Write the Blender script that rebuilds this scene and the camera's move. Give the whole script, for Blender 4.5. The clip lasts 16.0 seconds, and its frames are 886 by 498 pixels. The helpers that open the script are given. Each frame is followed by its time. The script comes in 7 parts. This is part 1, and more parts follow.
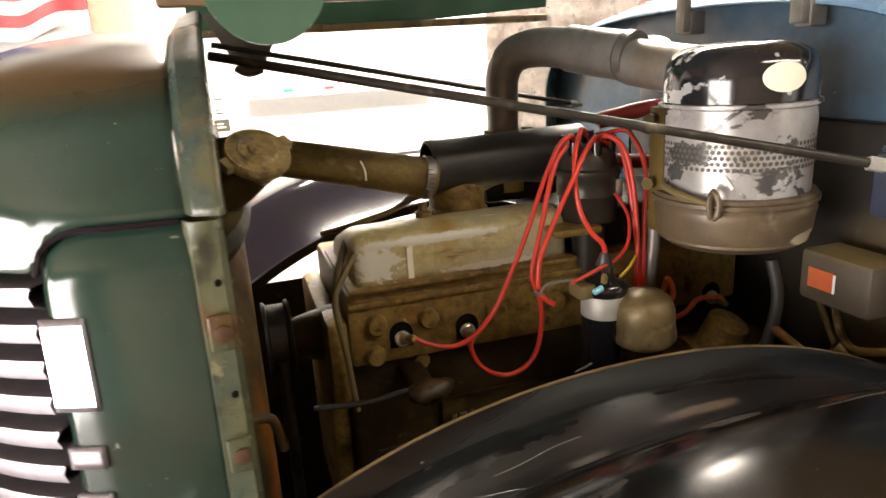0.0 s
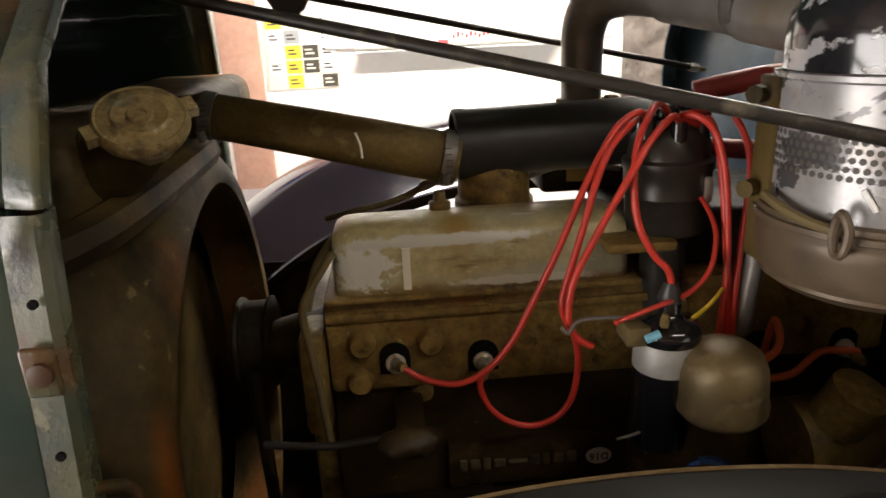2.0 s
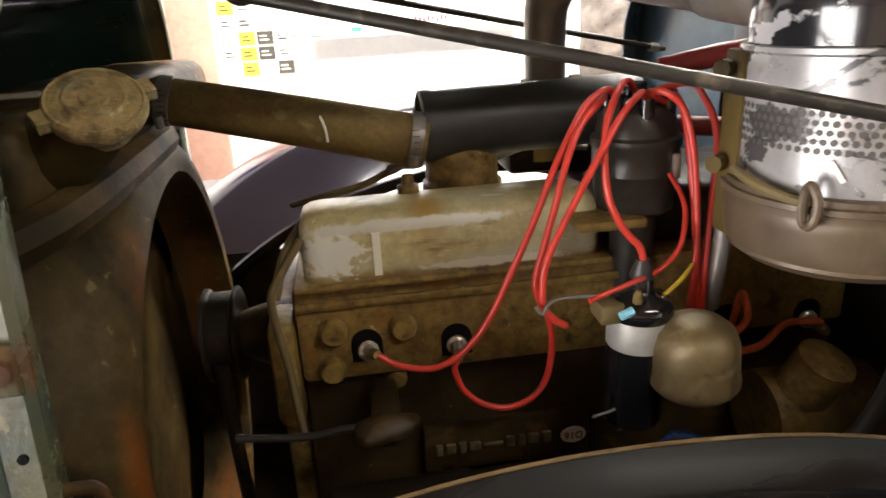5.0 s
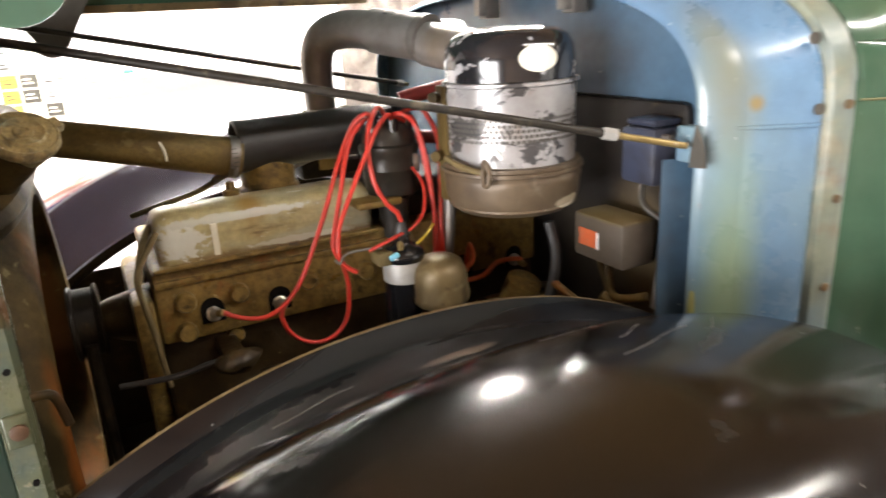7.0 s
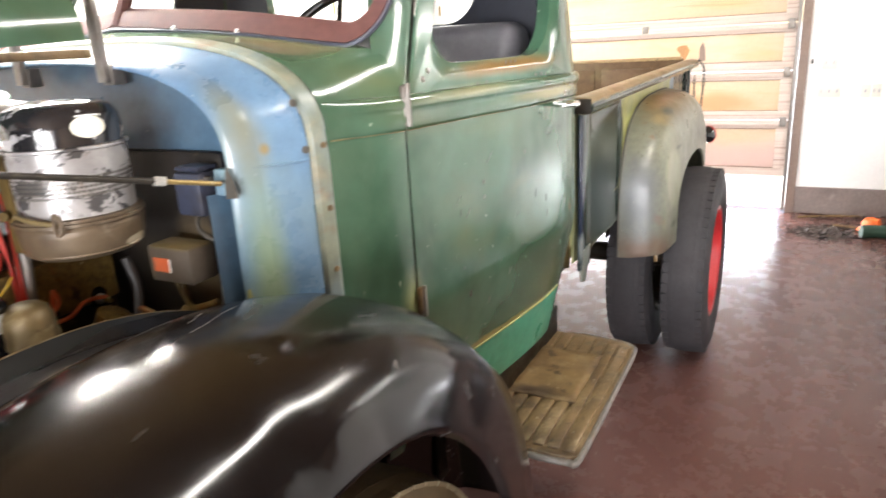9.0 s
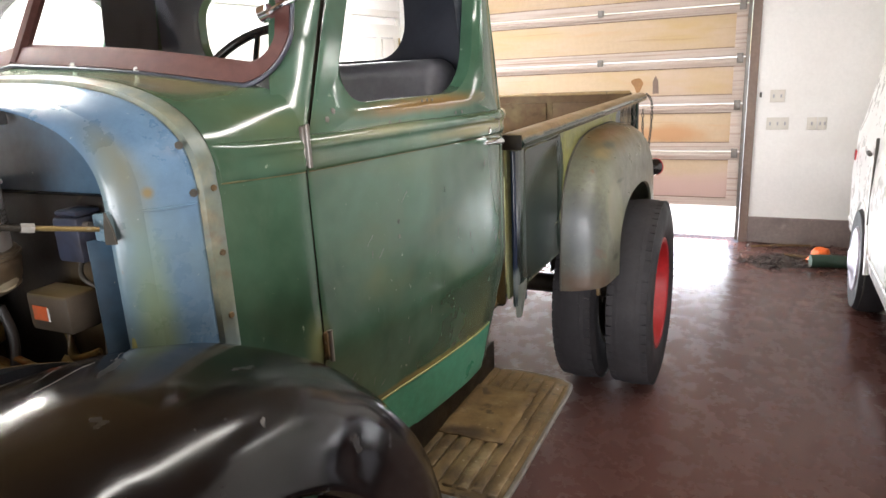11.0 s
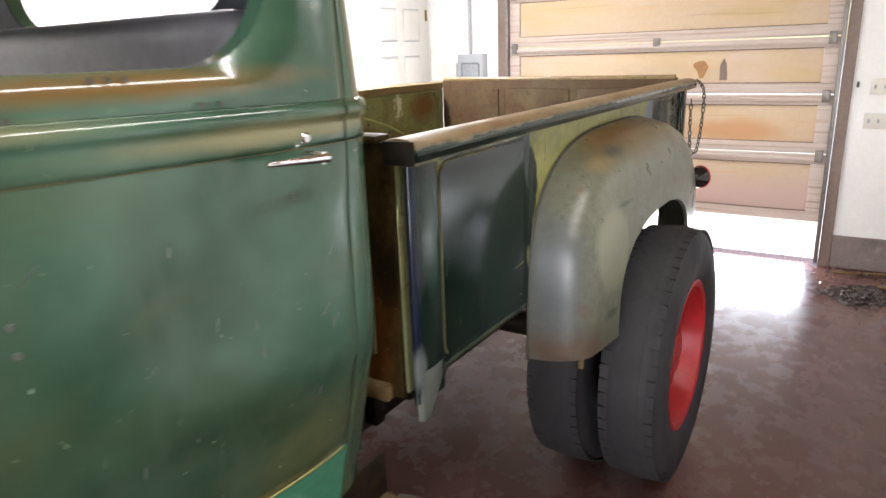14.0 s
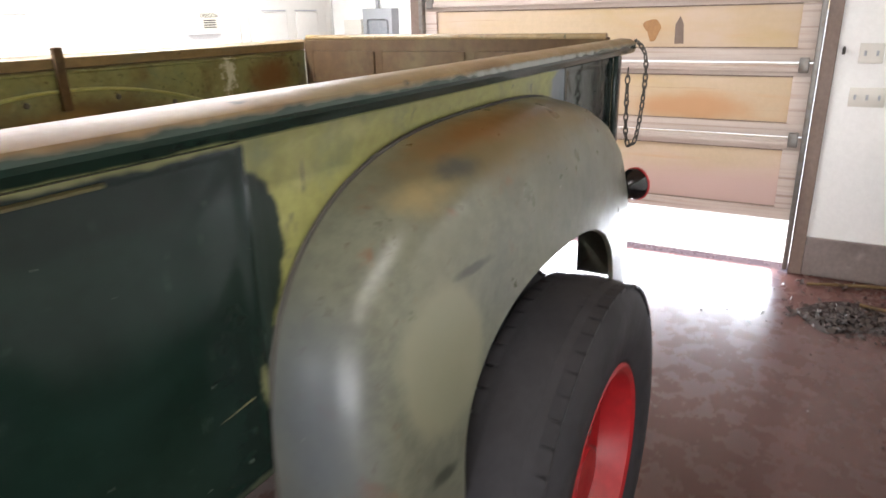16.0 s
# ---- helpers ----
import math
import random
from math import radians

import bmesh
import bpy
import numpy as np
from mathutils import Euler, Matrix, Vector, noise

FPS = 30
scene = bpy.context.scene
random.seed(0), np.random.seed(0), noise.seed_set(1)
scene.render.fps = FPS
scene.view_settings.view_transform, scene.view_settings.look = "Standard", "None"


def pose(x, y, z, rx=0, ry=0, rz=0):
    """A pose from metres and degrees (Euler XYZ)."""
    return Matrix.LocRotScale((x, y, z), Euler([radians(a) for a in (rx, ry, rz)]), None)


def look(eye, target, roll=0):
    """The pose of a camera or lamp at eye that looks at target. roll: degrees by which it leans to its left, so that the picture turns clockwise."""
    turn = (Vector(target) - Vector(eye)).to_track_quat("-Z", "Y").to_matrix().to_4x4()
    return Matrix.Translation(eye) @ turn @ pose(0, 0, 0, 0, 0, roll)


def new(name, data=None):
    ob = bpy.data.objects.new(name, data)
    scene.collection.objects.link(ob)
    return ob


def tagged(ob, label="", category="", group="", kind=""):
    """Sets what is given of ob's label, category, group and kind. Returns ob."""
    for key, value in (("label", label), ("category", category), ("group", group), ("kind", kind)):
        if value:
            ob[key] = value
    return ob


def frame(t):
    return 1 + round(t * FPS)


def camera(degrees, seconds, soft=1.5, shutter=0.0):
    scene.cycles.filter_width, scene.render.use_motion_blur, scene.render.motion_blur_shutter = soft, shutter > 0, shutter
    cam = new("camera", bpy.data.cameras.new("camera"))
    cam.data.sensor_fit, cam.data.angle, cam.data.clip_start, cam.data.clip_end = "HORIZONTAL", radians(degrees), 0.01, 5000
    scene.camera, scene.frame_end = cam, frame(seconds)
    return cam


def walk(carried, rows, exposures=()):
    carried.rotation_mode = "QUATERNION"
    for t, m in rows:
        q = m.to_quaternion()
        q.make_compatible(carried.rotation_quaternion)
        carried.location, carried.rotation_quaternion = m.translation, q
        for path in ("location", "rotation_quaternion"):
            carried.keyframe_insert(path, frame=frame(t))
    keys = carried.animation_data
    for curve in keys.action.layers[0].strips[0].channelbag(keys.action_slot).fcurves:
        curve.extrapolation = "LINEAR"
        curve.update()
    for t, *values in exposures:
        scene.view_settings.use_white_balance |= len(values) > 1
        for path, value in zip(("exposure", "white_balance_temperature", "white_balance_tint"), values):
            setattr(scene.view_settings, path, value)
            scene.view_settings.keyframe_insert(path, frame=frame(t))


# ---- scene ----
cam = camera(67.0, 16.0, shutter=0.5)
PATH = [
    (0.0, (-0.1792, -1.0907, 1.5384), (0.3742, 0.7489, 0.9819), -3.61),
    (0.5, (-0.0805, -1.0705, 1.5297), (0.3345, 0.7974, 0.9480), -1.74),
    (1.0, (-0.0378, -0.9931, 1.5223), (0.2591, 0.8901, 0.9178), -1.90),
    (1.5, (-0.0026, -0.9225, 1.5152), (0.2220, 0.9643, 0.8911), -2.71),
    (2.0, (0.0164, -0.9045, 1.5138), (0.1450, 0.9846, 0.8698), -2.75),
    (2.5, (0.0348, -0.9065, 1.5102), (0.0431, 0.9922, 0.8818), -2.77),
    (3.0, (0.0364, -0.8876, 1.5011), (0.0529, 1.0087, 0.8655), -2.73),
    (5.5, (0.0010, -0.9038, 1.5091), (0.4153, 0.9231, 0.8087), -2.76),
    (6.0, (-0.0120, -0.9621, 1.5138), (0.6117, 0.8070, 0.8201), -1.93),
    (6.5, (-0.0589, -1.0772, 1.5285), (0.6409, 0.6818, 0.8833), -3.12),
    (7.0, (-0.0964, -1.1897, 1.5366), (0.7576, 0.5052, 0.9056), -3.33),
    (7.5, (-0.1510, -1.2531, 1.5430), (0.9850, 0.2610, 0.8973), -3.70),
    (8.0, (-0.2490, -1.3191, 1.5485), (1.1859, -0.0954, 0.8825), -3.32),
    (8.5, (-0.3016, -1.3760, 1.5760), (1.2998, -0.3688, 0.9272), -3.19),
    (9.0, (-0.2530, -1.4413, 1.5870), (1.4260, -0.5312, 0.9929), -3.39),
    (9.5, (-0.1982, -1.4967, 1.5916), (1.5357, -0.6913, 1.0045), -1.72),
    (12.0, (-0.1074, -1.5891, 1.6033), (1.6049, -0.6784, 1.1149), -3.37),
    (12.5, (0.0812, -1.6224, 1.5959), (1.7398, -0.6440, 1.0558), -1.95),
    (13.0, (0.3021, -1.5954, 1.5658), (1.9436, -0.6065, 0.9935), -2.07),
    (13.5, (0.5422, -1.5794, 1.5621), (2.1843, -0.5775, 1.0146), -2.68),
    (14.0, (0.8105, -1.5869, 1.5471), (2.4270, -0.5518, 0.9852), -2.01),
    (14.5, (1.0668, -1.5592, 1.5290), (2.6754, -0.5319, 0.9314), -1.03),
    (15.0, (1.3059, -1.4964, 1.5226), (2.9280, -0.4934, 0.9204), -1.49),
    (15.5, (1.5805, -1.4466, 1.4872), (3.2132, -0.5101, 0.8110), -2.95),
    (16.0, (1.8813, -1.4478, 1.4789), (3.5210, -0.5123, 0.8184), -1.29),
]
EXPO = 0.93
AUTO = [(0.0, 0.58), (0.5, 0.13), (1.0, -0.06), (2.0, -0.2), (3.0, -0.25), (4.2, 0.15), (5.5, 0.79), (6.0, 0.93), (6.5, 1.02), (7.0, 1.02), (8.0, 1.02), (8.5, 1.03), (9.0, 1.04), (9.5, 0.8), (11.0, 0.26), (12.0, 0.03), (12.5, 0.06), (13.5, 0.22), (14.5, 0.17), (15.5, 0.18), (16.0, 0.09)]  # seconds, stops
BALANCE = [(0.0, 6950.0), (1.5, 6800.0), (3.0, 6550.0), (6.0, 6400.0), (9.5, 6250.0), (13.5, 6150.0), (16.0, 6100.0)]  # seconds, kelvin
# The last lamp is unseen fill, added to brighten the back wall.
LAMPS = [(0.8, 1.0, 95.0), (3.9, 0.9, 55.0), (1.5, -1.75, 12.0), (4.9, -3.4, 5.0)]  # x, y, watts
DAY, GAP = 150.0, 38.0


def rows_of(path):
    return [(t, look(eye, target, roll)) for t, eye, target, roll in path]


def lerp_kelvin(t):
    for (t0, k0), (t1, k1) in zip(BALANCE, BALANCE[1:]):
        if t <= t1:
            return k0 + (k1 - k0) * (t - t0) / (t1 - t0)
    return BALANCE[-1][1]


walk(cam, rows_of(PATH), exposures=[(t, EXPO + e, lerp_kelvin(t), 10.0) for t, e in AUTO])

# ---- world and lights ----
world = bpy.data.worlds.new("world")
scene.world = world
world.use_nodes = True
wt = world.node_tree
sky = wt.nodes.new("ShaderNodeTexSky")
sky.sky_type = "NISHITA"
sky.sun_disc = False
sky.sun_elevation = radians(48)
sky.sun_rotation = radians(115)
wt.links.new(sky.outputs[0], wt.nodes["Background"].inputs[0])
wt.nodes["Background"].inputs[1].default_value = 0.12
sun = new("sun", bpy.data.lights.new("sun", "SUN"))
sun.data.energy, sun.data.angle, sun.data.color = 4.5, radians(0.5), (1.0, 0.95, 0.87)
sun.matrix_basis = look((14, -3, 12), (6.5, 0, 0))


def strip_lamp(x, y, z, long, wide, watts, turn=0.0):
    lamp = new("fluorescent_lamp", bpy.data.lights.new("fluorescent_lamp", "AREA"))
    lamp.data.shape, lamp.data.size, lamp.data.size_y = "RECTANGLE", long, wide
    lamp.data.energy, lamp.data.color = watts, (1.0, 0.925, 0.84) if x < 3 else (1.0, 0.95, 0.93)
    lamp.matrix_basis = pose(x, y, z, 0, 0, turn)


CEIL = 2.75
for lx, ly, power in LAMPS:
    strip_lamp(lx, ly, CEIL - 0.11, 2.3, 0.12, power)


def opening_light(x, y, z, wide, high, turn, watts, tint):
    lamp = new("daylight_opening", bpy.data.lights.new("daylight_opening", "AREA"))
    lamp.data.shape, lamp.data.size, lamp.data.size_y = "RECTANGLE", wide, high
    lamp.data.energy, lamp.data.color = watts, tint
    lamp.matrix_basis = pose(x, y, z, 90, 0, turn)


# skylight through the open doorway ahead of the truck and under the raised door
opening_light(-4.17, -2.4, 1.1, 3.0, 2.1, -90, DAY, (1.0, 0.95, 0.93))
opening_light(6.12, -0.15, 0.14, 2.3, 0.24, 90, GAP, (0.95, 0.97, 1.0))

# ---- materials ----


def ramp(nt, fac, lo, hi, top=1.0):
    n = nt.nodes.new("ShaderNodeMapRange")
    n.interpolation_type = "SMOOTHSTEP"
    n.inputs["To Max"].default_value = top
    n.inputs["From Min"].default_value, n.inputs["From Max"].default_value = lo, hi
    nt.links.new(fac, n.inputs["Value"])
    return n.outputs["Result"]


def noise_of(nt, coord, scale, detail=6.0, rough=0.6, stretch=(1, 1, 1), shift=0.0, distort=0.0):
    m = nt.nodes.new("ShaderNodeMapping")
    m.inputs["Scale"].default_value = stretch
    m.inputs["Location"].default_value = (shift, shift * 0.7, shift * 1.3)
    nt.links.new(coord, m.inputs["Vector"])
    n = nt.nodes.new("ShaderNodeTexNoise")
    n.inputs["Scale"].default_value, n.inputs["Detail"].default_value, n.inputs["Roughness"].default_value = scale, detail, rough
    n.inputs["Distortion"].default_value = distort
    nt.links.new(m.outputs[0], n.inputs["Vector"])
    return n.outputs["Fac"]


def surface(name, base, layers=(), rough=0.5, rough_var=0.12, metal=0.0, coat=0.0, bump=0.0, bump_scale=60.0, grain=0.12, grain_scale=40.0, emit=None, spec=0.5, blobs=()):
    """A worn surface: a base colour with fine grain, patches (colour, scale, low, high, stretch, roughness) laid over
    it, and single spots of stain and painted light (colour, centre, radii, softness, raggedness, scale, roughness).
    """
    m = bpy.data.materials.new(name)
    m.use_nodes = True
    nt = m.node_tree
    b = nt.nodes["Principled BSDF"]
    coord = nt.nodes.new("ShaderNodeTexCoord").outputs["Object"]
    g = noise_of(nt, coord, grain_scale, 8.0, 0.7)
    tone = nt.nodes.new("ShaderNodeMix")
    tone.data_type = "RGBA"
    tone.inputs["A"].default_value = (*[c * (1 - grain) for c in base], 1)
    tone.inputs["B"].default_value = (*[min(1, c * (1 + grain)) for c in base], 1)
    nt.links.new(ramp(nt, g, 0.3, 0.7), tone.inputs["Factor"])
    colour = tone.outputs["Result"]
    r = nt.nodes.new("ShaderNodeMapRange")
    r.inputs["To Min"].default_value, r.inputs["To Max"].default_value = max(0.02, rough - rough_var), min(1, rough + rough_var)
    r.inputs["From Min"].default_value, r.inputs["From Max"].default_value = 0.3, 0.7
    nt.links.new(noise_of(nt, coord, 9.0, 7.0, 0.65, shift=3.1), r.inputs["Value"])
    gloss = r.outputs["Result"]
    for i, layer in enumerate(layers):
        col, scale, lo, hi = layer[:4]
        stretch = layer[4] if len(layer) > 4 and layer[4] else (1, 1, 1)
        wide, most = (2.1, 0.8) if scale < 35 else (1.2, 0.85)
        mid, half = (lo + hi) / 2, (hi - lo) / 2 * wide
        f = ramp(nt, noise_of(nt, coord, scale, 9.0 if scale > 5 else 3.0, 0.55, stretch, 7.3 * (i + 1), 0.3), mid - half * 0.8, mid + half * 1.2, most)
        mix = nt.nodes.new("ShaderNodeMix")
        mix.data_type = "RGBA"
        nt.links.new(f, mix.inputs["Factor"])
        nt.links.new(colour, mix.inputs["A"])
        mix.inputs["B"].default_value = (*col, 1)
        colour = mix.outputs["Result"]
        if len(layer) > 5:
            mr = nt.nodes.new("ShaderNodeMix")
            nt.links.new(f, mr.inputs["Factor"])
            nt.links.new(gloss, mr.inputs["A"])
            mr.inputs["B"].default_value = layer[5]
            gloss = mr.outputs["Result"]
    for i, (col, at, size, soft, ragged, *rest) in enumerate(blobs):
        off = nt.nodes.new("ShaderNodeVectorMath")
        off.operation = "SUBTRACT"
        nt.links.new(coord, off.inputs[0])
        off.inputs[1].default_value = at
        div = nt.nodes.new("ShaderNodeVectorMath")
        div.operation = "DIVIDE"
        nt.links.new(off.outputs[0], div.inputs[0])
        div.inputs[1].default_value = size
        ln = nt.nodes.new("ShaderNodeVectorMath")
        ln.operation = "LENGTH"
        nt.links.new(div.outputs[0], ln.inputs[0])
        ad = nt.nodes.new("ShaderNodeMath")
        ad.operation = "MULTIPLY_ADD"
        nt.links.new(noise_of(nt, coord, rest[0] if rest else 14.0, 8.0, 0.62, shift=2.3 * (i + 1)), ad.inputs[0])
        ad.inputs[1].default_value = ragged
        nt.links.new(ln.outputs["Value"], ad.inputs[2])
        f = ramp(nt, ad.outputs[0], 1.0 + ragged / 2, 1.0 + ragged / 2 - soft)
        mix = nt.nodes.new("ShaderNodeMix")
        mix.data_type = "RGBA"
        nt.links.new(f, mix.inputs["Factor"])
        nt.links.new(colour, mix.inputs["A"])
        mix.inputs["B"].default_value = (*col, 1)
        colour = mix.outputs["Result"]
        if len(rest) > 1:
            mr = nt.nodes.new("ShaderNodeMix")
            nt.links.new(f, mr.inputs["Factor"])
            nt.links.new(gloss, mr.inputs["A"])
            mr.inputs["B"].default_value = rest[1]
            gloss = mr.outputs["Result"]
    nt.links.new(colour, b.inputs["Base Color"])
    nt.links.new(gloss, b.inputs["Roughness"])
    b.inputs["Metallic"].default_value = metal
    b.inputs["Coat Weight"].default_value = coat
    b.inputs["Coat Roughness"].default_value = 0.12
    b.inputs["Specular IOR Level"].default_value = spec
    if bump:
        bn = nt.nodes.new("ShaderNodeBump")
        bn.inputs["Strength"].default_value, bn.inputs["Distance"].default_value = bump, 0.004
        nt.links.new(noise_of(nt, coord, bump_scale, 8.0 if bump_scale > 12 else 1.0, 0.65, shift=1.7), bn.inputs["Height"])
        nt.links.new(bn.outputs["Normal"], b.inputs["Normal"])
    if emit:
        b.inputs["Emission Color"].default_value = (*emit[0], 1)
        b.inputs["Emission Strength"].default_value = emit[1]
    return m


RUST = (0.16, 0.075, 0.03)
GREEN = surface("old_green_paint", (0.02, 0.046, 0.038), [((0.03, 0.06, 0.038), 3, 0.48, 0.7), ((0.04, 0.03, 0.024), 3.5, 0.52, 0.72), ((0.2, 0.24, 0.19), 90, 0.69, 0.74, (1, 1, 1), 0.7)], 0.12, 0.05, coat=0.55, grain=0.15, grain_scale=9, bump=0.12, bump_scale=6,
    blobs=[((0.08, 0.046, 0.016), (-0.28, -0.28, 1.545), (0.3, 0.4, 0.045), 0.9, 0.5, 6.0, 0.4), ((0.085, 0.056, 0.042), (-0.3, -0.3, 1.595), (0.4, 0.4, 0.034), 0.5, 0.3, 8.0, 0.6)])
# Cream belt spots: rubbed paint with the belt's highlight painted in.
CABGREEN = surface("cab_green_paint", (0.05, 0.11, 0.07), [((0.12, 0.21, 0.165), 2.4, 0.46, 0.66), ((0.013, 0.04, 0.019), 2.9, 0.44, 0.62), ((0.115, 0.125, 0.05), 2.0, 0.52, 0.7, (1, 1, 2.0)), ((0.07, 0.12, 0.08), 9, 0.55, 0.72, (1.4, 1, 0.5)), ((0.34, 0.4, 0.32), 90, 0.7, 0.74, (1, 1, 0.6)), ((0.3, 0.37, 0.28), 45, 0.725, 0.75, (2.5, 1, 0.5))], 0.17, 0.05, coat=0.35, grain=0.1, grain_scale=12, bump=0.5, bump_scale=4,
    blobs=[((0.17, 0.105, 0.035), (1.28, -0.82, 1.522), (0.42, 0.12, 0.03), 0.9, 0.7, 9.0), ((0.2, 0.19, 0.09), (1.5, -0.86, 1.445), (0.4, 0.1, 0.026), 0.9, 0.7, 9.0), ((0.22, 0.22, 0.12), (1.05, -0.83, 1.48), (0.3, 0.1, 0.022), 1.0, 0.6, 8.0), ((0.13, 0.125, 0.06), (0.8, -0.5, 1.6), (0.16, 0.34, 0.05), 1.0, 0.5, 5.0), ((0.2, 0.23, 0.11), (0.855, -0.77, 1.07), (0.045, 0.1, 0.1), 1.0, 0.5, 10.0), ((0.2, 0.17, 0.06), (1.3, -0.75, 0.845), (0.5, 0.12, 0.016), 0.8, 0.9, 30.0)])
SILLGREEN = surface("teal_green_paint", (0.06, 0.25, 0.16), [((0.2, 0.36, 0.28), 30, 0.62, 0.72, (1, 1, 0.5), 0.6)], 0.35, 0.1, bump=0.05)
BLUE = surface("blue_green_worn_paint", (0.115, 0.205, 0.32), [((0.17, 0.235, 0.22), 5, 0.5, 0.64, (1, 1, 0.5)), ((0.09, 0.165, 0.27), 6, 0.5, 0.66, (1, 1, 0.6)), (RUST, 24, 0.73, 0.77), ((0.55, 0.6, 0.6), 85, 0.69, 0.73, (1, 1, 0.8), 0.6)], 0.3, 0.08, coat=0.2, bump=0.04, bump_scale=20,
    blobs=[((0.21, 0.29, 0.19), (0.585, -0.64, 1.17), (0.046, 0.1, 0.27), 0.9, 0.5, 8.0), ((0.17, 0.18, 0.13), (0.58, -0.6, 1.46), (0.04, 0.13, 0.13), 1.0, 0.6, 7.0), ((0.22, 0.22, 0.16), (0.59, -0.35, 1.6), (0.024, 0.25, 0.05), 1.0, 0.6, 6.0), ((0.2, 0.155, 0.07), (0.6, -0.65, 1.43), (0.012, 0.05, 0.014), 0.8, 0.6, 30.0), ((0.55, 0.6, 0.6), (0.62, -0.67, 1.115), (0.07, 0.06, 0.035), 0.15, 2.4, 110.0)])
# The teal layer paints the flange's bluish sheen.
EDGEYEL = surface("primer_showing_through", (0.08, 0.085, 0.045), [((0.16, 0.125, 0.042), 4.5, 0.47, 0.58), ((0.022, 0.05, 0.055), 7, 0.5, 0.59), ((0.1, 0.045, 0.016), 13, 0.6, 0.66), ((0.012, 0.013, 0.009), 17, 0.56, 0.62), ((0.17, 0.16, 0.1), 45, 0.64, 0.68)], 0.3, 0.12, bump=0.3, bump_scale=30, spec=0.5)
FRONTTYRE = surface("tan_dusty_tyre", (0.2, 0.165, 0.1), [((0.12, 0.095, 0.06), 6, 0.46, 0.7)], 0.75, 0.1, bump=0.15, spec=0.2)
FIREWALL = surface("blue_firewall_paint", (0.05, 0.095, 0.145), [((0.03, 0.045, 0.065), 5, 0.46, 0.68), ((0.085, 0.14, 0.19), 12, 0.56, 0.72), ((0.05, 0.04, 0.03), 6, 0.58, 0.72), ((0.3, 0.36, 0.4), 70, 0.71, 0.75)], 0.36, 0.1, bump=0.06)
# The first spot paints the brown ceiling's reflection on the crown.
BLACK = surface("black_fender_paint", (0.0045, 0.004, 0.0045), [((0.012, 0.007, 0.004), 2.4, 0.48, 0.7), ((0.0085, 0.0082, 0.0078), 5, 0.55, 0.68, (0.5, 1, 1), 0.3), ((0.04, 0.038, 0.036), 13, 0.63, 0.68, (0.7, 1, 1), 0.5), ((0.02, 0.018, 0.017), 26, 0.69, 0.75, (0.35, 1, 1)), ((0.13, 0.12, 0.11), 36, 0.715, 0.735, (0.6, 1, 1), 0.5), ((0.25, 0.23, 0.21), 120, 0.735, 0.76, (1, 1, 1))], 0.15, 0.07, coat=0.05, grain=0.3, grain_scale=25, bump=0.12, bump_scale=6, spec=0.3,
    blobs=[((0.016, 0.0105, 0.005), (0.22, -0.86, 1.24), (0.4, 0.14, 0.1), 1.0, 1.0, 5.0), ((0.014, 0.0135, 0.014), (0.25, -0.63, 1.2), (0.8, 0.06, 0.4), 0.7, 0.5, 6.0, 0.34), ((0.011, 0.0125, 0.0125), (0.3, -0.552, 1.17), (0.9, 0.03, 0.4), 0.6, 0.6, 7.0, 0.32), ((0.15, 0.12, 0.095), (0.2, -0.628, 1.205), (0.05, 0.012, 0.03), 0.5, 1.2, 50.0, 0.6), ((0.11, 0.105, 0.1), (0.07, -0.655, 1.2), (0.03, 0.012, 0.04), 0.8, 1.0, 30.0, 0.5), ((0.1, 0.095, 0.09), (-0.05, -0.68, 1.17), (0.035, 0.016, 0.05), 0.8, 0.9, 30.0, 0.5), ((0.09, 0.085, 0.08), (0.17, -0.7, 1.24), (0.04, 0.014, 0.03), 0.7, 1.4, 40.0, 0.5), ((0.022, 0.021, 0.02), (0.0, -0.6, 1.19), (0.3, 0.03, 0.06), 0.9, 2.4, 40.0, 0.4)])
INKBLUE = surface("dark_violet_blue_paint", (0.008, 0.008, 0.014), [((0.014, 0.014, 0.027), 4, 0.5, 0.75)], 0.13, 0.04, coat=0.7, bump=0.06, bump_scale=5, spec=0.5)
ENGINE = surface("oily_engine_iron", (0.18, 0.118, 0.034), [((0.045, 0.027, 0.009), 9, 0.49, 0.6, None, 0.28), ((0.25, 0.17, 0.055), 20, 0.56, 0.66), ((0.22, 0.085, 0.016), 26, 0.6, 0.68), ((0.02, 0.013, 0.006), 34, 0.6, 0.66, None, 0.25), ((0.5, 0.43, 0.25), 75, 0.68, 0.72)], 0.42, 0.18, metal=0.05, bump=0.6, bump_scale=55, grain=0.4, grain_scale=90, spec=0.38)
# Dark tone for parts low or hidden; their shade is in the colour.
DARKENG = surface("dark_shaded_iron", (0.011, 0.008, 0.005), [((0.035, 0.021, 0.008), 12, 0.52, 0.7), ((0.085, 0.05, 0.018), 30, 0.64, 0.73)], 0.45, 0.18, metal=0.0, bump=0.35, bump_scale=70, grain=0.35, spec=0.15)
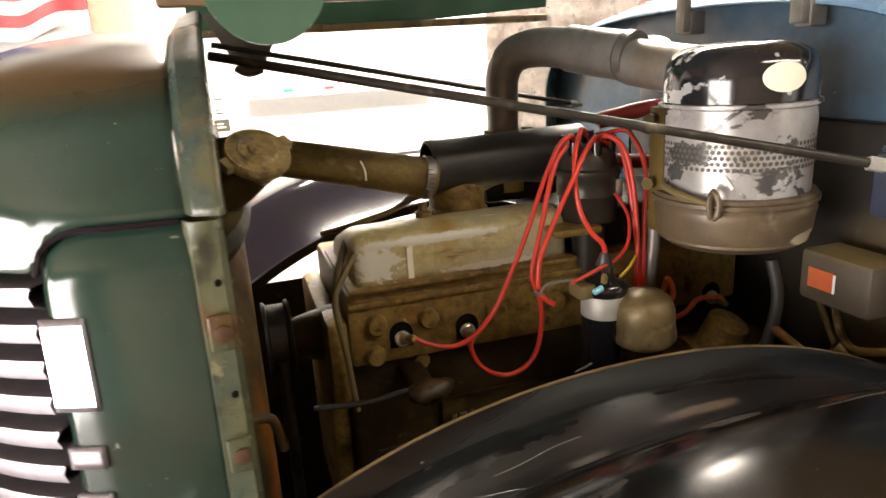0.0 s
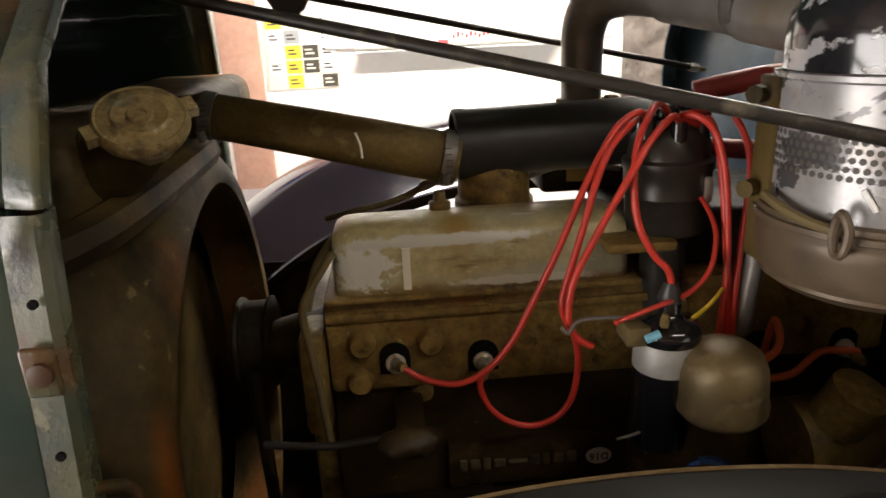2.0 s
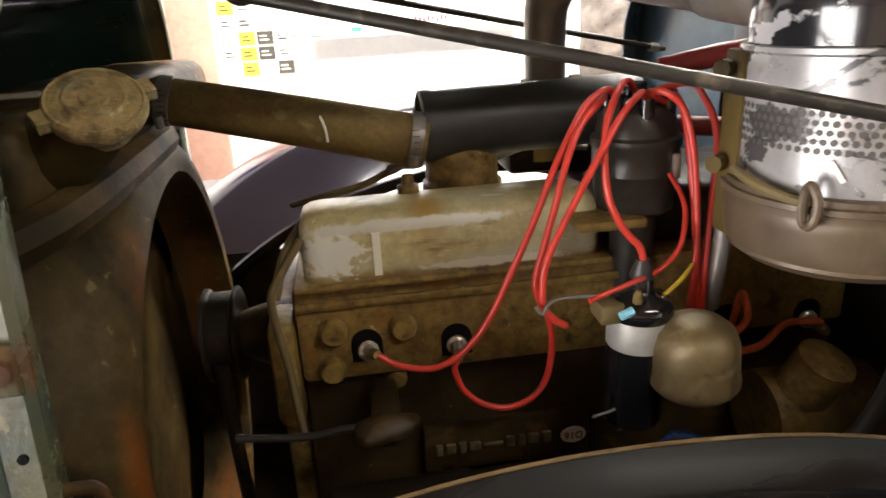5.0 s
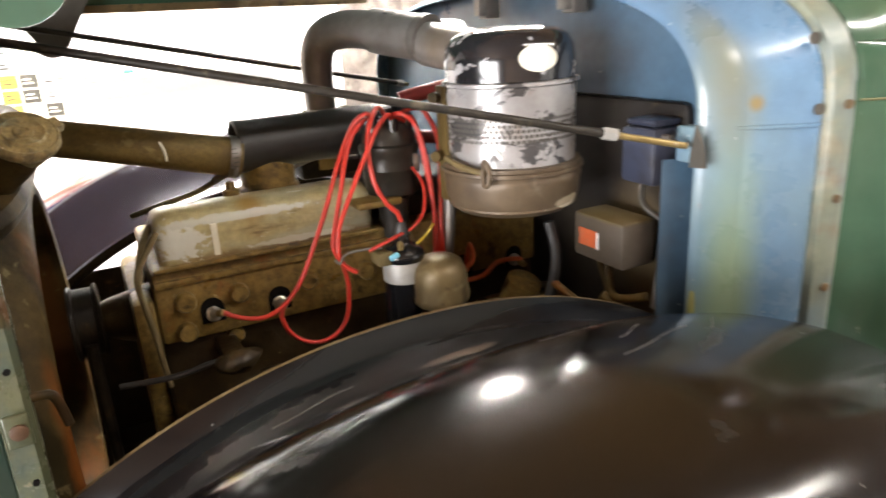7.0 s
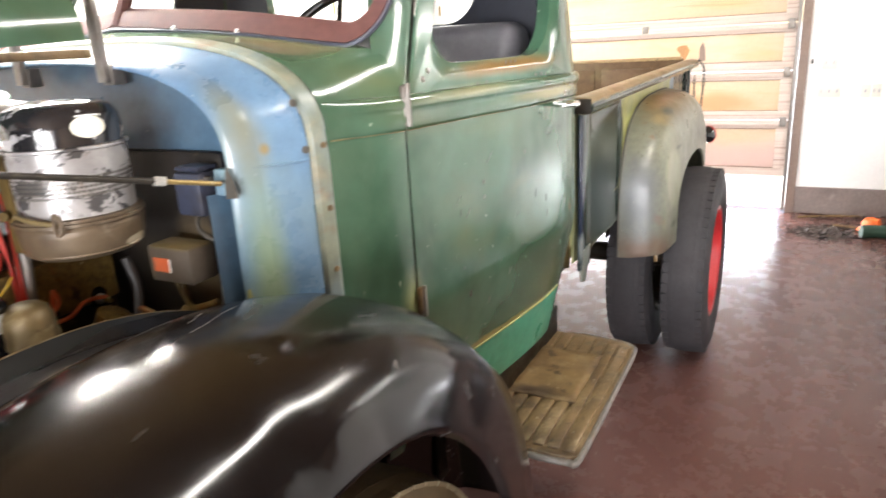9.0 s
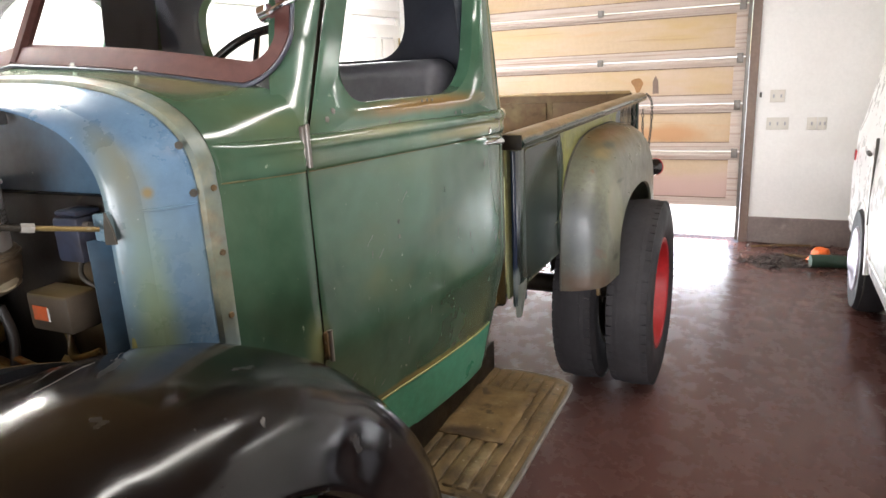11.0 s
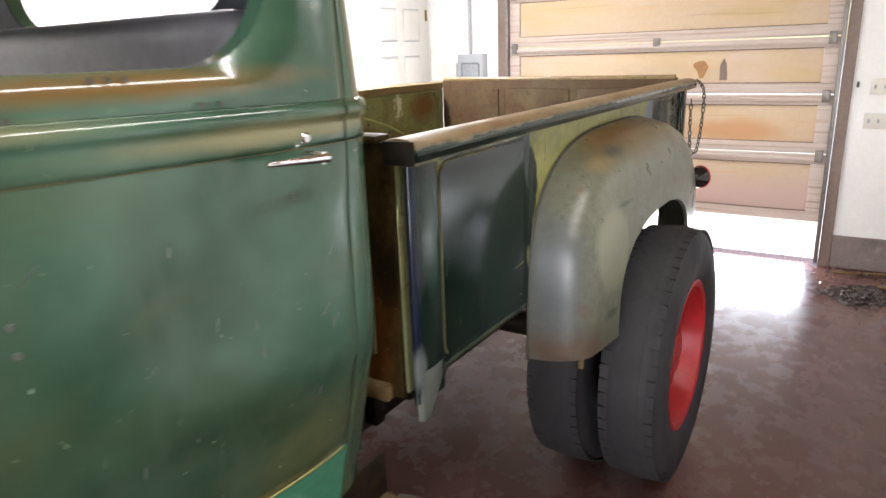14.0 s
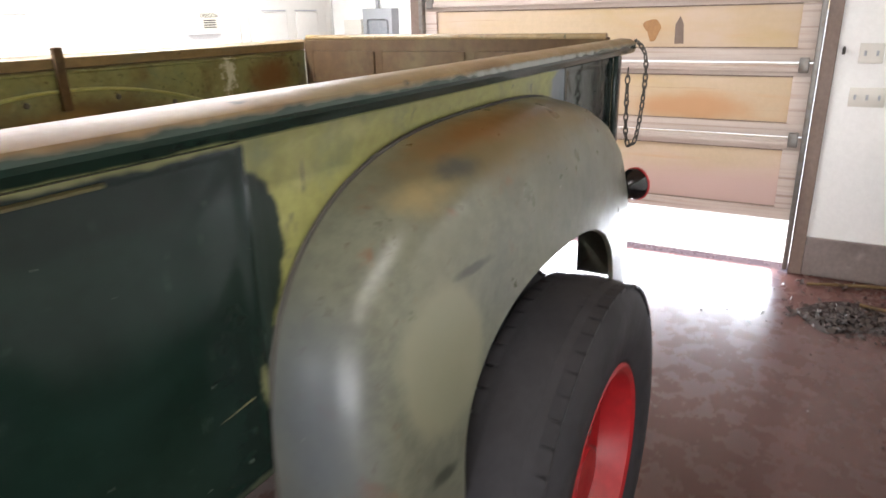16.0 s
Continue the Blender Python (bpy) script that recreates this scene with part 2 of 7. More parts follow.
COVER = surface("flaking_grey_valve_cover", (0.42, 0.36, 0.18), [((0.38, 0.41, 0.33), 6, 0.44, 0.54, (0.45, 1, 2)), ((0.36, 0.21, 0.05), 9, 0.56, 0.64, (0.6, 1, 1.4)), ((0.08, 0.046, 0.016), 15, 0.6, 0.66, (0.5, 1, 2)), ((0.62, 0.62, 0.55), 60, 0.65, 0.67, (0.3, 1, 2.2))], 0.32, 0.1, metal=0.0, bump=0.2, bump_scale=60, grain=0.2, grain_scale=80,
    blobs=[((0.3, 0.19, 0.05), (0.075, -0.25, 1.31), (0.03, 0.05, 0.05), 0.9, 0.8, 18.0), ((0.12, 0.065, 0.018), (0.2, -0.268, 1.253), (0.4, 0.05, 0.013), 0.9, 0.9, 30.0), ((0.6, 0.6, 0.53), (-0.027, -0.268, 1.283), (0.036, 0.03, 0.028), 0.3, 2.8, 90.0), ((0.5, 0.48, 0.38), (0.14, -0.268, 1.259), (0.1, 0.03, 0.006), 0.4, 1.8, 90.0), ((0.5, 0.5, 0.43), (0.05, -0.268, 1.305), (0.13, 0.03, 0.007), 0.4, 2.0, 60.0)])
HOSE = surface("tan_dusty_hose", (0.16, 0.11, 0.034), [((0.075, 0.05, 0.018), 16, 0.48, 0.66), ((0.24, 0.185, 0.075), 45, 0.6, 0.72)], 0.6, 0.1, bump=0.2, bump_scale=120, grain=0.2, grain_scale=150, spec=0.25)
RADIATOR = surface("rust_brown_radiator", (0.046, 0.03, 0.01), [((0.12, 0.085, 0.03), 6, 0.5, 0.62, (1, 0.5, 0.5)), ((0.13, 0.045, 0.01), 8, 0.54, 0.62, (2.2, 1, 0.22)), ((0.009, 0.007, 0.004), 10, 0.5, 0.58, (1, 1, 0.6)), ((0.14, 0.11, 0.05), 42, 0.62, 0.69)], 0.5, 0.14, bump=0.3, bump_scale=45, grain=0.35, spec=0.1,
    blobs=[((0.17, 0.055, 0.011), (-0.185, -0.42, 1.06), (0.018, 0.03, 0.24), 0.8, 0.9, 14.0), ((0.09, 0.036, 0.01), (-0.23, 0.05, 1.1), (0.06, 0.08, 0.25), 0.8, 0.8, 8.0)])
# Greasy iron, with the shade low in the engine bay put into the colour.
BLOCK = surface("greasy_shaded_block", (0.032, 0.02, 0.007), [((0.009, 0.006, 0.003), 9, 0.46, 0.58), ((0.1, 0.058, 0.018), 24, 0.6, 0.68), ((0.16, 0.12, 0.05), 60, 0.67, 0.71)], 0.42, 0.18, bump=0.5, bump_scale=60, grain=0.4, spec=0.3)
RUBBER = surface("black_rubber", (0.02, 0.019, 0.018), [((0.06, 0.055, 0.05), 10, 0.52, 0.75)], 0.46, 0.1, bump=0.08)
TYRE = surface("dusty_tyre_rubber", (0.032, 0.031, 0.034), [((0.055, 0.05, 0.052), 5, 0.46, 0.74), ((0.022, 0.02, 0.02), 11, 0.52, 0.72)], 0.7, 0.1, bump=0.15, bump_scale=50, spec=0.25)
REDRIM = surface("red_wheel_paint", (0.36, 0.013, 0.016), [((0.2, 0.01, 0.01), 5, 0.5, 0.7), ((0.42, 0.15, 0.12), 60, 0.7, 0.75)], 0.45, 0.1, coat=0.05)
WIRE = surface("red_silicone_wire", (0.52, 0.04, 0.026), [((0.36, 0.04, 0.024), 30, 0.55, 0.7)], 0.35, 0.08)
ORANGEWIRE = surface("faded_orange_wire", (0.6, 0.13, 0.05), [], 0.45, 0.08)
YELLOW = surface("yellow_wire", (0.75, 0.55, 0.04), [], 0.4, 0.05)
CABLE = surface("old_cloth_cable", (0.12, 0.088, 0.032), [((0.08, 0.06, 0.03), 30, 0.5, 0.7)], 0.75, 0.1, bump=0.15, bump_scale=120)
BLACKGLOSS = surface("black_bakelite", (0.008, 0.008, 0.009), [], 0.12, 0.04, coat=0.3)
ALU = surface("coil_aluminium", (0.36, 0.355, 0.33), [((0.28, 0.27, 0.24), 30, 0.5, 0.66)], 0.55, 0.1, metal=0.25)
BRASS = surface("tarnished_tin", (0.29, 0.215, 0.085), [((0.13, 0.09, 0.045), 26, 0.48, 0.6), ((0.46, 0.4, 0.27), 40, 0.58, 0.7), ((0.08, 0.055, 0.03), 60, 0.62, 0.7)], 0.42, 0.14, metal=0.55, bump=0.15, bump_scale=110)
CAPTIN = surface("crusted_tarnished_tin", (0.25, 0.185, 0.075), [((0.1, 0.07, 0.03), 40, 0.5, 0.58), ((0.45, 0.4, 0.26), 55, 0.56, 0.64), ((0.2, 0.22, 0.14), 30, 0.6, 0.68)], 0.5, 0.15, metal=0.25, bump=1.0, bump_scale=90, grain=0.3, grain_scale=120)
STEEL = surface("dull_steel", (0.2, 0.19, 0.175), [((0.12, 0.08, 0.045), 22, 0.5, 0.7)], 0.42, 0.1, metal=0.5)
TINCAN = surface("dirty_tin_can", (0.15, 0.11, 0.05), [((0.045, 0.03, 0.014), 14, 0.48, 0.58, (1, 1, 0.5)), ((0.27, 0.215, 0.12), 22, 0.57, 0.65), ((0.09, 0.06, 0.03), 40, 0.56, 0.64)], 0.44, 0.14, metal=0.25, bump=0.3, bump_scale=35, spec=0.4)
COWLEDGE = surface("worn_cowl_flange", (0.17, 0.19, 0.14), [((0.12, 0.18, 0.22), 7, 0.46, 0.62), (RUST, 14, 0.58, 0.7), ((0.3, 0.29, 0.2), 20, 0.56, 0.7)], 0.38, 0.1, bump=0.12)
DISTGREY = surface("greasy_grey_distributor", (0.04, 0.036, 0.029), [((0.016, 0.014, 0.011), 16, 0.48, 0.66), ((0.08, 0.07, 0.05), 34, 0.6, 0.72)], 0.38, 0.1, metal=0.2, bump=0.1)
TIPMETAL = surface("pale_bare_tip", (0.13, 0.145, 0.13), [((0.06, 0.08, 0.06), 14, 0.5, 0.68), ((0.25, 0.26, 0.22), 30, 0.6, 0.7)], 0.4, 0.1, metal=0.2)
CHROME = surface("chrome", (0.75, 0.75, 0.76), [], 0.1, 0.04, metal=1.0)
DULLCHROME = surface("dull_grille_chrome", (0.34, 0.32, 0.36), [((0.2, 0.17, 0.16), 12, 0.5, 0.7)], 0.45, 0.1, metal=0.7, bump=0.1)
CANPAINT = surface("chipped_air_cleaner_paint", (0.34, 0.335, 0.335), [((0.24, 0.21, 0.18), 13, 0.5, 0.62), ((0.016, 0.016, 0.018), 26, 0.53, 0.55, (0.8, 0.8, 1.3), 0.25), ((0.2, 0.13, 0.08), 30, 0.62, 0.7)], 0.3, 0.1, metal=0.3, bump=0.08, bump_scale=60)
CANBLACK = surface("chipped_black_dome_paint", (0.014, 0.014, 0.016), [((0.4, 0.4, 0.41), 26, 0.6, 0.62, (1, 1, 1.6), 0.35)], 0.14, 0.05, coat=0.4)
CANRUST = surface("brown_dusty_can_base", (0.115, 0.083, 0.05), [((0.07, 0.05, 0.033), 16, 0.48, 0.62), ((0.2, 0.16, 0.11), 34, 0.58, 0.7)], 0.46, 0.12, metal=0.25, bump=0.1, bump_scale=90,
    blobs=[((0.5, 0.45, 0.33), (0.455, -0.488, 1.305), (0.03, 0.03, 0.009), 0.2, 0.9, 40.0)])
PIPE = surface("smoky_grey_pipe", (0.26, 0.25, 0.24), [((0.13, 0.115, 0.1), 5, 0.46, 0.64, (1.5, 1, 1)), ((0.22, 0.15, 0.08), 7, 0.56, 0.7), ((0.42, 0.41, 0.4), 8, 0.58, 0.72)], 0.36, 0.1, metal=0.35, bump=0.05)
DARKROD = surface("black_brown_rod", (0.024, 0.021, 0.017), [((0.12, 0.1, 0.07), 40, 0.55, 0.7)], 0.42, 0.1, metal=0.1, bump=0.15, bump_scale=150, spec=0.3)
GREYBOX = surface("dusty_grey_box", (0.085, 0.07, 0.055), [((0.055, 0.042, 0.026), 7, 0.46, 0.7), ((0.12, 0.09, 0.045), 12, 0.56, 0.72)], 0.55, 0.1, bump=0.08, spec=0.3,
    blobs=[((0.13, 0.095, 0.035), (0.54, -0.49, 1.275), (0.09, 0.1, 0.012), 0.6, 0.6, 20.0)])
LABELORANGE = surface("faded_orange_label", (0.5, 0.1, 0.03), [((0.35, 0.12, 0.06), 60, 0.5, 0.66)], 0.5, 0.06)
# Dark base paints the opening's shade; the brown spot is dust.
RECESS = surface("shaded_dusty_recess", (0.014, 0.012, 0.011), [((0.035, 0.027, 0.017), 6, 0.48, 0.64), ((0.07, 0.055, 0.035), 30, 0.64, 0.72)], 0.5, 0.12, bump=0.2, spec=0.3,
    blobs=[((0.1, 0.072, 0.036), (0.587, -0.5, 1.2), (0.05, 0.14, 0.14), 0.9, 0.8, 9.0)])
BLUEBOX = surface("dark_blue_box", (0.03, 0.036, 0.06), [((0.06, 0.06, 0.075), 12, 0.55, 0.7), ((0.016, 0.014, 0.014), 18, 0.5, 0.66)], 0.4, 0.08)
# The first, blue-grey spot paints the sky's sheen on the front face.
REARFENDER = surface("grey_olive_primer", (0.13, 0.135, 0.098), [((0.17, 0.17, 0.12), 5, 0.48, 0.66), ((0.08, 0.085, 0.07), 5.5, 0.5, 0.68), ((0.09, 0.07, 0.04), 42, 0.6, 0.72), ((0.6, 0.58, 0.5), 48, 0.735, 0.75), (RUST, 16, 0.63, 0.73)], 0.34, 0.1, bump=0.2, bump_scale=10, grain=0.18, spec=0.45,
    blobs=[((0.1, 0.115, 0.135), (2.47, -0.9, 0.98), (0.11, 0.2, 0.5), 1.0, 0.6, 4.0), ((0.14, 0.105, 0.045), (3.1, -0.9, 1.27), (0.75, 0.2, 0.11), 0.9, 1.4, 7.0), ((0.17, 0.085, 0.025), (3.0, -0.88, 1.28), (0.5, 0.1, 0.045), 0.9, 1.6, 10.0), ((0.2, 0.2, 0.135), (2.68, -1.0, 0.98), (0.13, 0.1, 0.15), 0.3, 0.5, 9.0), ((0.24, 0.2, 0.1), (2.72, -0.95, 1.22), (0.14, 0.1, 0.04), 0.9, 1.2, 12.0), ((0.055, 0.06, 0.05), (2.85, -0.93, 1.24), (0.09, 0.05, 0.03), 0.9, 1.4, 22.0), ((0.1, 0.065, 0.045), (2.55, -0.9, 0.7), (0.2, 0.2, 0.1), 0.9, 1.2, 8.0), ((0.045, 0.05, 0.035), (2.66, -1.0, 0.78), (0.06, 0.05, 0.02), 0.7, 1.4, 30.0), ((0.06, 0.065, 0.05), (2.79, -1.0, 1.09), (0.08, 0.05, 0.012), 0.6, 1.0, 24.0)])
# The dark blue spot paints the bluish highlight on the corner post's edge.
BEDGREEN = surface("bed_dark_green", (0.008, 0.019, 0.014), [((0.005, 0.01, 0.008), 3, 0.44, 0.66), ((0.014, 0.03, 0.024), 4, 0.52, 0.7), ((0.3, 0.34, 0.28), 60, 0.72, 0.74, (1.5, 1, 1)), ((0.06, 0.09, 0.07), 34, 0.66, 0.72, (2, 1, 0.6))], 0.12, 0.04, coat=0.08, bump=0.25, bump_scale=4, spec=0.27,
    blobs=[((0.03, 0.055, 0.045), (1.97, -0.82, 1.15), (0.05, 0.1, 0.26), 0.9, 0.7, 7.0), ((0.01, 0.016, 0.034), (1.9, -0.82, 1.1), (0.022, 0.05, 0.5), 0.8, 0.7, 9.0), ((0.13, 0.15, 0.15), (1.905, -0.82, 0.88), (0.03, 0.05, 0.07), 0.6, 0.7, 14.0), ((0.22, 0.22, 0.09), (2.022, -0.82, 1.31), (0.035, 0.06, 0.035), 0.5, 0.9, 18.0), ((0.22, 0.23, 0.1), (2.3, -0.82, 1.337), (0.5, 0.06, 0.016), 0.4, 0.9, 16.0), ((0.17, 0.17, 0.07), (2.024, -0.82, 1.05), (0.009, 0.06, 0.3), 0.5, 0.9, 22.0), ((0.19, 0.2, 0.1), (2.49, -0.82, 0.98), (0.012, 0.06, 0.05), 0.5, 1.6, 30.0), ((0.06, 0.07, 0.045), (2.2, -0.82, 0.835), (0.4, 0.06, 0.01), 0.5, 1.6, 30.0)])
BEDPRIMER = surface("yellow_green_primer", (0.3, 0.3, 0.1), [((0.17, 0.2, 0.11), 11, 0.52, 0.64), ((0.36, 0.34, 0.15), 20, 0.56, 0.68), ((0.1, 0.11, 0.08), 40, 0.62, 0.7, (1.2, 1, 0.5))], 0.45, 0.1, bump=0.06,
    blobs=[((0.17, 0.2, 0.23), (3.8, -0.8, 1.26), (0.2, 0.1, 0.12), 0.2, 0.6, 14.0), ((0.01, 0.022, 0.016), (2.48, -0.8, 1.18), (0.085, 0.1, 0.13), 0.12, 0.7, 9.0), ((0.013, 0.03, 0.022), (2.47, -0.8, 0.95), (0.08, 0.1, 0.16), 0.12, 0.5, 8.0)])
BEDINSIDE = surface("rusty_yellow_bed_inside", (0.2, 0.2, 0.085), [((0.075, 0.05, 0.024), 38, 0.6, 0.68), ((0.09, 0.1, 0.05), 48, 0.6, 0.7), ((0.14, 0.09, 0.04), 5.5, 0.5, 0.66), ((0.09, 0.06, 0.026), 13, 0.56, 0.7), ((0.14, 0.165, 0.1), 7, 0.5, 0.66), ((0.3, 0.28, 0.15), 24, 0.6, 0.72)], 0.6, 0.1, bump=0.15, bump_scale=60, spec=0.2,
    blobs=[((0.12, 0.085, 0.035), (3.13, 0.6, 1.0), (0.75, 0.2, 0.275), 0.25, 0.4, 8.0), ((0.11, 0.075, 0.035), (3.2, 0.6, 1.385), (2.0, 0.3, 0.05), 0.6, 0.9, 7.0), ((0.16, 0.08, 0.028), (4.05, 0.6, 1.25), (0.22, 0.2, 0.1), 0.8, 1.0, 8.0), ((0.26, 0.16, 0.045), (3.12, 0.45, 1.2), (0.25, 0.2, 0.05), 0.8, 0.8, 9.0), ((0.5, 0.48, 0.41), (3.8, 0.6, 1.29), (0.045, 0.2, 0.09), 0.9, 3.4, 50.0), ((0.55, 0.52, 0.45), (3.62, 0.6, 1.38), (0.12, 0.2, 0.025), 0.5, 2.2, 30.0)])
BEDEDGE = surface("dull_worn_edge", (0.14, 0.13, 0.055), [((0.05, 0.06, 0.03), 16, 0.45, 0.6), (RUST, 24, 0.55, 0.68)], 0.5, 0.1)
RAIL = surface("bare_rusty_rail", (0.2, 0.135, 0.06), [((0.16, 0.135, 0.075), 7, 0.48, 0.64, (0.4, 1, 1)), ((0.11, 0.055, 0.02), 13, 0.54, 0.68, (0.5, 1, 1)), ((0.32, 0.25, 0.14), 22, 0.58, 0.72, (0.4, 1, 1)), ((0.05, 0.045, 0.025), 44, 0.62, 0.7, (0.4, 1, 1))], 0.42, 0.1, bump=0.2, bump_scale=50, spec=0.4,
    blobs=[((0.03, 0.048, 0.036), (3.1, -0.857, 1.362), (3.0, 0.012, 0.016), 0.5, 1.4, 16.0, 0.25), ((0.24, 0.26, 0.24), (3.4, -0.86, 1.37), (0.5, 0.01, 0.01), 0.6, 1.8, 20.0, 0.3)])
FLOOR = surface("mauve_painted_concrete", (0.108, 0.05, 0.041), [((0.14, 0.078, 0.068), 0.8, 0.42, 0.74), ((0.066, 0.032, 0.024), 1.1, 0.4, 0.8)], 0.27, 0.06, bump=0.05, bump_scale=25, grain=0.1, grain_scale=90, spec=0.3)
WALL = surface("white_wall_paint", (0.8, 0.8, 0.78), [((0.7, 0.69, 0.66), 2.2, 0.55, 0.75)], 0.7, 0.08, bump=0.08, bump_scale=90, grain=0.03)
STEM = surface("grey_concrete_stem", (0.2, 0.165, 0.15), [((0.12, 0.095, 0.085), 5, 0.5, 0.7), ((0.3, 0.27, 0.25), 9, 0.62, 0.75)], 0.75, 0.08, bump=0.25)
CEILMAT = surface("brown_ceiling_wood", (0.2, 0.115, 0.052), [((0.12, 0.068, 0.032), 4, 0.5, 0.66, (0.2, 2, 1)), ((0.26, 0.16, 0.08), 9, 0.55, 0.7, (0.2, 2, 1))], 0.7, 0.08, bump=0.1)
PLY = surface("weathered_door_plywood", (0.54, 0.42, 0.28), [((0.52, 0.38, 0.18), 2.6, 0.45, 0.62, (1, 0.4, 2)), ((0.58, 0.46, 0.38), 3, 0.5, 0.66, (1, 0.5, 1.5)), ((0.33, 0.2, 0.12), 9, 0.63, 0.72, (1, 0.1, 6)), ((0.56, 0.36, 0.2), 5, 0.58, 0.72, (1, 0.3, 2.5))], 0.6, 0.06, bump=0.02, bump_scale=30, grain=0.04, grain_scale=25,
    blobs=[((0.56, 0.41, 0.36), (6.1, -0.9, 0.45), (0.3, 1.4, 0.2), 0.8, 0.6, 3.0), ((0.52, 0.3, 0.15), (6.1, -0.75, 0.93), (0.3, 0.5, 0.12), 0.7, 0.6, 4.0)])
DOORRAIL = surface("pale_door_rail", (0.52, 0.44, 0.38), [((0.22, 0.13, 0.1), 5, 0.54, 0.64, (1, 0.1, 9)), ((0.6, 0.55, 0.51), 4, 0.5, 0.7, (1, 0.3, 3)), ((0.4, 0.26, 0.19), 8, 0.56, 0.7, (1, 0.15, 5))], 0.6, 0.08, bump=0.02, bump_scale=30, grain=0.03, grain_scale=25)
WOODJAMB = surface("brown_jamb_wood", (0.2, 0.145, 0.115), [((0.11, 0.075, 0.06), 8, 0.48, 0.7, (1, 1, 0.2)), ((0.3, 0.26, 0.25), 6, 0.56, 0.72, (1, 1, 0.2))], 0.6, 0.1, bump=0.1)
WHITEDOOR = surface("white_door_paint", (0.62, 0.61, 0.57), [((0.55, 0.53, 0.48), 3, 0.5, 0.7)], 0.45, 0.06, grain=0.02)
PLASTIC = surface("ivory_switch_plastic", (0.62, 0.6, 0.54), [], 0.4, 0.05, grain=0.02)
PANELGREY = surface("grey_panel_steel", (0.36, 0.38, 0.4), [], 0.45, 0.06, metal=0.2, grain=0.04)
PAPER = surface("pale_notice_paper", (0.72, 0.7, 0.58), [], 0.7, 0.05, grain=0.03)
PAPERWHITE = surface("white_card", (0.8, 0.8, 0.78), [], 0.6, 0.05, grain=0.02)
CARDYELLOW = surface("yellow_card", (0.78, 0.6, 0.05), [], 0.6, 0.05)
# Also paints the shade of holes and gaps as flat dark pieces.
INK = surface("dark_print_and_shade", (0.06, 0.055, 0.045), [], 0.6, 0.05)
PINK = surface("pink_brown_board", (0.42, 0.24, 0.18), [((0.5, 0.32, 0.25), 3, 0.5, 0.7)], 0.7, 0.06)
FOIL = surface("crumpled_grey_insulation", (0.16, 0.135, 0.12), [((0.06, 0.05, 0.045), 14, 0.5, 0.62, (1, 1, 0.6)), ((0.26, 0.24, 0.22), 18, 0.56, 0.68), ((0.035, 0.03, 0.028), 36, 0.6, 0.68)], 0.4, 0.12, metal=0.2, bump=0.8, bump_scale=30)
# Invented tone for walls out of view, brown to hold back bounced light.
WOODWALL = surface("unseen_wall_tan", (0.3, 0.2, 0.115), [((0.22, 0.14, 0.08), 3, 0.5, 0.66, (1, 1, 0.3)), ((0.38, 0.27, 0.17), 6, 0.56, 0.7, (1, 1, 0.3))], 0.65, 0.08, bump=0.06)
TAILGATE = surface("rusty_brown_tailgate", (0.075, 0.045, 0.022), [((0.115, 0.095, 0.05), 7, 0.5, 0.66), ((0.045, 0.025, 0.012), 14, 0.52, 0.66)], 0.6, 0.1, bump=0.12, spec=0.2)
MAROON = surface("maroon_screen_frame", (0.075, 0.028, 0.024), [((0.045, 0.02, 0.024), 9, 0.5, 0.7)], 0.6, 0.08, spec=0.2)
SEAT = surface("grey_blue_vinyl", (0.11, 0.11, 0.125), [((0.07, 0.07, 0.085), 6, 0.5, 0.7)], 0.45, 0.08, bump=0.05)
NAVY = surface("navy_cab_lining", (0.016, 0.02, 0.032), [], 0.5, 0.1)
BOARDTAN = surface("tan_board_mat", (0.16, 0.105, 0.044), [((0.065, 0.04, 0.018), 7, 0.48, 0.6), ((0.25, 0.19, 0.1), 11, 0.57, 0.68), ((0.03, 0.02, 0.012), 17, 0.59, 0.65), ((0.3, 0.25, 0.16), 50, 0.66, 0.7)], 0.6, 0.1, bump=0.3, spec=0.25,
    blobs=[((0.05, 0.033, 0.018), (1.41, -0.82, 0.585), (0.05, 0.14, 0.05), 0.9, 0.9, 16.0)])
RUNBOARD = surface("grimy_ribbed_step", (0.17, 0.115, 0.052), [((0.05, 0.033, 0.017), 9, 0.47, 0.58), ((0.28, 0.22, 0.13), 15, 0.58, 0.67), ((0.02, 0.015, 0.01), 24, 0.6, 0.66), ((0.45, 0.42, 0.36), 55, 0.68, 0.72)], 0.45, 0.15, metal=0.15, bump=0.3)
VANWHITE = surface("white_van_paint", (0.78, 0.78, 0.76), [((0.6, 0.57, 0.52), 3, 0.62, 0.8)], 0.3, 0.08, coat=0.3, grain=0.02)
ORANGECLOTH = surface("orange_plastic", (0.9, 0.16, 0.02), [], 0.5, 0.08)
DARKGREEN = surface("dark_green_tube", (0.02, 0.05, 0.03), [], 0.5, 0.1)
DEBRIS = surface("dry_leaf_debris", (0.06, 0.042, 0.034), [((0.02, 0.014, 0.012), 20, 0.45, 0.6)], 0.4, 0.15)
DAMP = surface("damp_floor_patch", (0.03, 0.018, 0.015), [((0.07, 0.045, 0.04), 12, 0.5, 0.64)], 0.2, 0.1)
FLAGRED = surface("flag_red", (0.6, 0.06, 0.07), [], 0.7, 0.05)
FLAGBLUE = surface("flag_blue", (0.05, 0.06, 0.25), [], 0.7, 0.05)
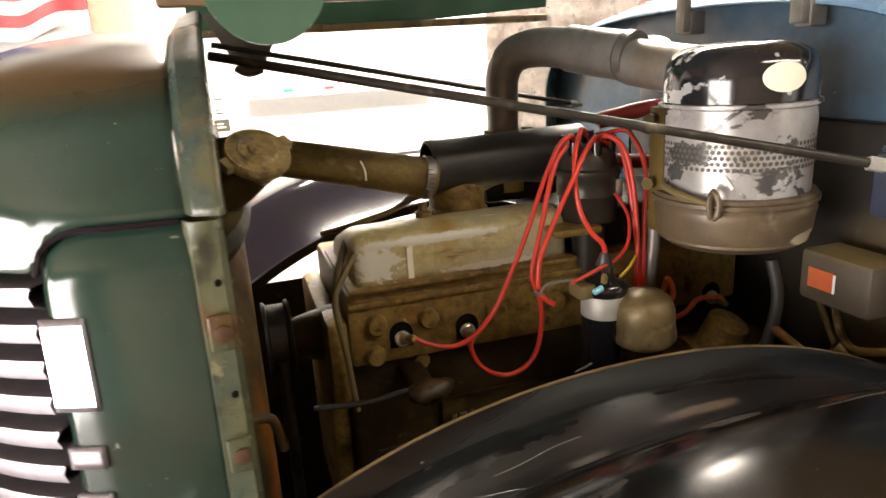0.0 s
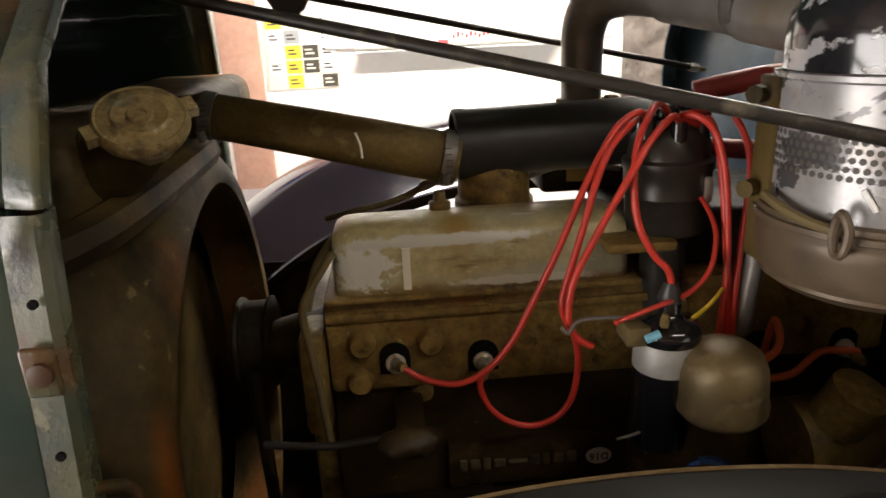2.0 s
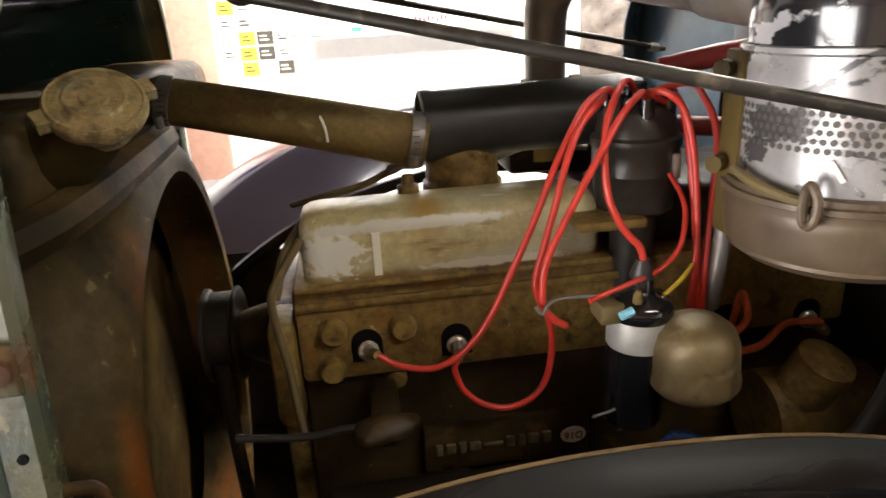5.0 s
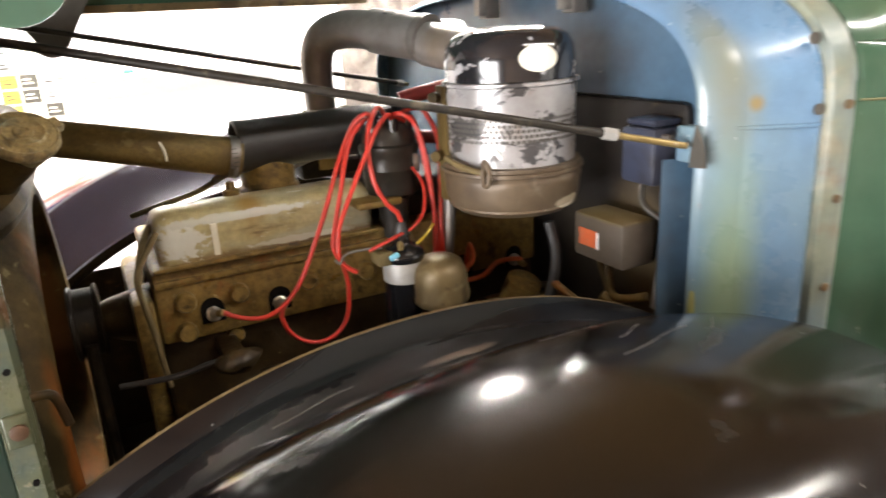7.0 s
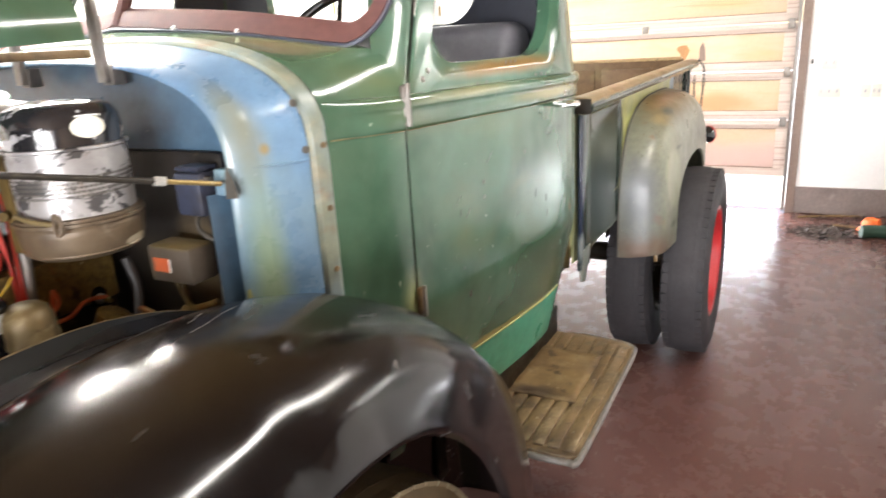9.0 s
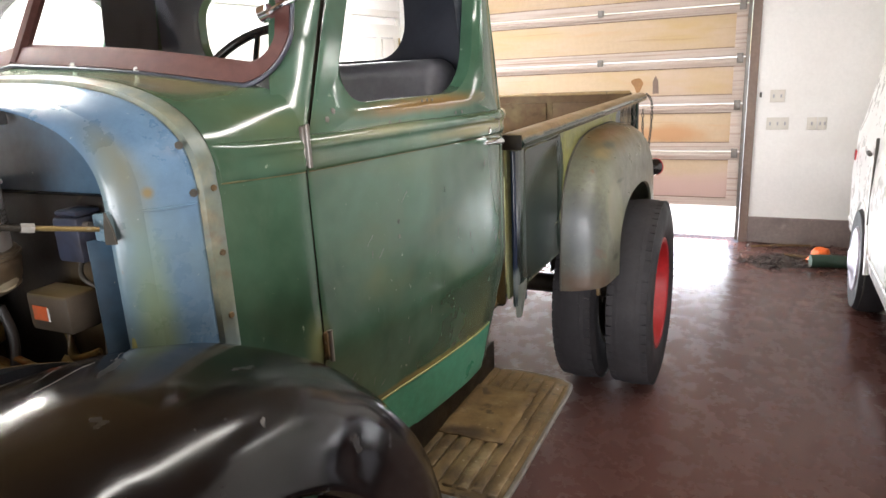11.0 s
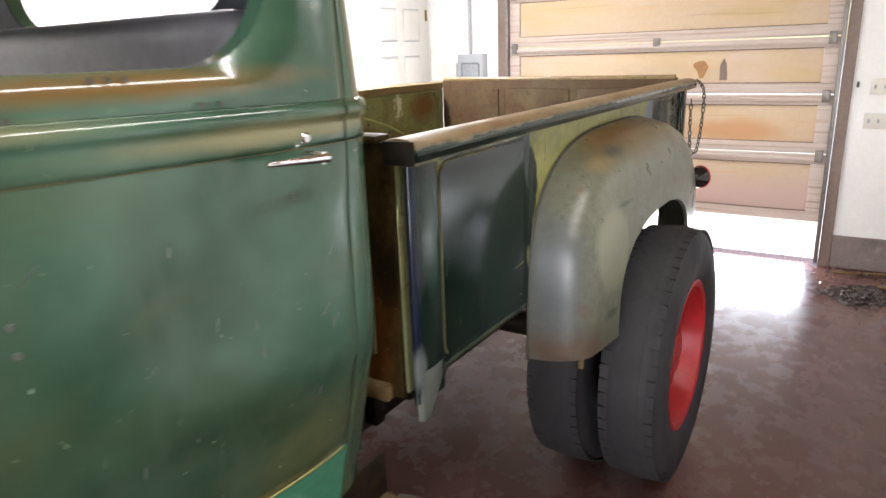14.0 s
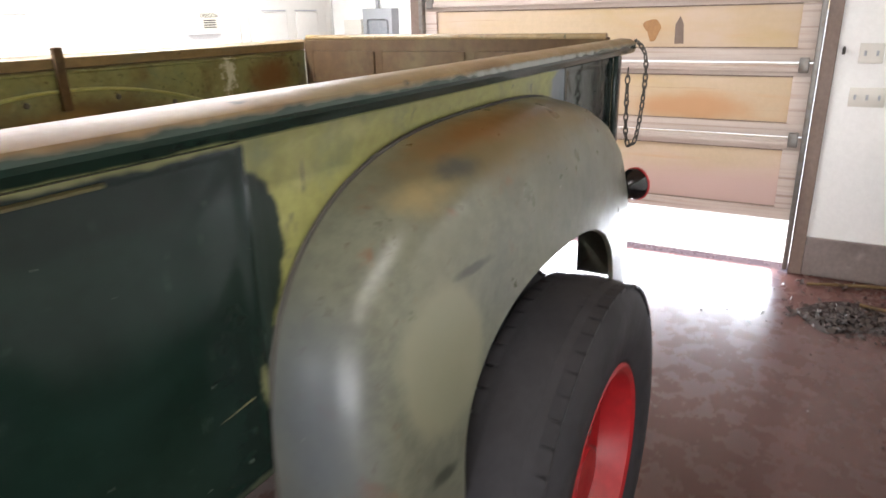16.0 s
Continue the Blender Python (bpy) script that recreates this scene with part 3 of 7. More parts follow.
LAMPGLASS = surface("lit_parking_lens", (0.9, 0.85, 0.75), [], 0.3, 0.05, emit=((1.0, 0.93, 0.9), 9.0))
TAILRED = surface("red_lens", (0.45, 0.01, 0.01), [], 0.1, 0.04, coat=0.5)
TUBE = surface("fluorescent_tube", (0.9, 0.9, 0.88), [], 0.4, 0.05, emit=((1.0, 0.95, 0.87), 9.0))
GROUND = surface("pale_driveway", (0.7, 0.68, 0.65), [((0.6, 0.58, 0.55), 2, 0.4, 0.8)], 0.8, 0.06)
PLUGMETAL = surface("pale_plug_metal", (0.5, 0.47, 0.4), [((0.2, 0.15, 0.09), 60, 0.55, 0.68)], 0.35, 0.1, metal=0.6)
DRIPSTAIN = surface("tan_drip_stain", (0.36, 0.19, 0.07), [((0.25, 0.12, 0.045), 20, 0.5, 0.7)], 0.6, 0.06)
RUSTBOLT = surface("rusty_bolt_head", (0.07, 0.035, 0.016), [((0.12, 0.055, 0.02), 60, 0.5, 0.66)], 0.5, 0.1)
CASTMARK = surface("rubbed_casting_mark", (0.11, 0.085, 0.045), [((0.04, 0.03, 0.015), 60, 0.48, 0.6)], 0.45, 0.1, metal=0.2)
# Near-black that paints the shade of recesses and small holes.
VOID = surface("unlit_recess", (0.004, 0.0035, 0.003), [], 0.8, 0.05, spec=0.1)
BULB = surface("blue_enamel", (0.03, 0.06, 0.16), [], 0.25, 0.06)

GLASS = bpy.data.materials.new("window_glass")
GLASS.use_nodes = True
gt = GLASS.node_tree
gt.nodes.remove(gt.nodes["Principled BSDF"])
gmix, gtr, ggl, gfr = (gt.nodes.new("ShaderNode" + n) for n in ("MixShader", "BsdfTransparent", "BsdfGlossy", "Fresnel"))
ggl.inputs["Roughness"].default_value = 0.03
gtr.inputs["Color"].default_value = (0.9, 0.94, 0.92, 1)
gt.links.new(gfr.outputs[0], gmix.inputs[0])
gt.links.new(gtr.outputs[0], gmix.inputs[1])
gt.links.new(ggl.outputs[0], gmix.inputs[2])
gt.links.new(gmix.outputs[0], gt.nodes["Material Output"].inputs["Surface"])

# ---- mesh helpers ----


def thing(name, label, category, at=(0, 0, 0), group="", kind=""):
    ob = new(name)
    ob.empty_display_size = 0.1
    ob.location = at
    return tagged(ob, label, category, group, kind)


def mesh_ob(name, bm, material, smooth=40.0):
    me = bpy.data.meshes.new(name)
    bmesh.ops.recalc_face_normals(bm, faces=bm.faces)
    bm.to_mesh(me)
    bm.free()
    me.materials.append(material)
    if smooth:
        me.shade_smooth()
        me.set_sharp_from_angle(angle=radians(smooth))
    return new(name, me)


def part(name, bm, material, parent, label="", smooth=40.0, solid=0.0, bevel=0.0):
    ob = mesh_ob(name, bm, material, smooth)
    ob.parent = parent
    if parent.type == "EMPTY":
        ob.matrix_parent_inverse = Matrix.Translation(-Vector(parent.location))
    if solid:
        s = ob.modifiers.new("thickness", "SOLIDIFY")
        s.thickness, s.offset = solid, 0.0
        e = ob.modifiers.new("flat_faces", "WEIGHTED_NORMAL")
        e.mode, e.weight, e.keep_sharp = "FACE_AREA", 90, True
    if bevel:
        v = ob.modifiers.new("edge", "BEVEL")
        v.width, v.segments, v.limit_method, v.angle_limit = bevel, 2, "ANGLE", radians(35)
    return tagged(ob, label)


def setting(name, bm, material, label, category, smooth=0.0):
    return tagged(mesh_ob(name, bm, material, smooth), label, category, kind="structure")


def single(name, bm, material, label, category, group="", smooth=40.0, kind=""):
    return tagged(mesh_ob(name, bm, material, smooth), label, category, group, kind)


def box(x0, x1, y0, y1, z0, z1, bm=None, bevel=0.0, seg=2):
    own = bmesh.new()
    bmesh.ops.create_cube(own, size=1.0, matrix=Matrix.Translation(((x0 + x1) / 2, (y0 + y1) / 2, (z0 + z1) / 2)) @ Matrix.Diagonal((x1 - x0, y1 - y0, z1 - z0, 1)))
    if bevel:
        bmesh.ops.bevel(own, geom=own.edges, offset=bevel, segments=seg, affect="EDGES", profile=0.5)
    return merge(bm, own)


def merge(bm, own):
    if bm is None:
        return own
    me = bpy.data.meshes.new("scratch")
    own.to_mesh(me)
    own.free()
    bm.from_mesh(me)
    bpy.data.meshes.remove(me)
    return bm


def grid(rows, close_u=False, close_v=False, bm=None, caps=False):
    """Quads over rows of points; close_u joins a row's ends, close_v the last row to the first."""
    bm = bm or bmesh.new()
    vs = [[bm.verts.new(p) for p in r] for r in rows]
    n, m = len(vs), len(vs[0])
    for i in range(n if close_v else n - 1):
        for j in range(m if close_u else m - 1):
            q = [vs[i][j], vs[i][(j + 1) % m], vs[(i + 1) % n][(j + 1) % m], vs[(i + 1) % n][j]]
            bm.faces.new(q)
    if caps:
        bm.faces.new(vs[0])
        bm.faces.new(list(reversed(vs[-1])))
    return bm


def smooth_path(points, n=8):
    """A smooth curve through the points."""
    P = [Vector(p) for p in points]
    if len(P) < 3:
        return [P[0].lerp(P[-1], k / n) for k in range(n + 1)]
    out = []
    for i in range(len(P) - 1):
        a, b, c, d = P[max(i - 1, 0)], P[i], P[i + 1], P[min(i + 2, len(P) - 1)]
        for k in range(n):
            t = k / n
            out.append(0.5 * (2 * b + (c - a) * t + (2 * a - 5 * b + 4 * c - d) * t * t + (3 * b - a - 3 * c + d) * t ** 3))
    return out + [P[-1]]


def tube(points, radius, n=8, sides=10, bm=None, caps=True, smooth=True):
    """A round tube along a curve; radius: one number, or one for each end, or a function of 0..1."""
    path = smooth_path(points, n) if smooth else [Vector(p) for p in points]
    rows = []
    side = None
    for i, p in enumerate(path):
        d = (path[min(i + 1, len(path) - 1)] - path[max(i - 1, 0)]).normalized()
        if side is None:
            side = d.orthogonal().normalized()
        side = (side - d * side.dot(d)).normalized()
        up = d.cross(side)
        u = i / (len(path) - 1)
        r = radius(u) if callable(radius) else radius
        rows.append([p + (side * math.cos(a) + up * math.sin(a)) * r for a in (2 * math.pi * k / sides for k in range(sides))])
    return grid(rows, close_u=True, bm=bm, caps=caps)


def turned(profile, m=None, sides=32, bm=None):
    """A body turned round z from (radius, height) pairs, set by the pose m."""
    m = m or Matrix.Identity(4)
    rows = [[m @ Vector((r * math.cos(a), r * math.sin(a), z)) for a in (2 * math.pi * k / sides for k in range(sides))] for r, z in profile]
    bm = grid(rows, close_u=True, bm=bm)
    return bm


def disc_caps(profile):
    """The profile with both ends drawn in to the axis."""
    return [(0.0005, profile[0][1])] + list(profile) + [(0.0005, profile[-1][1])]


def axis_pose(at, way):
    return Matrix.Translation(at) @ Vector(way).to_track_quat("Z", "Y").to_matrix().to_4x4()


def lerp_table(table, x):
    for (x0, y0), (x1, y1) in zip(table, table[1:]):
        if x <= x1:
            t = max(0.0, (x - x0) / (x1 - x0))
            return y0 + (y1 - y0) * t
    return table[-1][1]


def smooth_table(table, x):
    xs = [p[0] for p in table]
    k = max(i for i in range(len(xs)) if xs[i] <= max(x, xs[0]))
    if k >= len(xs) - 1:
        return table[-1][1]
    (x0, y0), (x1, y1) = table[k], table[k + 1]
    m0 = (y1 - table[k - 1][1]) / (x1 - xs[k - 1]) if k else (y1 - y0) / (x1 - x0)
    m1 = (table[k + 2][1] - y0) / (xs[k + 2] - x0) if k + 2 < len(xs) else (y1 - y0) / (x1 - x0)
    h = x1 - x0
    t = max(0.0, (x - x0) / h)
    return (2 * t ** 3 - 3 * t * t + 1) * y0 + (t ** 3 - 2 * t * t + t) * h * m0 + (3 * t * t - 2 * t ** 3) * y1 + (t ** 3 - t * t) * h * m1

# ---- the garage ----
BACK, SIDE, NEAR, FRONT = 6.09, 1.85, -5.2, -4.2
DY0, DY1, DTOP = -1.36, 1.06, 2.35

setting("floor", grid([[(x, y, 0) for x in (FRONT, BACK + 0.15)] for y in (NEAR, SIDE)]), FLOOR, "mauve-brown painted concrete garage floor with stains", "floor")
setting("ground", grid([[(x, y, -0.012) for x in (-400, 400)] for y in (-400, 400)]), GROUND, "pale concrete driveway outside the raised garage door", "ground")
# back wall round the door opening
wb = box(BACK, BACK + 0.15, NEAR, DY0 - 0.1, 0.23, CEIL)
box(BACK, BACK + 0.15, DY1 + 0.1, SIDE, 0.23, CEIL, wb)
box(BACK, BACK + 0.15, DY0 - 0.1, DY1 + 0.1, DTOP, CEIL, wb)
setting("wall_back", wb, WALL, "white painted garage wall round the overhead door", "wall")
stem = box(BACK - 0.02, BACK + 0.15, NEAR, DY0 - 0.1, 0, 0.23, None, 0.006)
box(BACK - 0.02, BACK + 0.15, DY1 + 0.1, SIDE, 0, 0.23, stem, 0.006)
setting("stem_wall", stem, STEM, "grey concrete stem wall under the white wall", "wall")
setting("wall_side", box(FRONT, BACK + 0.15, SIDE, SIDE + 0.15, 0, CEIL), WALL, "white painted garage wall with doors and notices", "wall")
setting("wall_near", box(FRONT, BACK + 0.15, NEAR - 0.15, NEAR, 0, CEIL), WOODWALL, "unseen garage wall behind the van, tan to cut bounced light", "wall")
wf = box(FRONT - 0.15, FRONT, NEAR, -3.95, 0, CEIL)
box(FRONT - 0.15, FRONT, -0.85, SIDE + 0.15, 0, CEIL, wf)
box(FRONT - 0.15, FRONT, -3.95, -0.85, 2.2, CEIL, wf)
setting("wall_front", wf, WOODWALL, "unseen tan garage wall with an open doorway ahead of the truck", "wall")
setting("ceiling", box(FRONT - 0.15, BACK + 0.15, NEAR - 0.15, SIDE + 0.15, CEIL, CEIL + 0.1), CEILMAT, "brown boarded garage ceiling", "ceiling")

for lx, ly, power in LAMPS:
    fx = thing("ceiling_light", "unseen white fluorescent strip fixture on the ceiling", "ceiling light", (lx, ly, CEIL), "ceiling strip lights")
    part("housing", box(lx - 1.2, lx + 1.2, ly - 0.07, ly + 0.07, CEIL - 0.06, CEIL - 0.002, None, 0.008), WHITEDOOR, fx)
    for s in (-0.035, 0.035):
        part("tube", tube([(lx - 1.17, ly + s, CEIL - 0.08), (lx + 1.17, ly + s, CEIL - 0.08)], 0.013, 1, 8, smooth=False), TUBE, fx, "glowing white tube")

# overhead door, raised a little
gd = thing("overhead_door", "tan panelled wooden overhead garage door, slightly raised", "garage door", (BACK, 0, 0.27), kind="structure")
SEC = [0.3, 0.785, 1.19, 1.57, 1.99, 2.42]
for k, (z0, z1) in enumerate(zip(SEC, SEC[1:])):
    s = part("section", box(BACK + 0.03, BACK + 0.06, DY0, DY1, z0 + 0.004, z1 - 0.004, None, 0.003), PLY, gd, "tan plywood panels between pale rails" if k else "pinkish weathered bottom section")
    part("bottom_rail", box(BACK + 0.012, BACK + 0.029, DY0, DY1, z0 + 0.006, z0 + 0.075, None, 0.004), DOORRAIL, s)
    part("top_rail", box(BACK + 0.012, BACK + 0.029, DY0, DY1, z1 - 0.07, z1 - 0.006, None, 0.004), DOORRAIL, s)
    part("strut", box(BACK - 0.012, BACK + 0.011, DY0 + 0.02, DY1 - 0.02, z1 - 0.045, z1 - 0.02, None, 0.004), DOORRAIL, s, "thin pale horizontal strut")
    # Brown strips paint the joint shadows along the rails.
    for zz in (z0 + 0.0765, z1 - 0.0765):
        part("rail_groove_shade", box(BACK + 0.024, BACK + 0.0295, DY0 + 0.09, DY1 - 0.09, zz, zz + 0.006), WOODJAMB, s, "brown strip painting the joint shadow beside the rail")
    for y0 in (DY0, DY1 - 0.09):
        part("stile", box(BACK + 0.010, BACK + 0.028, y0, y0 + 0.09, z0 + 0.076, z1 - 0.071, None, 0.004), DOORRAIL, s)
    for y0 in (DY0 + 0.02, DY1 - 0.075):
        part("hinge", box(BACK - 0.018, BACK + 0.009, y0, y0 + 0.05, z1 - 0.05, z1 + 0.03, None, 0.004), STEEL, s)
    part("hinge", box(BACK - 0.018, BACK + 0.009, -0.19, -0.14, z1 - 0.03, z1 + 0.03, None, 0.004), STEEL, s)
drip = [(0.05 * math.cos(a) * (1.15 if math.cos(a) > 0 else 0.9) + 0.006 * math.sin(3 * a), 0.038 * math.sin(a)) for a in (2 * math.pi * k / 20 for k in range(20))]
drip = [(u, v) if not (v < -0.03 and abs(u) < 0.03) else (u * 0.6, v - 0.05) for u, v in drip]
part("stain", grid([[(x, -0.492 + u, 1.39 + v) for u, v in drip] for x in (BACK + 0.0285, BACK + 0.0296)], close_u=True, caps=True), DRIPSTAIN, gd, "tan drip stain", smooth=0)
arrow = [(-0.028, -0.075), (0.024, -0.075), (0.026, 0.03), (0.002, 0.08), (-0.02, 0.035)]
part("stain", grid([[(x, -0.645 + u, 1.365 + v) for u, v in arrow] for x in (BACK + 0.0285, BACK + 0.0296)], close_u=True, caps=True), WOODJAMB, gd, "upright brown pointed mark", smooth=0)
jm = box(BACK - 0.02, BACK + 0.13, DY0 - 0.1, DY0 - 0.03, 0, DTOP + 0.1, None, 0.004)
setting("door_jamb", jm, WOODJAMB, "brown wooden jamb of the overhead door", "trim")
setting("door_jamb_far", box(BACK - 0.02, BACK + 0.13, DY1 + 0.03, DY1 + 0.1, 0, DTOP + 0.1, None, 0.004), WOODJAMB, "brown wooden jamb of the overhead door", "trim")
for y in (DY0 - 0.012, DY1 + 0.012):
    tr = box(BACK - 0.035, BACK + 0.02, y - 0.014, y + 0.014, 0.02, 2.4, None, 0.004)
    single("door_track", tr, STEEL, "dull steel track beside the overhead door", "door track", "door tracks")


def plate(name, x, y, z, wide, high, marks, label):
    t = thing(name, label, name.replace("_", " "), (x, y, z))
    part("cover_plate", box(x - 0.008, x, y - wide / 2, y + wide / 2, z - high / 2, z + high / 2, None, 0.003), PLASTIC, t)
    for k in range(marks):
        yy = y + wide * ((k + 0.5) / marks - 0.5)
        part("toggle", box(x - 0.016, x - 0.009, yy - 0.006, yy + 0.006, z - 0.013, z + 0.013, None, 0.002), PANELGREY, t)


plate("light_switch", BACK, -1.63, 1.022, 0.165, 0.1, 3, "ivory three-gang switch plate on the white wall")
plate("wall_outlet", BACK, -1.615, 1.245, 0.11, 0.1, 2, "ivory outlet plate on the white wall")
plate("light_switch", BACK, -1.88, 1.02, 0.07, 0.1, 1, "ivory single switch plate on the white wall")
plate("wall_outlet", BACK, -1.955, 1.02, 0.065, 0.1, 2, "ivory double outlet plate on the white wall")
hook = tube([(BACK, -1.49, 1.27), (BACK - 0.03, -1.49, 1.265), (BACK - 0.035, -1.49, 1.24)], 0.008)
single("wall_hook", hook, INK, "small dark hook on the white wall", "hook")

# breaker panel on the back wall
pb = thing("breaker_panel", "grey steel breaker panel with a lighter box beside it", "electric panel", (BACK, 1.4, 1.35))
part("cabinet", box(BACK - 0.09, BACK - 0.001, 1.27, 1.52, 1.15, 1.53, None, 0.006), PANELGREY, pb)
part("cabinet_door", box(BACK - 0.098, BACK - 0.091, 1.30, 1.47, 1.19, 1.46, None, 0.02), surface("darker_panel_steel", (0.27, 0.29, 0.31), [], 0.45, 0.05), pb, "darker rounded cover")
part("side_box", box(BACK - 0.1, BACK - 0.001, 1.53, 1.68, 1.14, 1.46, None, 0.006), PLASTIC, pb, "pale grey box")
part("conduit", tube([(BACK - 0.04, 1.42, 1.53), (BACK - 0.04, 1.42, CEIL)], 0.014, 1, 10, smooth=False), PANELGREY, pb)

# panelled doors in the side wall


def panel_door(n, x0, x1):
    t = thing("door_%d" % n, "closed white six-panel door in the white wall", "door", ((x0 + x1) / 2, SIDE, 0), kind="structure")
    part("leaf", box(x0, x1, SIDE - 0.03, SIDE - 0.002, 0.01, 2.03, None, 0.003), WHITEDOOR, t)
    w = x1 - x0
    for cx in (x0 + w * 0.29, x0 + w * 0.71):
        for z0, z1 in ((0.25, 0.85), (1.0, 1.52), (1.66, 1.9)):
            p = box(cx - w * 0.15, cx + w * 0.15, SIDE - 0.042, SIDE - 0.031, z0, z1, None, 0.01, 3)
            part("panel", p, WHITEDOOR, t)
            # Thin grey strips carry the shadow of each panel's edge.
            for zz in (z0 - 0.012, z1 + 0.004):
                part("panel_groove_shade", box(cx - w * 0.15, cx + w * 0.15, SIDE - 0.0315, SIDE - 0.0305, zz, zz + 0.008), PANELGREY, t, "grey strip painting the shadow of a panel groove")
    for a, b in ((x0 - 0.065, x0 - 0.003), (x1 + 0.003, x1 + 0.065)):
        part("casing", box(a, b, SIDE - 0.025, SIDE - 0.001, 0.0, 2.1, None, 0.005), WHITEDOOR, t)
    part("casing", box(x0 - 0.065, x1 + 0.065, SIDE - 0.024, SIDE - 0.0015, 2.101, 2.165, None, 0.005), WHITEDOOR, t)
    part("knob", turned(disc_caps([(0.012, 0), (0.012, 0.03), (0.028, 0.05), (0.024, 0.07)]), axis_pose((x1 - 0.07, SIDE - 0.03, 0.98), (0, -1, 0)), 16), BRASS, t)
    for z in (0.3, 1.1, 1.82):
        part("hinge", box(x1 + 0.0, x1 + 0.012, SIDE - 0.045, SIDE - 0.026, z, z + 0.09, None, 0.002), BRASS, t)


panel_door(1, 3.45, 4.22)
panel_door(2, 5.2, 5.97)

# thermostat-like white notice box
nb = thing("wall_notice", "white framed printed notice on the white wall", "notice", (4.86, SIDE, 1.47))
part("frame", box(4.71, 4.96, SIDE - 0.03, SIDE - 0.001, 1.40, 1.545, None, 0.008), PAPERWHITE, nb)
part("sheet", box(4.79, 4.93, SIDE - 0.034, SIDE - 0.031, 1.42, 1.53), PAPER, nb)
for k in range(4):
    part("print_bar", box(4.82, 4.91, SIDE - 0.037, SIDE - 0.035, 1.435 + k * 0.013, 1.441 + k * 0.013), INK, nb)


def words(text, size, m, material, parent, name="lettering"):
    cu = bpy.data.curves.new(name, "FONT")
    cu.body, cu.size, cu.align_x, cu.align_y, cu.extrude = text, size, "CENTER", "CENTER", 0.0004
    cu.materials.append(material)
    ob = new(name, cu)
    ob.parent = parent
    ob.matrix_parent_inverse = Matrix.Translation(-Vector(parent.location)) if parent.type == "EMPTY" else Matrix.Identity(4)
    ob.matrix_basis = m
    return ob


words("OREGON", 0.033, pose(4.865, SIDE - 0.036, 1.503, 90, 0, 0), INK, nb)

# whiteboard and notices seen behind the engine
wbd = thing("whiteboard", "large white marker board with an aluminium tray", "whiteboard", (0.4, SIDE, 1.7))
part("board", box(-0.22, 0.93, SIDE - 0.012, SIDE - 0.001, 1.43, 2.2, None, 0.002), surface("white_board_enamel", (0.85, 0.85, 0.85), [], 0.2, 0.05, grain=0.01), wbd)
part("tray", box(-0.1, 0.72, SIDE - 0.06, SIDE - 0.013, 1.418, 1.43, None, 0.003), ALU, wbd)
part("marker", tube([(0.1, SIDE - 0.04, 1.438), (0.22, SIDE - 0.04, 1.438)], 0.007, 1, 8, smooth=False), PAPERWHITE, wbd, "white marker pen")
part("marker_cap", tube([(0.22, SIDE - 0.04, 1.438), (0.26, SIDE - 0.04, 1.438)], 0.008, 1, 8, smooth=False), FLAGRED, wbd)
part("marker_cap", tube([(0.05, SIDE - 0.04, 1.438), (0.09, SIDE - 0.04, 1.438)], 0.008, 1, 8, smooth=False), surface("green_cap", (0.02, 0.3, 0.15), [], 0.4, 0.05), wbd)
for k in range(9):
    x = 0.28 + k * 0.017
    part("marker_stroke", box(x, x + 0.011, SIDE - 0.0135, SIDE - 0.0125, 1.448 + 0.004 * (k % 3), 1.462 + 0.005 * ((k * 2) % 3)), FLAGRED, wbd, "red handwriting stroke")

nt_ = thing("notice_sheet", "sheet of yellow and white business cards pinned to the wall", "notice", (-0.3, SIDE, 1.45))
part("sheet", box(-0.45, -0.165, SIDE - 0.004, SIDE - 0.001, 1.285, 1.57), PAPER, nt_)
rng = random.Random(5)
CARDS = [(0, 0, CARDYELLOW), (1, 0, PAPERWHITE), (3, 0, PAPERWHITE), (0, 1, PAPERWHITE), (1, 1, PANELGREY), (3, 1, PAPERWHITE), (1, 2, CARDYELLOW), (2, 2, INK), (3, 2, PAPERWHITE), (0, 3, PAPERWHITE), (1, 3, CARDYELLOW), (2, 3, INK), (3, 3, PAPERWHITE), (3, 4, INK), (1, 4, CARDYELLOW)]
for cx, cz, mt in CARDS:
    x, z = -0.44 + cx * 0.067, 1.562 - cz * 0.056
    c = part("card", box(x, x + 0.06, SIDE - 0.0062, SIDE - 0.0045, z - 0.048, z), mt, nt_)
    for k in range(2):
        part("print_bar", box(x + 0.01, x + 0.036 + 0.008 * k, SIDE - 0.0075, SIDE - 0.0067, z - 0.02 - 0.014 * k, z - 0.014 - 0.014 * k), INK if mt is not INK else PAPER, c)
words("APS", 0.02, pose(-0.343, SIDE - 0.0072, 1.545, 90, 0, 0), INK, nt_)
words("AUTO PARTS", 0.009, pose(-0.41, SIDE - 0.0072, 1.382, 90, 0, 0), INK, nt_)

single("notice_board", box(-0.62, -0.465, SIDE - 0.03, SIDE - 0.001, 0.9, 1.9, None, 0.004), PINK, "pinkish-brown board beside the notices", "board")
flag = thing("hanging_flag", "faded striped cloth flag hanging on the wall", "flag", (-0.8, SIDE, 2.0))


def flag_point(u, v):
    """A point of the draped cloth: u along it, v up, both in metres."""
    w = 0.018 * math.sin(u * 23 + v * 6) + 0.01 * math.sin(u * 51 - v * 9)
    return (-1.2 + u, SIDE - 0.045 - w, 1.6 + v + 0.25 * u + 0.012 * math.sin(u * 30))


for k in range(13):
    v0 = 0.045 * k
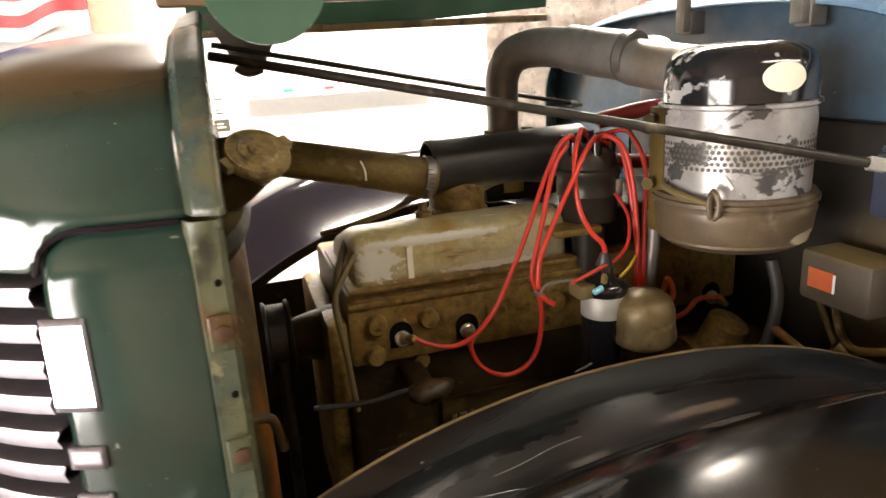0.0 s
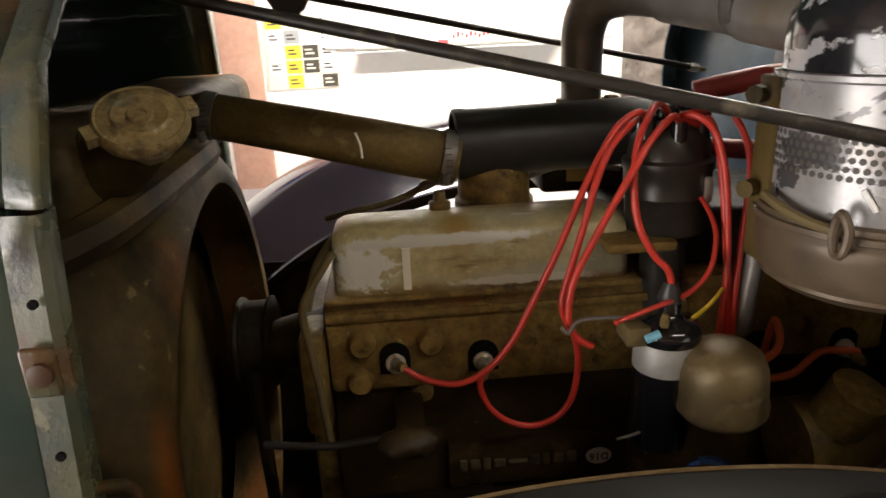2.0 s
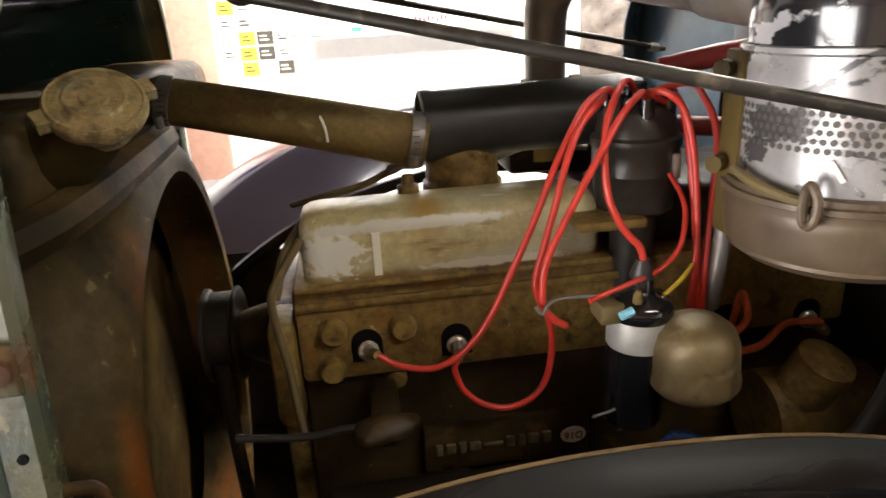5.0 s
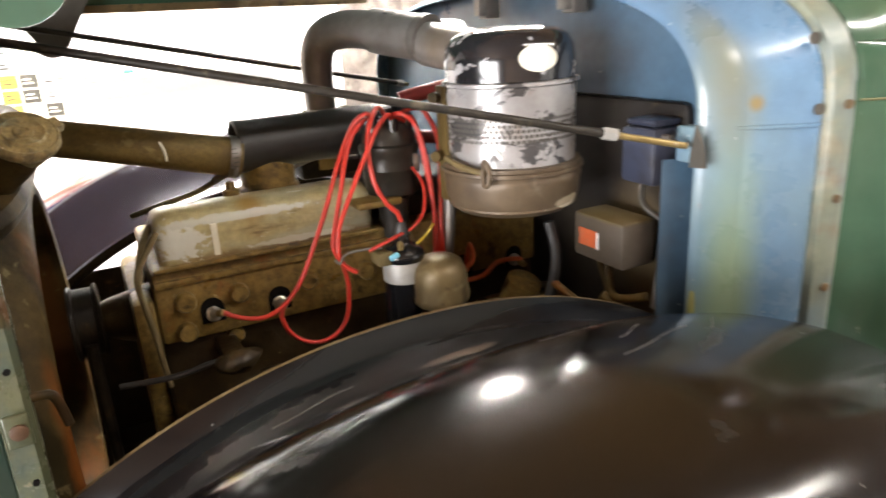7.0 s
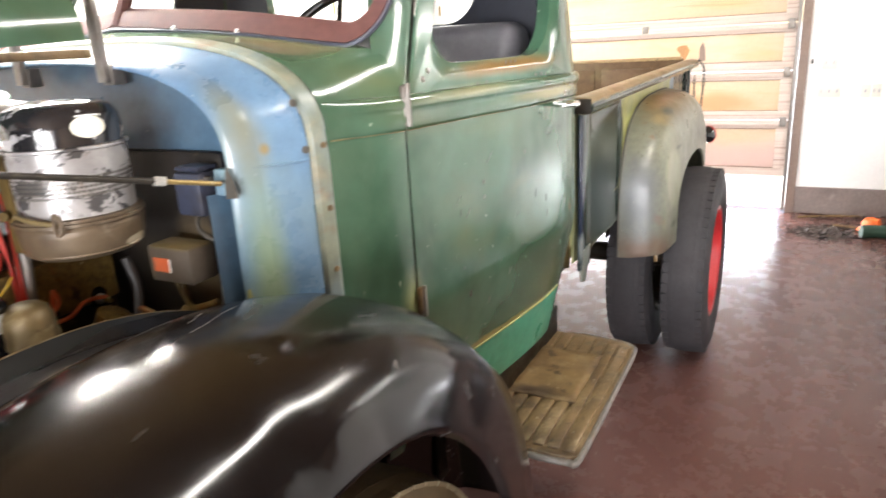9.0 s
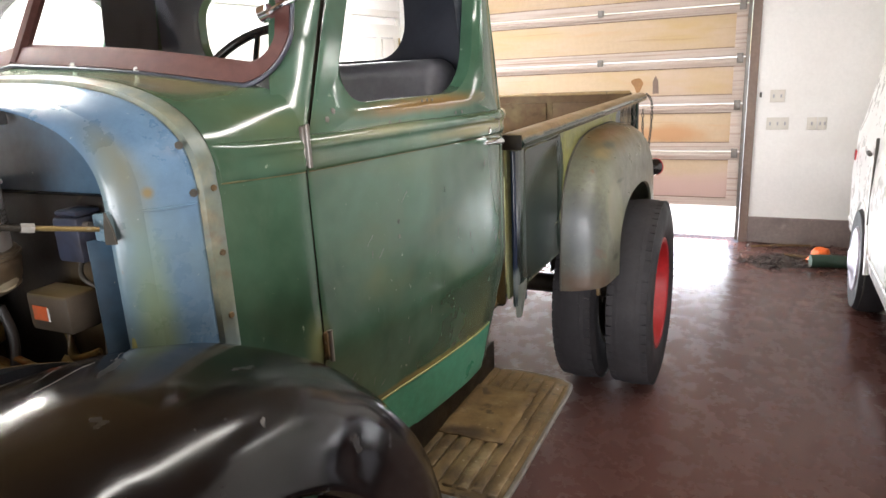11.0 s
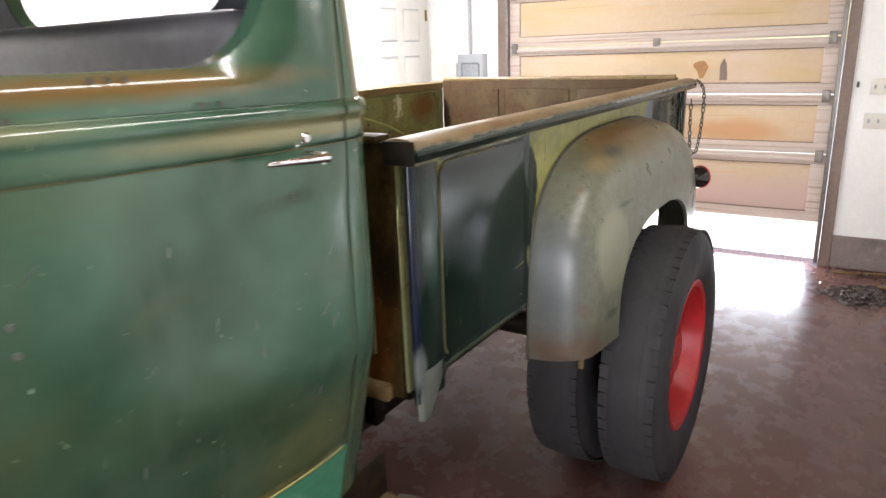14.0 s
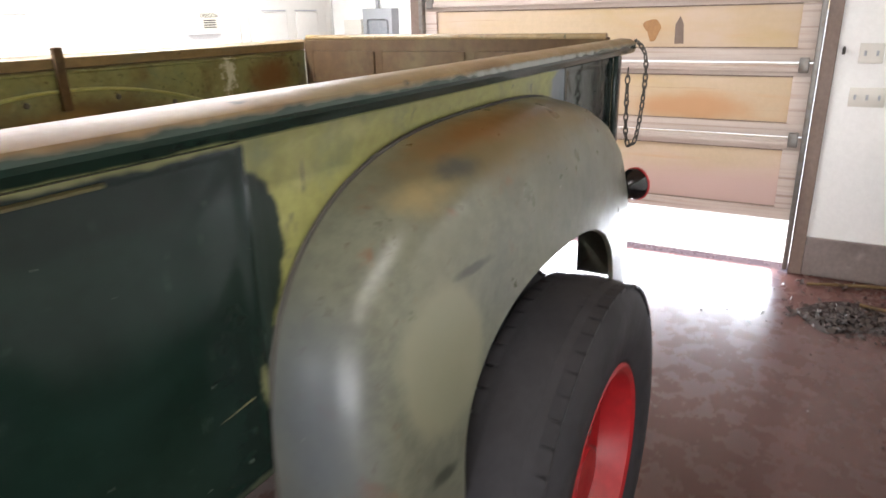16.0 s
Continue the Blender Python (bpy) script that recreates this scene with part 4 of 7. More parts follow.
    part("stripe", grid([[flag_point(0.58 * i / 40, v0 + 0.0447 * j / 2) for i in range(41)] for j in range(3)]), FLAGRED if k % 2 else PAPERWHITE, flag, solid=0.002)
part("canton", grid([[(x, y - 0.004, z) for x, y, z in (flag_point(0.29 * i / 24, 0.15 + 0.44 * j / 6) for i in range(25))] for j in range(7)]), FLAGBLUE, flag, "dark blue corner", solid=0.002)
fo = bmesh.new()
frows = [[(0.96 + 0.84 * i / 30, SIDE - 0.03 - 0.018 * noise.noise((i * 0.35, j * 0.4, 2.0)), 1.0 + 1.3 * j / 60) for i in range(31)] for j in range(61)]
single("insulation_sheet", grid(frows, bm=fo), FOIL, "crumpled grey foil insulation sheet against the wall", "insulation")

# ---- the truck ----
CY = -0.1
truck = thing("pickup_truck", "old dark green dual-wheel pickup truck with its hood open", "truck", (0.4, CY, 0))


def mirror(y):
    return 2 * CY - y


# front fenders
FX = 0.24
SECT = [  # y at the crown, crown height, length behind, length ahead, splay along x
    (-0.546, 1.200, 0.61, 0.73, -0.10), (-0.5435, 1.2195, 0.628, 0.748, -0.10), (-0.549, 1.2215, 0.63, 0.75, -0.10), (-0.560, 1.214, 0.62, 0.735, -0.12),
    (-0.573, 1.2035, 0.604, 0.712, -0.14), (-0.580, 1.2015, 0.604, 0.715, -0.13), (-0.605, 1.2035, 0.625, 0.735, -0.11), (-0.64, 1.209, 0.665, 0.755, -0.08), (-0.672, 1.222, 0.70, 0.78, -0.06),
    (-0.695, 1.2385, 0.735, 0.805, -0.05), (-0.715, 1.25, 0.758, 0.825, -0.04), (-0.735, 1.256, 0.775, 0.838, -0.02), (-0.77, 1.2595, 0.79, 0.848, 0.0), (-0.81, 1.258, 0.797, 0.855, 0.0),
    (-0.86, 1.2515, 0.80, 0.86, 0.0), (-0.92, 1.235, 0.775, 0.85, 0.0), (-0.965, 1.21, 0.75, 0.83, 0.0), (-0.995, 1.18, 0.69, 0.78, 0.0),
    (-1.012, 1.153, 0.61, 0.7, 0.0), (-1.018, 1.133, 0.56, 0.62, 0.0), (-1.026, 1.123, 0.54, 0.585, 0.0), (-1.026, 1.113, 0.525, 0.565, 0.0), (-1.012, 1.105, 0.515, 0.555, 0.0)]


def fender_rows(side):
    rows = []
    for y, top, back, ahead, splay in SECT:
        r = []
        base = 0.5
        for k in range(121):
            a = math.pi * (1 - k / 120)
            c, s = math.cos(a), math.sin(a)
            ln = back if c > 0 else ahead
            x = FX + ln * math.copysign(abs(c) ** 0.97, c)
            z = base + (top - base) * abs(s) ** 0.97 + (0.06 * min(1.0, max(0.0, (-0.57 - y) / 0.12)) if side > 0 else 0.0)
            yy = y + splay * (x - FX)
            r.append((x, yy if side < 0 else mirror(yy), z))
        rows.append(r)
    return rows


ff = part("front_fender", grid(fender_rows(-1)), BLACK, truck, "glossy black front fender with scratches and a dent", solid=0.003)
for v in ff.data.vertices:
    d = (v.co - Vector((0.225, -1.0, 1.18))).length
    v.co.y += 0.009 * math.exp(-(d / 0.03) ** 2)
    d = (v.co - Vector((0.262, -1.004, 1.17))).length
    v.co.y -= 0.006 * math.exp(-(d / 0.016) ** 2)
    d = (v.co - Vector((0.62, -0.99, 1.03))).length
    v.co.y += 0.01 * math.exp(-(d / 0.05) ** 2)
part("front_fender", grid(fender_rows(1)), INKBLUE, truck, "dark violet-blue far front fender", solid=0.003)
lipe = fender_rows(-1)[1][14:108]
scratch_rng = random.Random(8)
FR = fender_rows(-1)
for k in range(14):
    i0, j0 = scratch_rng.uniform(6.5, 13.0), scratch_rng.uniform(32, 92)
    di, dj = scratch_rng.uniform(-0.9, 0.9), scratch_rng.uniform(1.4, 4.8)
    line = []
    for n in range(7):
        i, j = i0 + di * n / 6 + 0.05 * math.sin(n), j0 + dj * n / 6
        a, b = int(i), int(j)
        u, v = i - a, j - b
        p = [Vector(FR[a][b]), Vector(FR[a + 1][b]), Vector(FR[a][b + 1]), Vector(FR[a + 1][b + 1])]
        line.append(p[0].lerp(p[1], u).lerp(p[2].lerp(p[3], u), v) + Vector((0, -0.0002, 0.0016)))
    part("scratch", tube(line, 0.0004, 2, 4), PIPE, ff, "pale scratch")
part("fender_bead", tube(lipe, 0.0032, 1, 6, smooth=False), RUNBOARD, ff, "rusty bare edge")
apron = [[(x, y - 0.1 * (x - FX), z - 0.75 * max(0.0, abs(x - FX) - 0.1) ** 1.6) for x in (FX - 0.5, FX - 0.3, FX - 0.1, FX + 0.1, FX + 0.3, FX + 0.36)] for y, z in ((-0.548, 1.15), (-0.52, 0.6))]
part("inner_apron", grid(apron), DARKENG, truck, "dark inner fender apron", solid=0.003)
# Far apron, pan and core support are added to keep the bay dark.
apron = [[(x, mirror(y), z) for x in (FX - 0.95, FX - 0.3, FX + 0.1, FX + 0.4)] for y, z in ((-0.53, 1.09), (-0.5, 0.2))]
part("inner_apron", grid(apron), DARKENG, truck, "added dark far apron closing a bright gap", solid=0.003)
part("splash_pan", box(-0.5, 0.58, CY - 0.33, CY + 0.33, 0.5, 0.51), DARKENG, truck, "added dark pan closing the view under the engine")
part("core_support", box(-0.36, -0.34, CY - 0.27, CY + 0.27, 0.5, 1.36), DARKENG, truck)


def wheel(x, y, radius, wide, facing, parent, label, paint=REDRIM):
    """A tyre with tread blocks and a red dished rim."""
    w = part("wheel", turned(disc_caps([(0.06, -0.03), (0.06, 0.03)]), axis_pose((x, y, radius), (0, facing, 0)), 20), paint, parent, label)
    h = wide / 2
    R = radius
    prof = [(0.275, -h * 0.8), (0.29, -h * 0.93), (R - 0.10, -h), (R - 0.05, -h * 0.97), (R - 0.016, -h * 0.8), (R - 0.004, -h * 0.5), (R, 0), (R - 0.004, h * 0.5), (R - 0.016, h * 0.8), (R - 0.05, h * 0.97), (R - 0.10, h), (0.29, h * 0.93), (0.275, h * 0.8)]
    part("tyre", turned(prof, axis_pose((x, y, radius), (0, facing, 0)), 72), FRONTTYRE if paint is BOARDTAN else TYRE, w)
    blocks = bmesh.new()
    ap = axis_pose((x, y, radius), (0, facing, 0))
    for k in range(60):
        for s, off in ((-0.66, 0.0), (-0.22, 0.5), (0.22, 0.0), (0.66, 0.5)):
            a = 2 * math.pi * (k + off) / 60
            rr = R - 0.0065 - 0.012 * abs(s) ** 2
            m = ap @ Matrix.Rotation(a, 4, "Z") @ Matrix.Translation((rr, 0, s * h)) @ Matrix.Diagonal((0.008, 0.041, h * 0.4, 1))
            bmesh.ops.create_cube(blocks, size=1.0, matrix=m)
    part("tread", blocks, FRONTTYRE if paint is BOARDTAN else TYRE, w, smooth=0)
    rim = [(0.278, h * 0.86), (0.268, h * 0.9), (0.255, h * 0.84), (0.245, h * 0.55), (0.235, h * 0.1), (0.2, -h * 0.05), (0.15, -h * 0.1), (0.12, h * 0.15), (0.075, h * 0.2), (0.07, h * 0.5), (0.001, h * 0.52)]
    part("rim", turned(rim, ap, 48), paint, w, "red painted steel rim" if paint is REDRIM else "dark steel rim")
    for k in range(6):
        a = 2 * math.pi * k / 6
        m = ap @ Matrix.Rotation(a, 4, "Z") @ Matrix.Translation((0.105, 0, h * 0.18))
        part("wheel_nut", turned(disc_caps([(0.012, -0.01), (0.012, 0.02)]), m, 6), STEEL, w)
    return w


wheel(3.15, -1.04, 0.465, 0.205, -1, truck, "outer rear wheel with worn tyre and red rim")
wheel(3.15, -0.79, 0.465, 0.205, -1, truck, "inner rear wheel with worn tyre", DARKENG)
wheel(3.15, mirror(-1.04), 0.465, 0.205, 1, truck, "outer rear wheel with worn tyre and red rim")
wheel(0.36, -0.84, 0.465, 0.2, -1, truck, "dusty front wheel under the black fender", BOARDTAN)
wheel(0.36, mirror(-0.84), 0.465, 0.2, 1, truck, "front wheel under the far fender")
part("rear_axle", tube([(3.15, -0.95, 0.465), (3.15, mirror(-0.95), 0.465)], 0.05, 1, 14, smooth=False), DARKENG, truck)
part("front_axle", tube([(0.36, -0.8, 0.44), (0.36, mirror(-0.8), 0.44)], 0.035, 1, 12, smooth=False), DARKENG, truck)
for y in (CY - 0.42, CY + 0.34):
    part("frame_rail", box(-0.55, 4.1, y, y + 0.08, 0.56, 0.72, None, 0.008), DARKENG, truck)
# Runners and panels added to block the bright floor seen under the bed.
for y in (CY - 0.5, CY + 0.42):
    part("bed_gap_blocker", box(1.93, 4.1, y, y + 0.08, 0.722, 0.799, None, 0.006), DARKENG, truck, "added dark runner blocking the slit under the bed")
for y in (-0.685, mirror(-0.685)):
    part("floor_glare_blocker", box(2.74, 3.86, y - 0.003, y + 0.003, 0.66, 0.82), DARKENG, truck, "added dark panel blocking the bright floor beyond")
for x in (2.05, 2.75, 3.6):
    part("cross_member", box(x, x + 0.06, CY - 0.6, CY + 0.6, 0.73, 0.80, None, 0.006), DARKENG, truck)

# nose and grille shell: plan curves at several heights
NOSE = [  # z, half width at the flange, reach ahead, squareness
    (0.62, 0.43, 0.34, 2.1), (0.9, 0.42, 0.34, 2.1), (1.2, 0.405, 0.33, 2.1), (1.36, 0.385, 0.33, 2.1), (1.43, 0.37, 0.33, 2.1),
    (1.5, 0.34, 0.30, 2.1), (1.545, 0.285, 0.26, 2.05), (1.574, 0.19, 0.2, 2.0), (1.587, 0.08, 0.13, 2.0), (1.59, 0.002, 0.1, 2.0)]


def nose_at(z):
    return [lerp_table([(n[0], n[k]) for n in NOSE], z) for k in (1, 2, 3)]


def askew(y):
    """How far the nose's far side sits ahead of its near side."""
    return 0.07 * max(0.0, (y - CY) / 0.38)


def nose_point(z, a, grow=0.0):
    """A point of the shell at height z; a runs from 0 (near flange) to pi (far flange)."""
    w, reach, p = nose_at(z)
    w, reach = w + grow, reach + grow
    c, s = math.cos(a), math.sin(a)
    y = CY - w * math.copysign(abs(c) ** (2 / p), c)
    return Vector((-0.225 - reach * abs(s) ** (2 / p) - askew(y), y, z))


def nose_patch(z0, z1, a0, a1, nz, na, grow=0.0):
    return grid([[nose_point(z0 + (z1 - z0) * j / nz, a0 + (a1 - a0) * i / na, grow) for i in range(na + 1)] for j in range(nz + 1)])


def shoulder(a):
    """Height of the shell's top edge, which rounds down to the grille."""
    a = min(a, math.pi - a)
    if a < 0.24:
        return 1.412
    u = min(1.0, (a - 0.24) / 0.145)
    return 1.375 + 0.037 * math.sqrt(max(0.0, 1 - u * u))


def nose_skin(low, high, a0, a1, nz, na, grow=0.0, roll=0.0):
    """The shell between two edges given as functions of a; roll draws its top and free edges in."""
    rows = []
    for i in range(na + 1):
        a = a0 + (a1 - a0) * i / na
        z0, z1 = low(a), high(a)
        zs = [z0 + (z1 - z0) * (1 - (1 - j / nz) ** (2.2 if roll else 1.0)) for j in range(nz + 1)]
        free = max(0.0, 1 - (0.385 - min(a, math.pi - a)) / 0.05)
        rows.append([nose_point(z, a, grow - roll * min(1.0, max(0.0, 1 - (z1 - z) / 0.035) ** 2 + free ** 2)) for z in zs])
    return grid(rows)


part("hood_nose", nose_skin(lambda a: shoulder(a) + 0.003, lambda a: 1.589, 0, math.pi, 20, 90), GREEN, truck, "dark green nose with brown rusty top", solid=0.004)
shell = part("grille_shell", nose_skin(lambda a: 0.62, shoulder, 0, 0.385, 40, 40, 0.01, 0.016), GREEN, truck, "dark green grille shell side", solid=0.004)
part("grille_shell", nose_skin(lambda a: 0.62, shoulder, math.pi - 0.385, math.pi, 40, 40, 0.01, 0.016), GREEN, truck, "dark green far grille shell side", solid=0.004)
# Dark sheet gives the gaps between the bars their shade.
part("grille_shade_sheet", nose_patch(0.62, 1.38, 0.36, math.pi - 0.36, 20, 30, -0.06), INK, truck, "dark sheet painting the shade behind the grille bars", solid=0.004)
seam = [nose_point(shoulder(a) + 0.001, a, 0.005) for a in (0.02 + k * 0.0183 for k in range(21))]
part("seam_bead", tube(seam, 0.003, 2, 6), INKBLUE, shell)
for k in range(18):
    z = 1.361 - k * 0.0325
    bar = bmesh.new()
    rows = []
    for i in range(41):
        a = 0.39 + (math.pi - 0.78) * i / 40
        o = nose_point(z, a, 0.012)
        b = nose_point(z, a, -0.03)
        rows.append([o + Vector((0, 0, 0.008)), o + Vector((-0.003, 0, 0)), o - Vector((0, 0, 0.009)), b - Vector((0, 0, 0.011)), b + Vector((0, 0, 0.006))])
    part("grille_bar", grid(rows, close_u=True), DULLCHROME, truck, "dull chrome grille bar")
for sgn, a0 in ((1, 0.275), (-1, math.pi - 0.372)):
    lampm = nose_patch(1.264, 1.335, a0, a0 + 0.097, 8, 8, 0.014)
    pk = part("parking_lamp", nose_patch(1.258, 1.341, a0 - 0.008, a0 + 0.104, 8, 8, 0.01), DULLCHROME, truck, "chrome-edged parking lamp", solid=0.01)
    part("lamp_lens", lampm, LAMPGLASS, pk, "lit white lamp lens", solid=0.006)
    for k in range(5):
        z = 1.205 - k * 0.045
        part("side_trim", nose_patch(z, z + 0.02, a0, a0 + 0.09, 3, 8, 0.012), DULLCHROME, truck, "short chrome side bar", solid=0.008)

# radiator support flange: an upper arch and two lower side plates
def arch_line(x, grow, n=40):
    """The upper flange from its near foot over the top to its far foot."""
    pts = []
    for k in range(n):
        z = 1.418 + 0.168 * math.sin(math.pi / 2 * k / n)
        w = nose_at(z)[0]
        pts.append((x, CY - w - grow * min(1.0, w / 0.2), z + grow * (1 - min(1.0, w / 0.34))))
    far = [(x - askew(mirror(y)), mirror(y), z) for _, y, z in pts]
    return pts + list(reversed(far))


def side_line(x, grow, far):
    pts = []
    for k in range(25):
        z = 0.62 + 0.794 * k / 24
        y = CY - nose_at(z)[0] - grow - 0.004 * math.sin(z * 9)
        pts.append((x - askew(mirror(y)), mirror(y), z) if far else (x, y, z))
    return pts


support = part("radiator_support", grid([arch_line(-0.226, 0.002), arch_line(-0.219, 0.018), arch_line(-0.2, 0.026), arch_line(-0.1955, 0.025), arch_line(-0.194, 0.019), arch_line(-0.197, 0.01)]), EDGEYEL, truck, "olive upper support flange with rust and painted bluish sheen", solid=0.003)
for far in (False, True):
    plate_ = part("support_plate", grid([side_line(-0.23, 0.003, far), side_line(-0.224, 0.019, far), side_line(-0.203, 0.022, far), side_line(-0.1985, 0.018, far), side_line(-0.199, 0.004, far), side_line(-0.206, -0.006, far)]), EDGEYEL, truck, "olive side flange with bolts and rust" if not far else "olive far side flange", solid=0.003)
    if far:
        continue
    for z in (1.318, 1.205, 1.06):
        y = CY - nose_at(z)[0] - 0.024
        tabp = part("bolt_tab", box(-0.222, -0.2, y - 0.0025, y + 0.003, z - 0.017, z + 0.017, None, 0.0025, 3), EDGEYEL, plate_)
        part("flange_bolt", turned(disc_caps([(0.008, 0), (0.008, 0.003), (0.005, 0.004)]), axis_pose((-0.21, y - 0.0025, z), (0, -1, 0)), 10), RUSTBOLT, tabp, "rusty bolt")
    for z in (1.362, 1.262, 1.15):
        y = CY - nose_at(z)[0] - 0.0245
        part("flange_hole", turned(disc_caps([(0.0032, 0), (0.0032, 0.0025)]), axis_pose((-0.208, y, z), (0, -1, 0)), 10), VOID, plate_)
part("flange_hole", turned(disc_caps([(0.006, 0), (0.006, 0.003)]), axis_pose((-0.207, CY - nose_at(1.53)[0] - 0.0125, 1.53), (0, -1, 0.3)), 12), RUNBOARD, support, "rusty bolt hole")
# radiator with top tank and shroud
part("radiator_core", box(-0.33, -0.27, CY - 0.32, CY + 0.32, 0.7, 1.38, None, 0.006), RADIATOR, truck)
tank = bmesh.new()
box(-0.35, -0.2, CY - 0.33, CY + 0.31, 1.37, 1.452, tank, 0.025, 3)
part("radiator_tank", tank, RADIATOR, truck, "rust-brown radiator top tank")
shr = bmesh.new()
rows = []
for k in range(73):
    a = 2 * math.pi * k / 72
    c, s = math.cos(a), math.sin(a)
    sqc, sqs = math.copysign(abs(c) ** 0.4, c), math.copysign(abs(s) ** 0.4, s)
    row = [(-0.30, CY - 0.03 + 0.335 * sqc * (0.8 if c > 0 else 1.0), 1.06 + 0.33 * sqs)]
    for x, r, q in ((-0.262, 0.325, 0.5), (-0.236, 0.312, 0.2), (-0.212, 0.307, 0.0), (-0.197, 0.298, 0.0), (-0.187, 0.284, 0.0), (-0.183, 0.268, 0.0), (-0.185, 0.256, 0.0), (-0.195, 0.25, 0.0), (-0.25, 0.247, 0.0)):
        row.append((x, CY - 0.05 + r * (c + (sqc - c) * q) * (0.72 if c > 0 else 1.0), 1.095 + r * (s + (sqs - s) * q)))
    rows.append(row)
part("fan_shroud", grid(rows, bm=shr), RADIATOR, truck, "rust-brown fan shroud with a rolled opening")
cp = axis_pose((-0.159, -0.412, 1.4545), (0.2, -0.58, 0.8)) @ Matrix.Scale(0.69, 4)
cap = part("radiator_cap", turned(disc_caps([(0.03, -0.03), (0.034, -0.008), (0.045, -0.006), (0.048, 0.001), (0.047, 0.009), (0.044, 0.0125), (0.0415, 0.0115), (0.039, 0.0128), (0.03, 0.0128), (0.027, 0.0155), (0.0235, 0.0128), (0.014, 0.0128), (0.012, 0.0158), (0.007, 0.0158), (0.006, 0.0135)]), cp, 36), CAPTIN, truck, "crusted tarnished tin radiator cap")
for a in (0.3, 0.3 + math.pi):
    m = cp @ Matrix.Rotation(a, 4, "Z") @ Matrix.Translation((0.046, 0, 0.004)) @ Matrix.Diagonal((0.022, 0.02, 0.012, 1))
    ear = bmesh.new()
    bmesh.ops.create_cube(ear, size=1.0, matrix=m)
    part("cap_ear", ear, CAPTIN, cap)
part("filler_neck", tube([(-0.26, -0.35, 1.4), (-0.22, -0.372, 1.412), (-0.185, -0.395, 1.432), (-0.166, -0.406, 1.445)], lambda u: 0.036 - 0.012 * u, 6, 18), RADIATOR, truck, "dark filler neck")
part("support_stay", tube([(-0.222, -0.488, 1.378), (-0.2, -0.44, 1.382), (-0.19, -0.37, 1.386), (-0.188, -0.27, 1.389), (-0.19, -0.15, 1.39)], 0.0175, 3, 8), RADIATOR, truck, "dark diagonal stay over the shroud")
part("hook_rod", tube([(-0.207, -0.512, 1.226), (-0.19, -0.506, 1.224), (-0.179, -0.503, 1.217), (-0.173, -0.502, 1.185)], 0.0048), RADIATOR, truck, "bent rod hook")

# support rods
for a, b, reach in (((-0.19, -0.325, 1.552), (0.53, -0.612, 1.384), 0.876), ((-0.19, 0.125, 1.577), (0.57, 0.265, 1.413), 0.97)):
    a, b = Vector(a), Vector(b)
    rod = part("support_rod", tube([a, a.lerp(b, reach)], 0.005, 1, 10, smooth=False), DARKROD, truck, "black-brown radiator stay rod")
    part("rod_end", tube([a.lerp(b, reach - 0.006), b], 0.0042, 1, 10, smooth=False), BRASS, rod)
    part("rod_nut", tube([a.lerp(b, reach - 0.01), a.lerp(b, reach + 0.012)], 0.0078, 1, 6, smooth=False), ALU, rod)

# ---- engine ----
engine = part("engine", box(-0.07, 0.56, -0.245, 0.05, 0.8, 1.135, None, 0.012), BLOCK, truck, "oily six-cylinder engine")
hd = box(-0.068, 0.555, -0.262, 0.03, 1.137, 1.2445, None, 0.008)
part("cylinder_head", hd, ENGINE, engine, "brown oily cylinder head")
# valve cover with rounded shoulders
COVERS = [(-0.268, 1.252), (-0.2675, 1.286), (-0.265, 1.303), (-0.258, 1.315), (-0.245, 1.321), (-0.222, 1.3225), (-0.19, 1.3185), (-0.15, 1.305), (-0.1, 1.289), (-0.07, 1.274), (-0.06, 1.252)]
rows = []
for x, drawn in ((-0.053, 0.018), (-0.05, 0.008), (-0.042, 0.002), (-0.03, 0.0), (0.06, 0.0), (0.16, 0.0), (0.235, 0.0), (0.248, 0.003), (0.254, 0.012)):
    rows.append([(x, y + drawn * (1 if y < -0.16 else -1) * (0.5 if z > 1.3 else 0.8), z - drawn * max(0.0, (z - 1.252) / 0.08)) for y, z in COVERS])
vc = part("valve_cover", grid(rows, caps=True), COVER, engine, "grey valve cover with flaking paint", smooth=60.0)
part("cover_flange", box(-0.064, 0.265, -0.276, -0.05, 1.2455, 1.2525, None, 0.003), ENGINE, engine, "rusty valve cover flange")
part("paint_mark", box(0.018, 0.026, -0.2695, -0.266, 1.256, 1.3), PAPER, vc, "pale paint stroke")
part("filler_boss", turned(disc_caps([(0.012, 0), (0.012, 0.01), (0.007, 0.012), (0.006, 0.022)]), axis_pose((0.063, -0.2, 1.318), (0, 0, 1)), 12), ENGINE, engine, "small rusty boss on the cover")
SPX = [0.003, 0.098, 0.19, 0.305, 0.406, 0.507]
for k, x in enumerate(SPX):
    if k == 2:
        continue  # hidden in grease behind the wires
    wz = 1.178 - 0.005 * k
    # The recess is a flat black plate, its shade put into the colour.
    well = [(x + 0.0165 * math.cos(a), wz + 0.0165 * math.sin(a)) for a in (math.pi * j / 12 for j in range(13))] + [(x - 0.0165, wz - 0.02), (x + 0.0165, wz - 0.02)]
    part("plug_well", grid([[(px, y, pz) for px, pz in well] for y in (-0.2632, -0.2615)], close_u=True, caps=True), VOID, engine, "flat black plate painting the shade of a plug recess", smooth=0)
    if k in (0, 1, 5):
        a = axis_pose((x, -0.2625, wz - 0.008), (0.25 if k == 0 else -0.12, -1, 0.35 if k == 0 else 0.08))
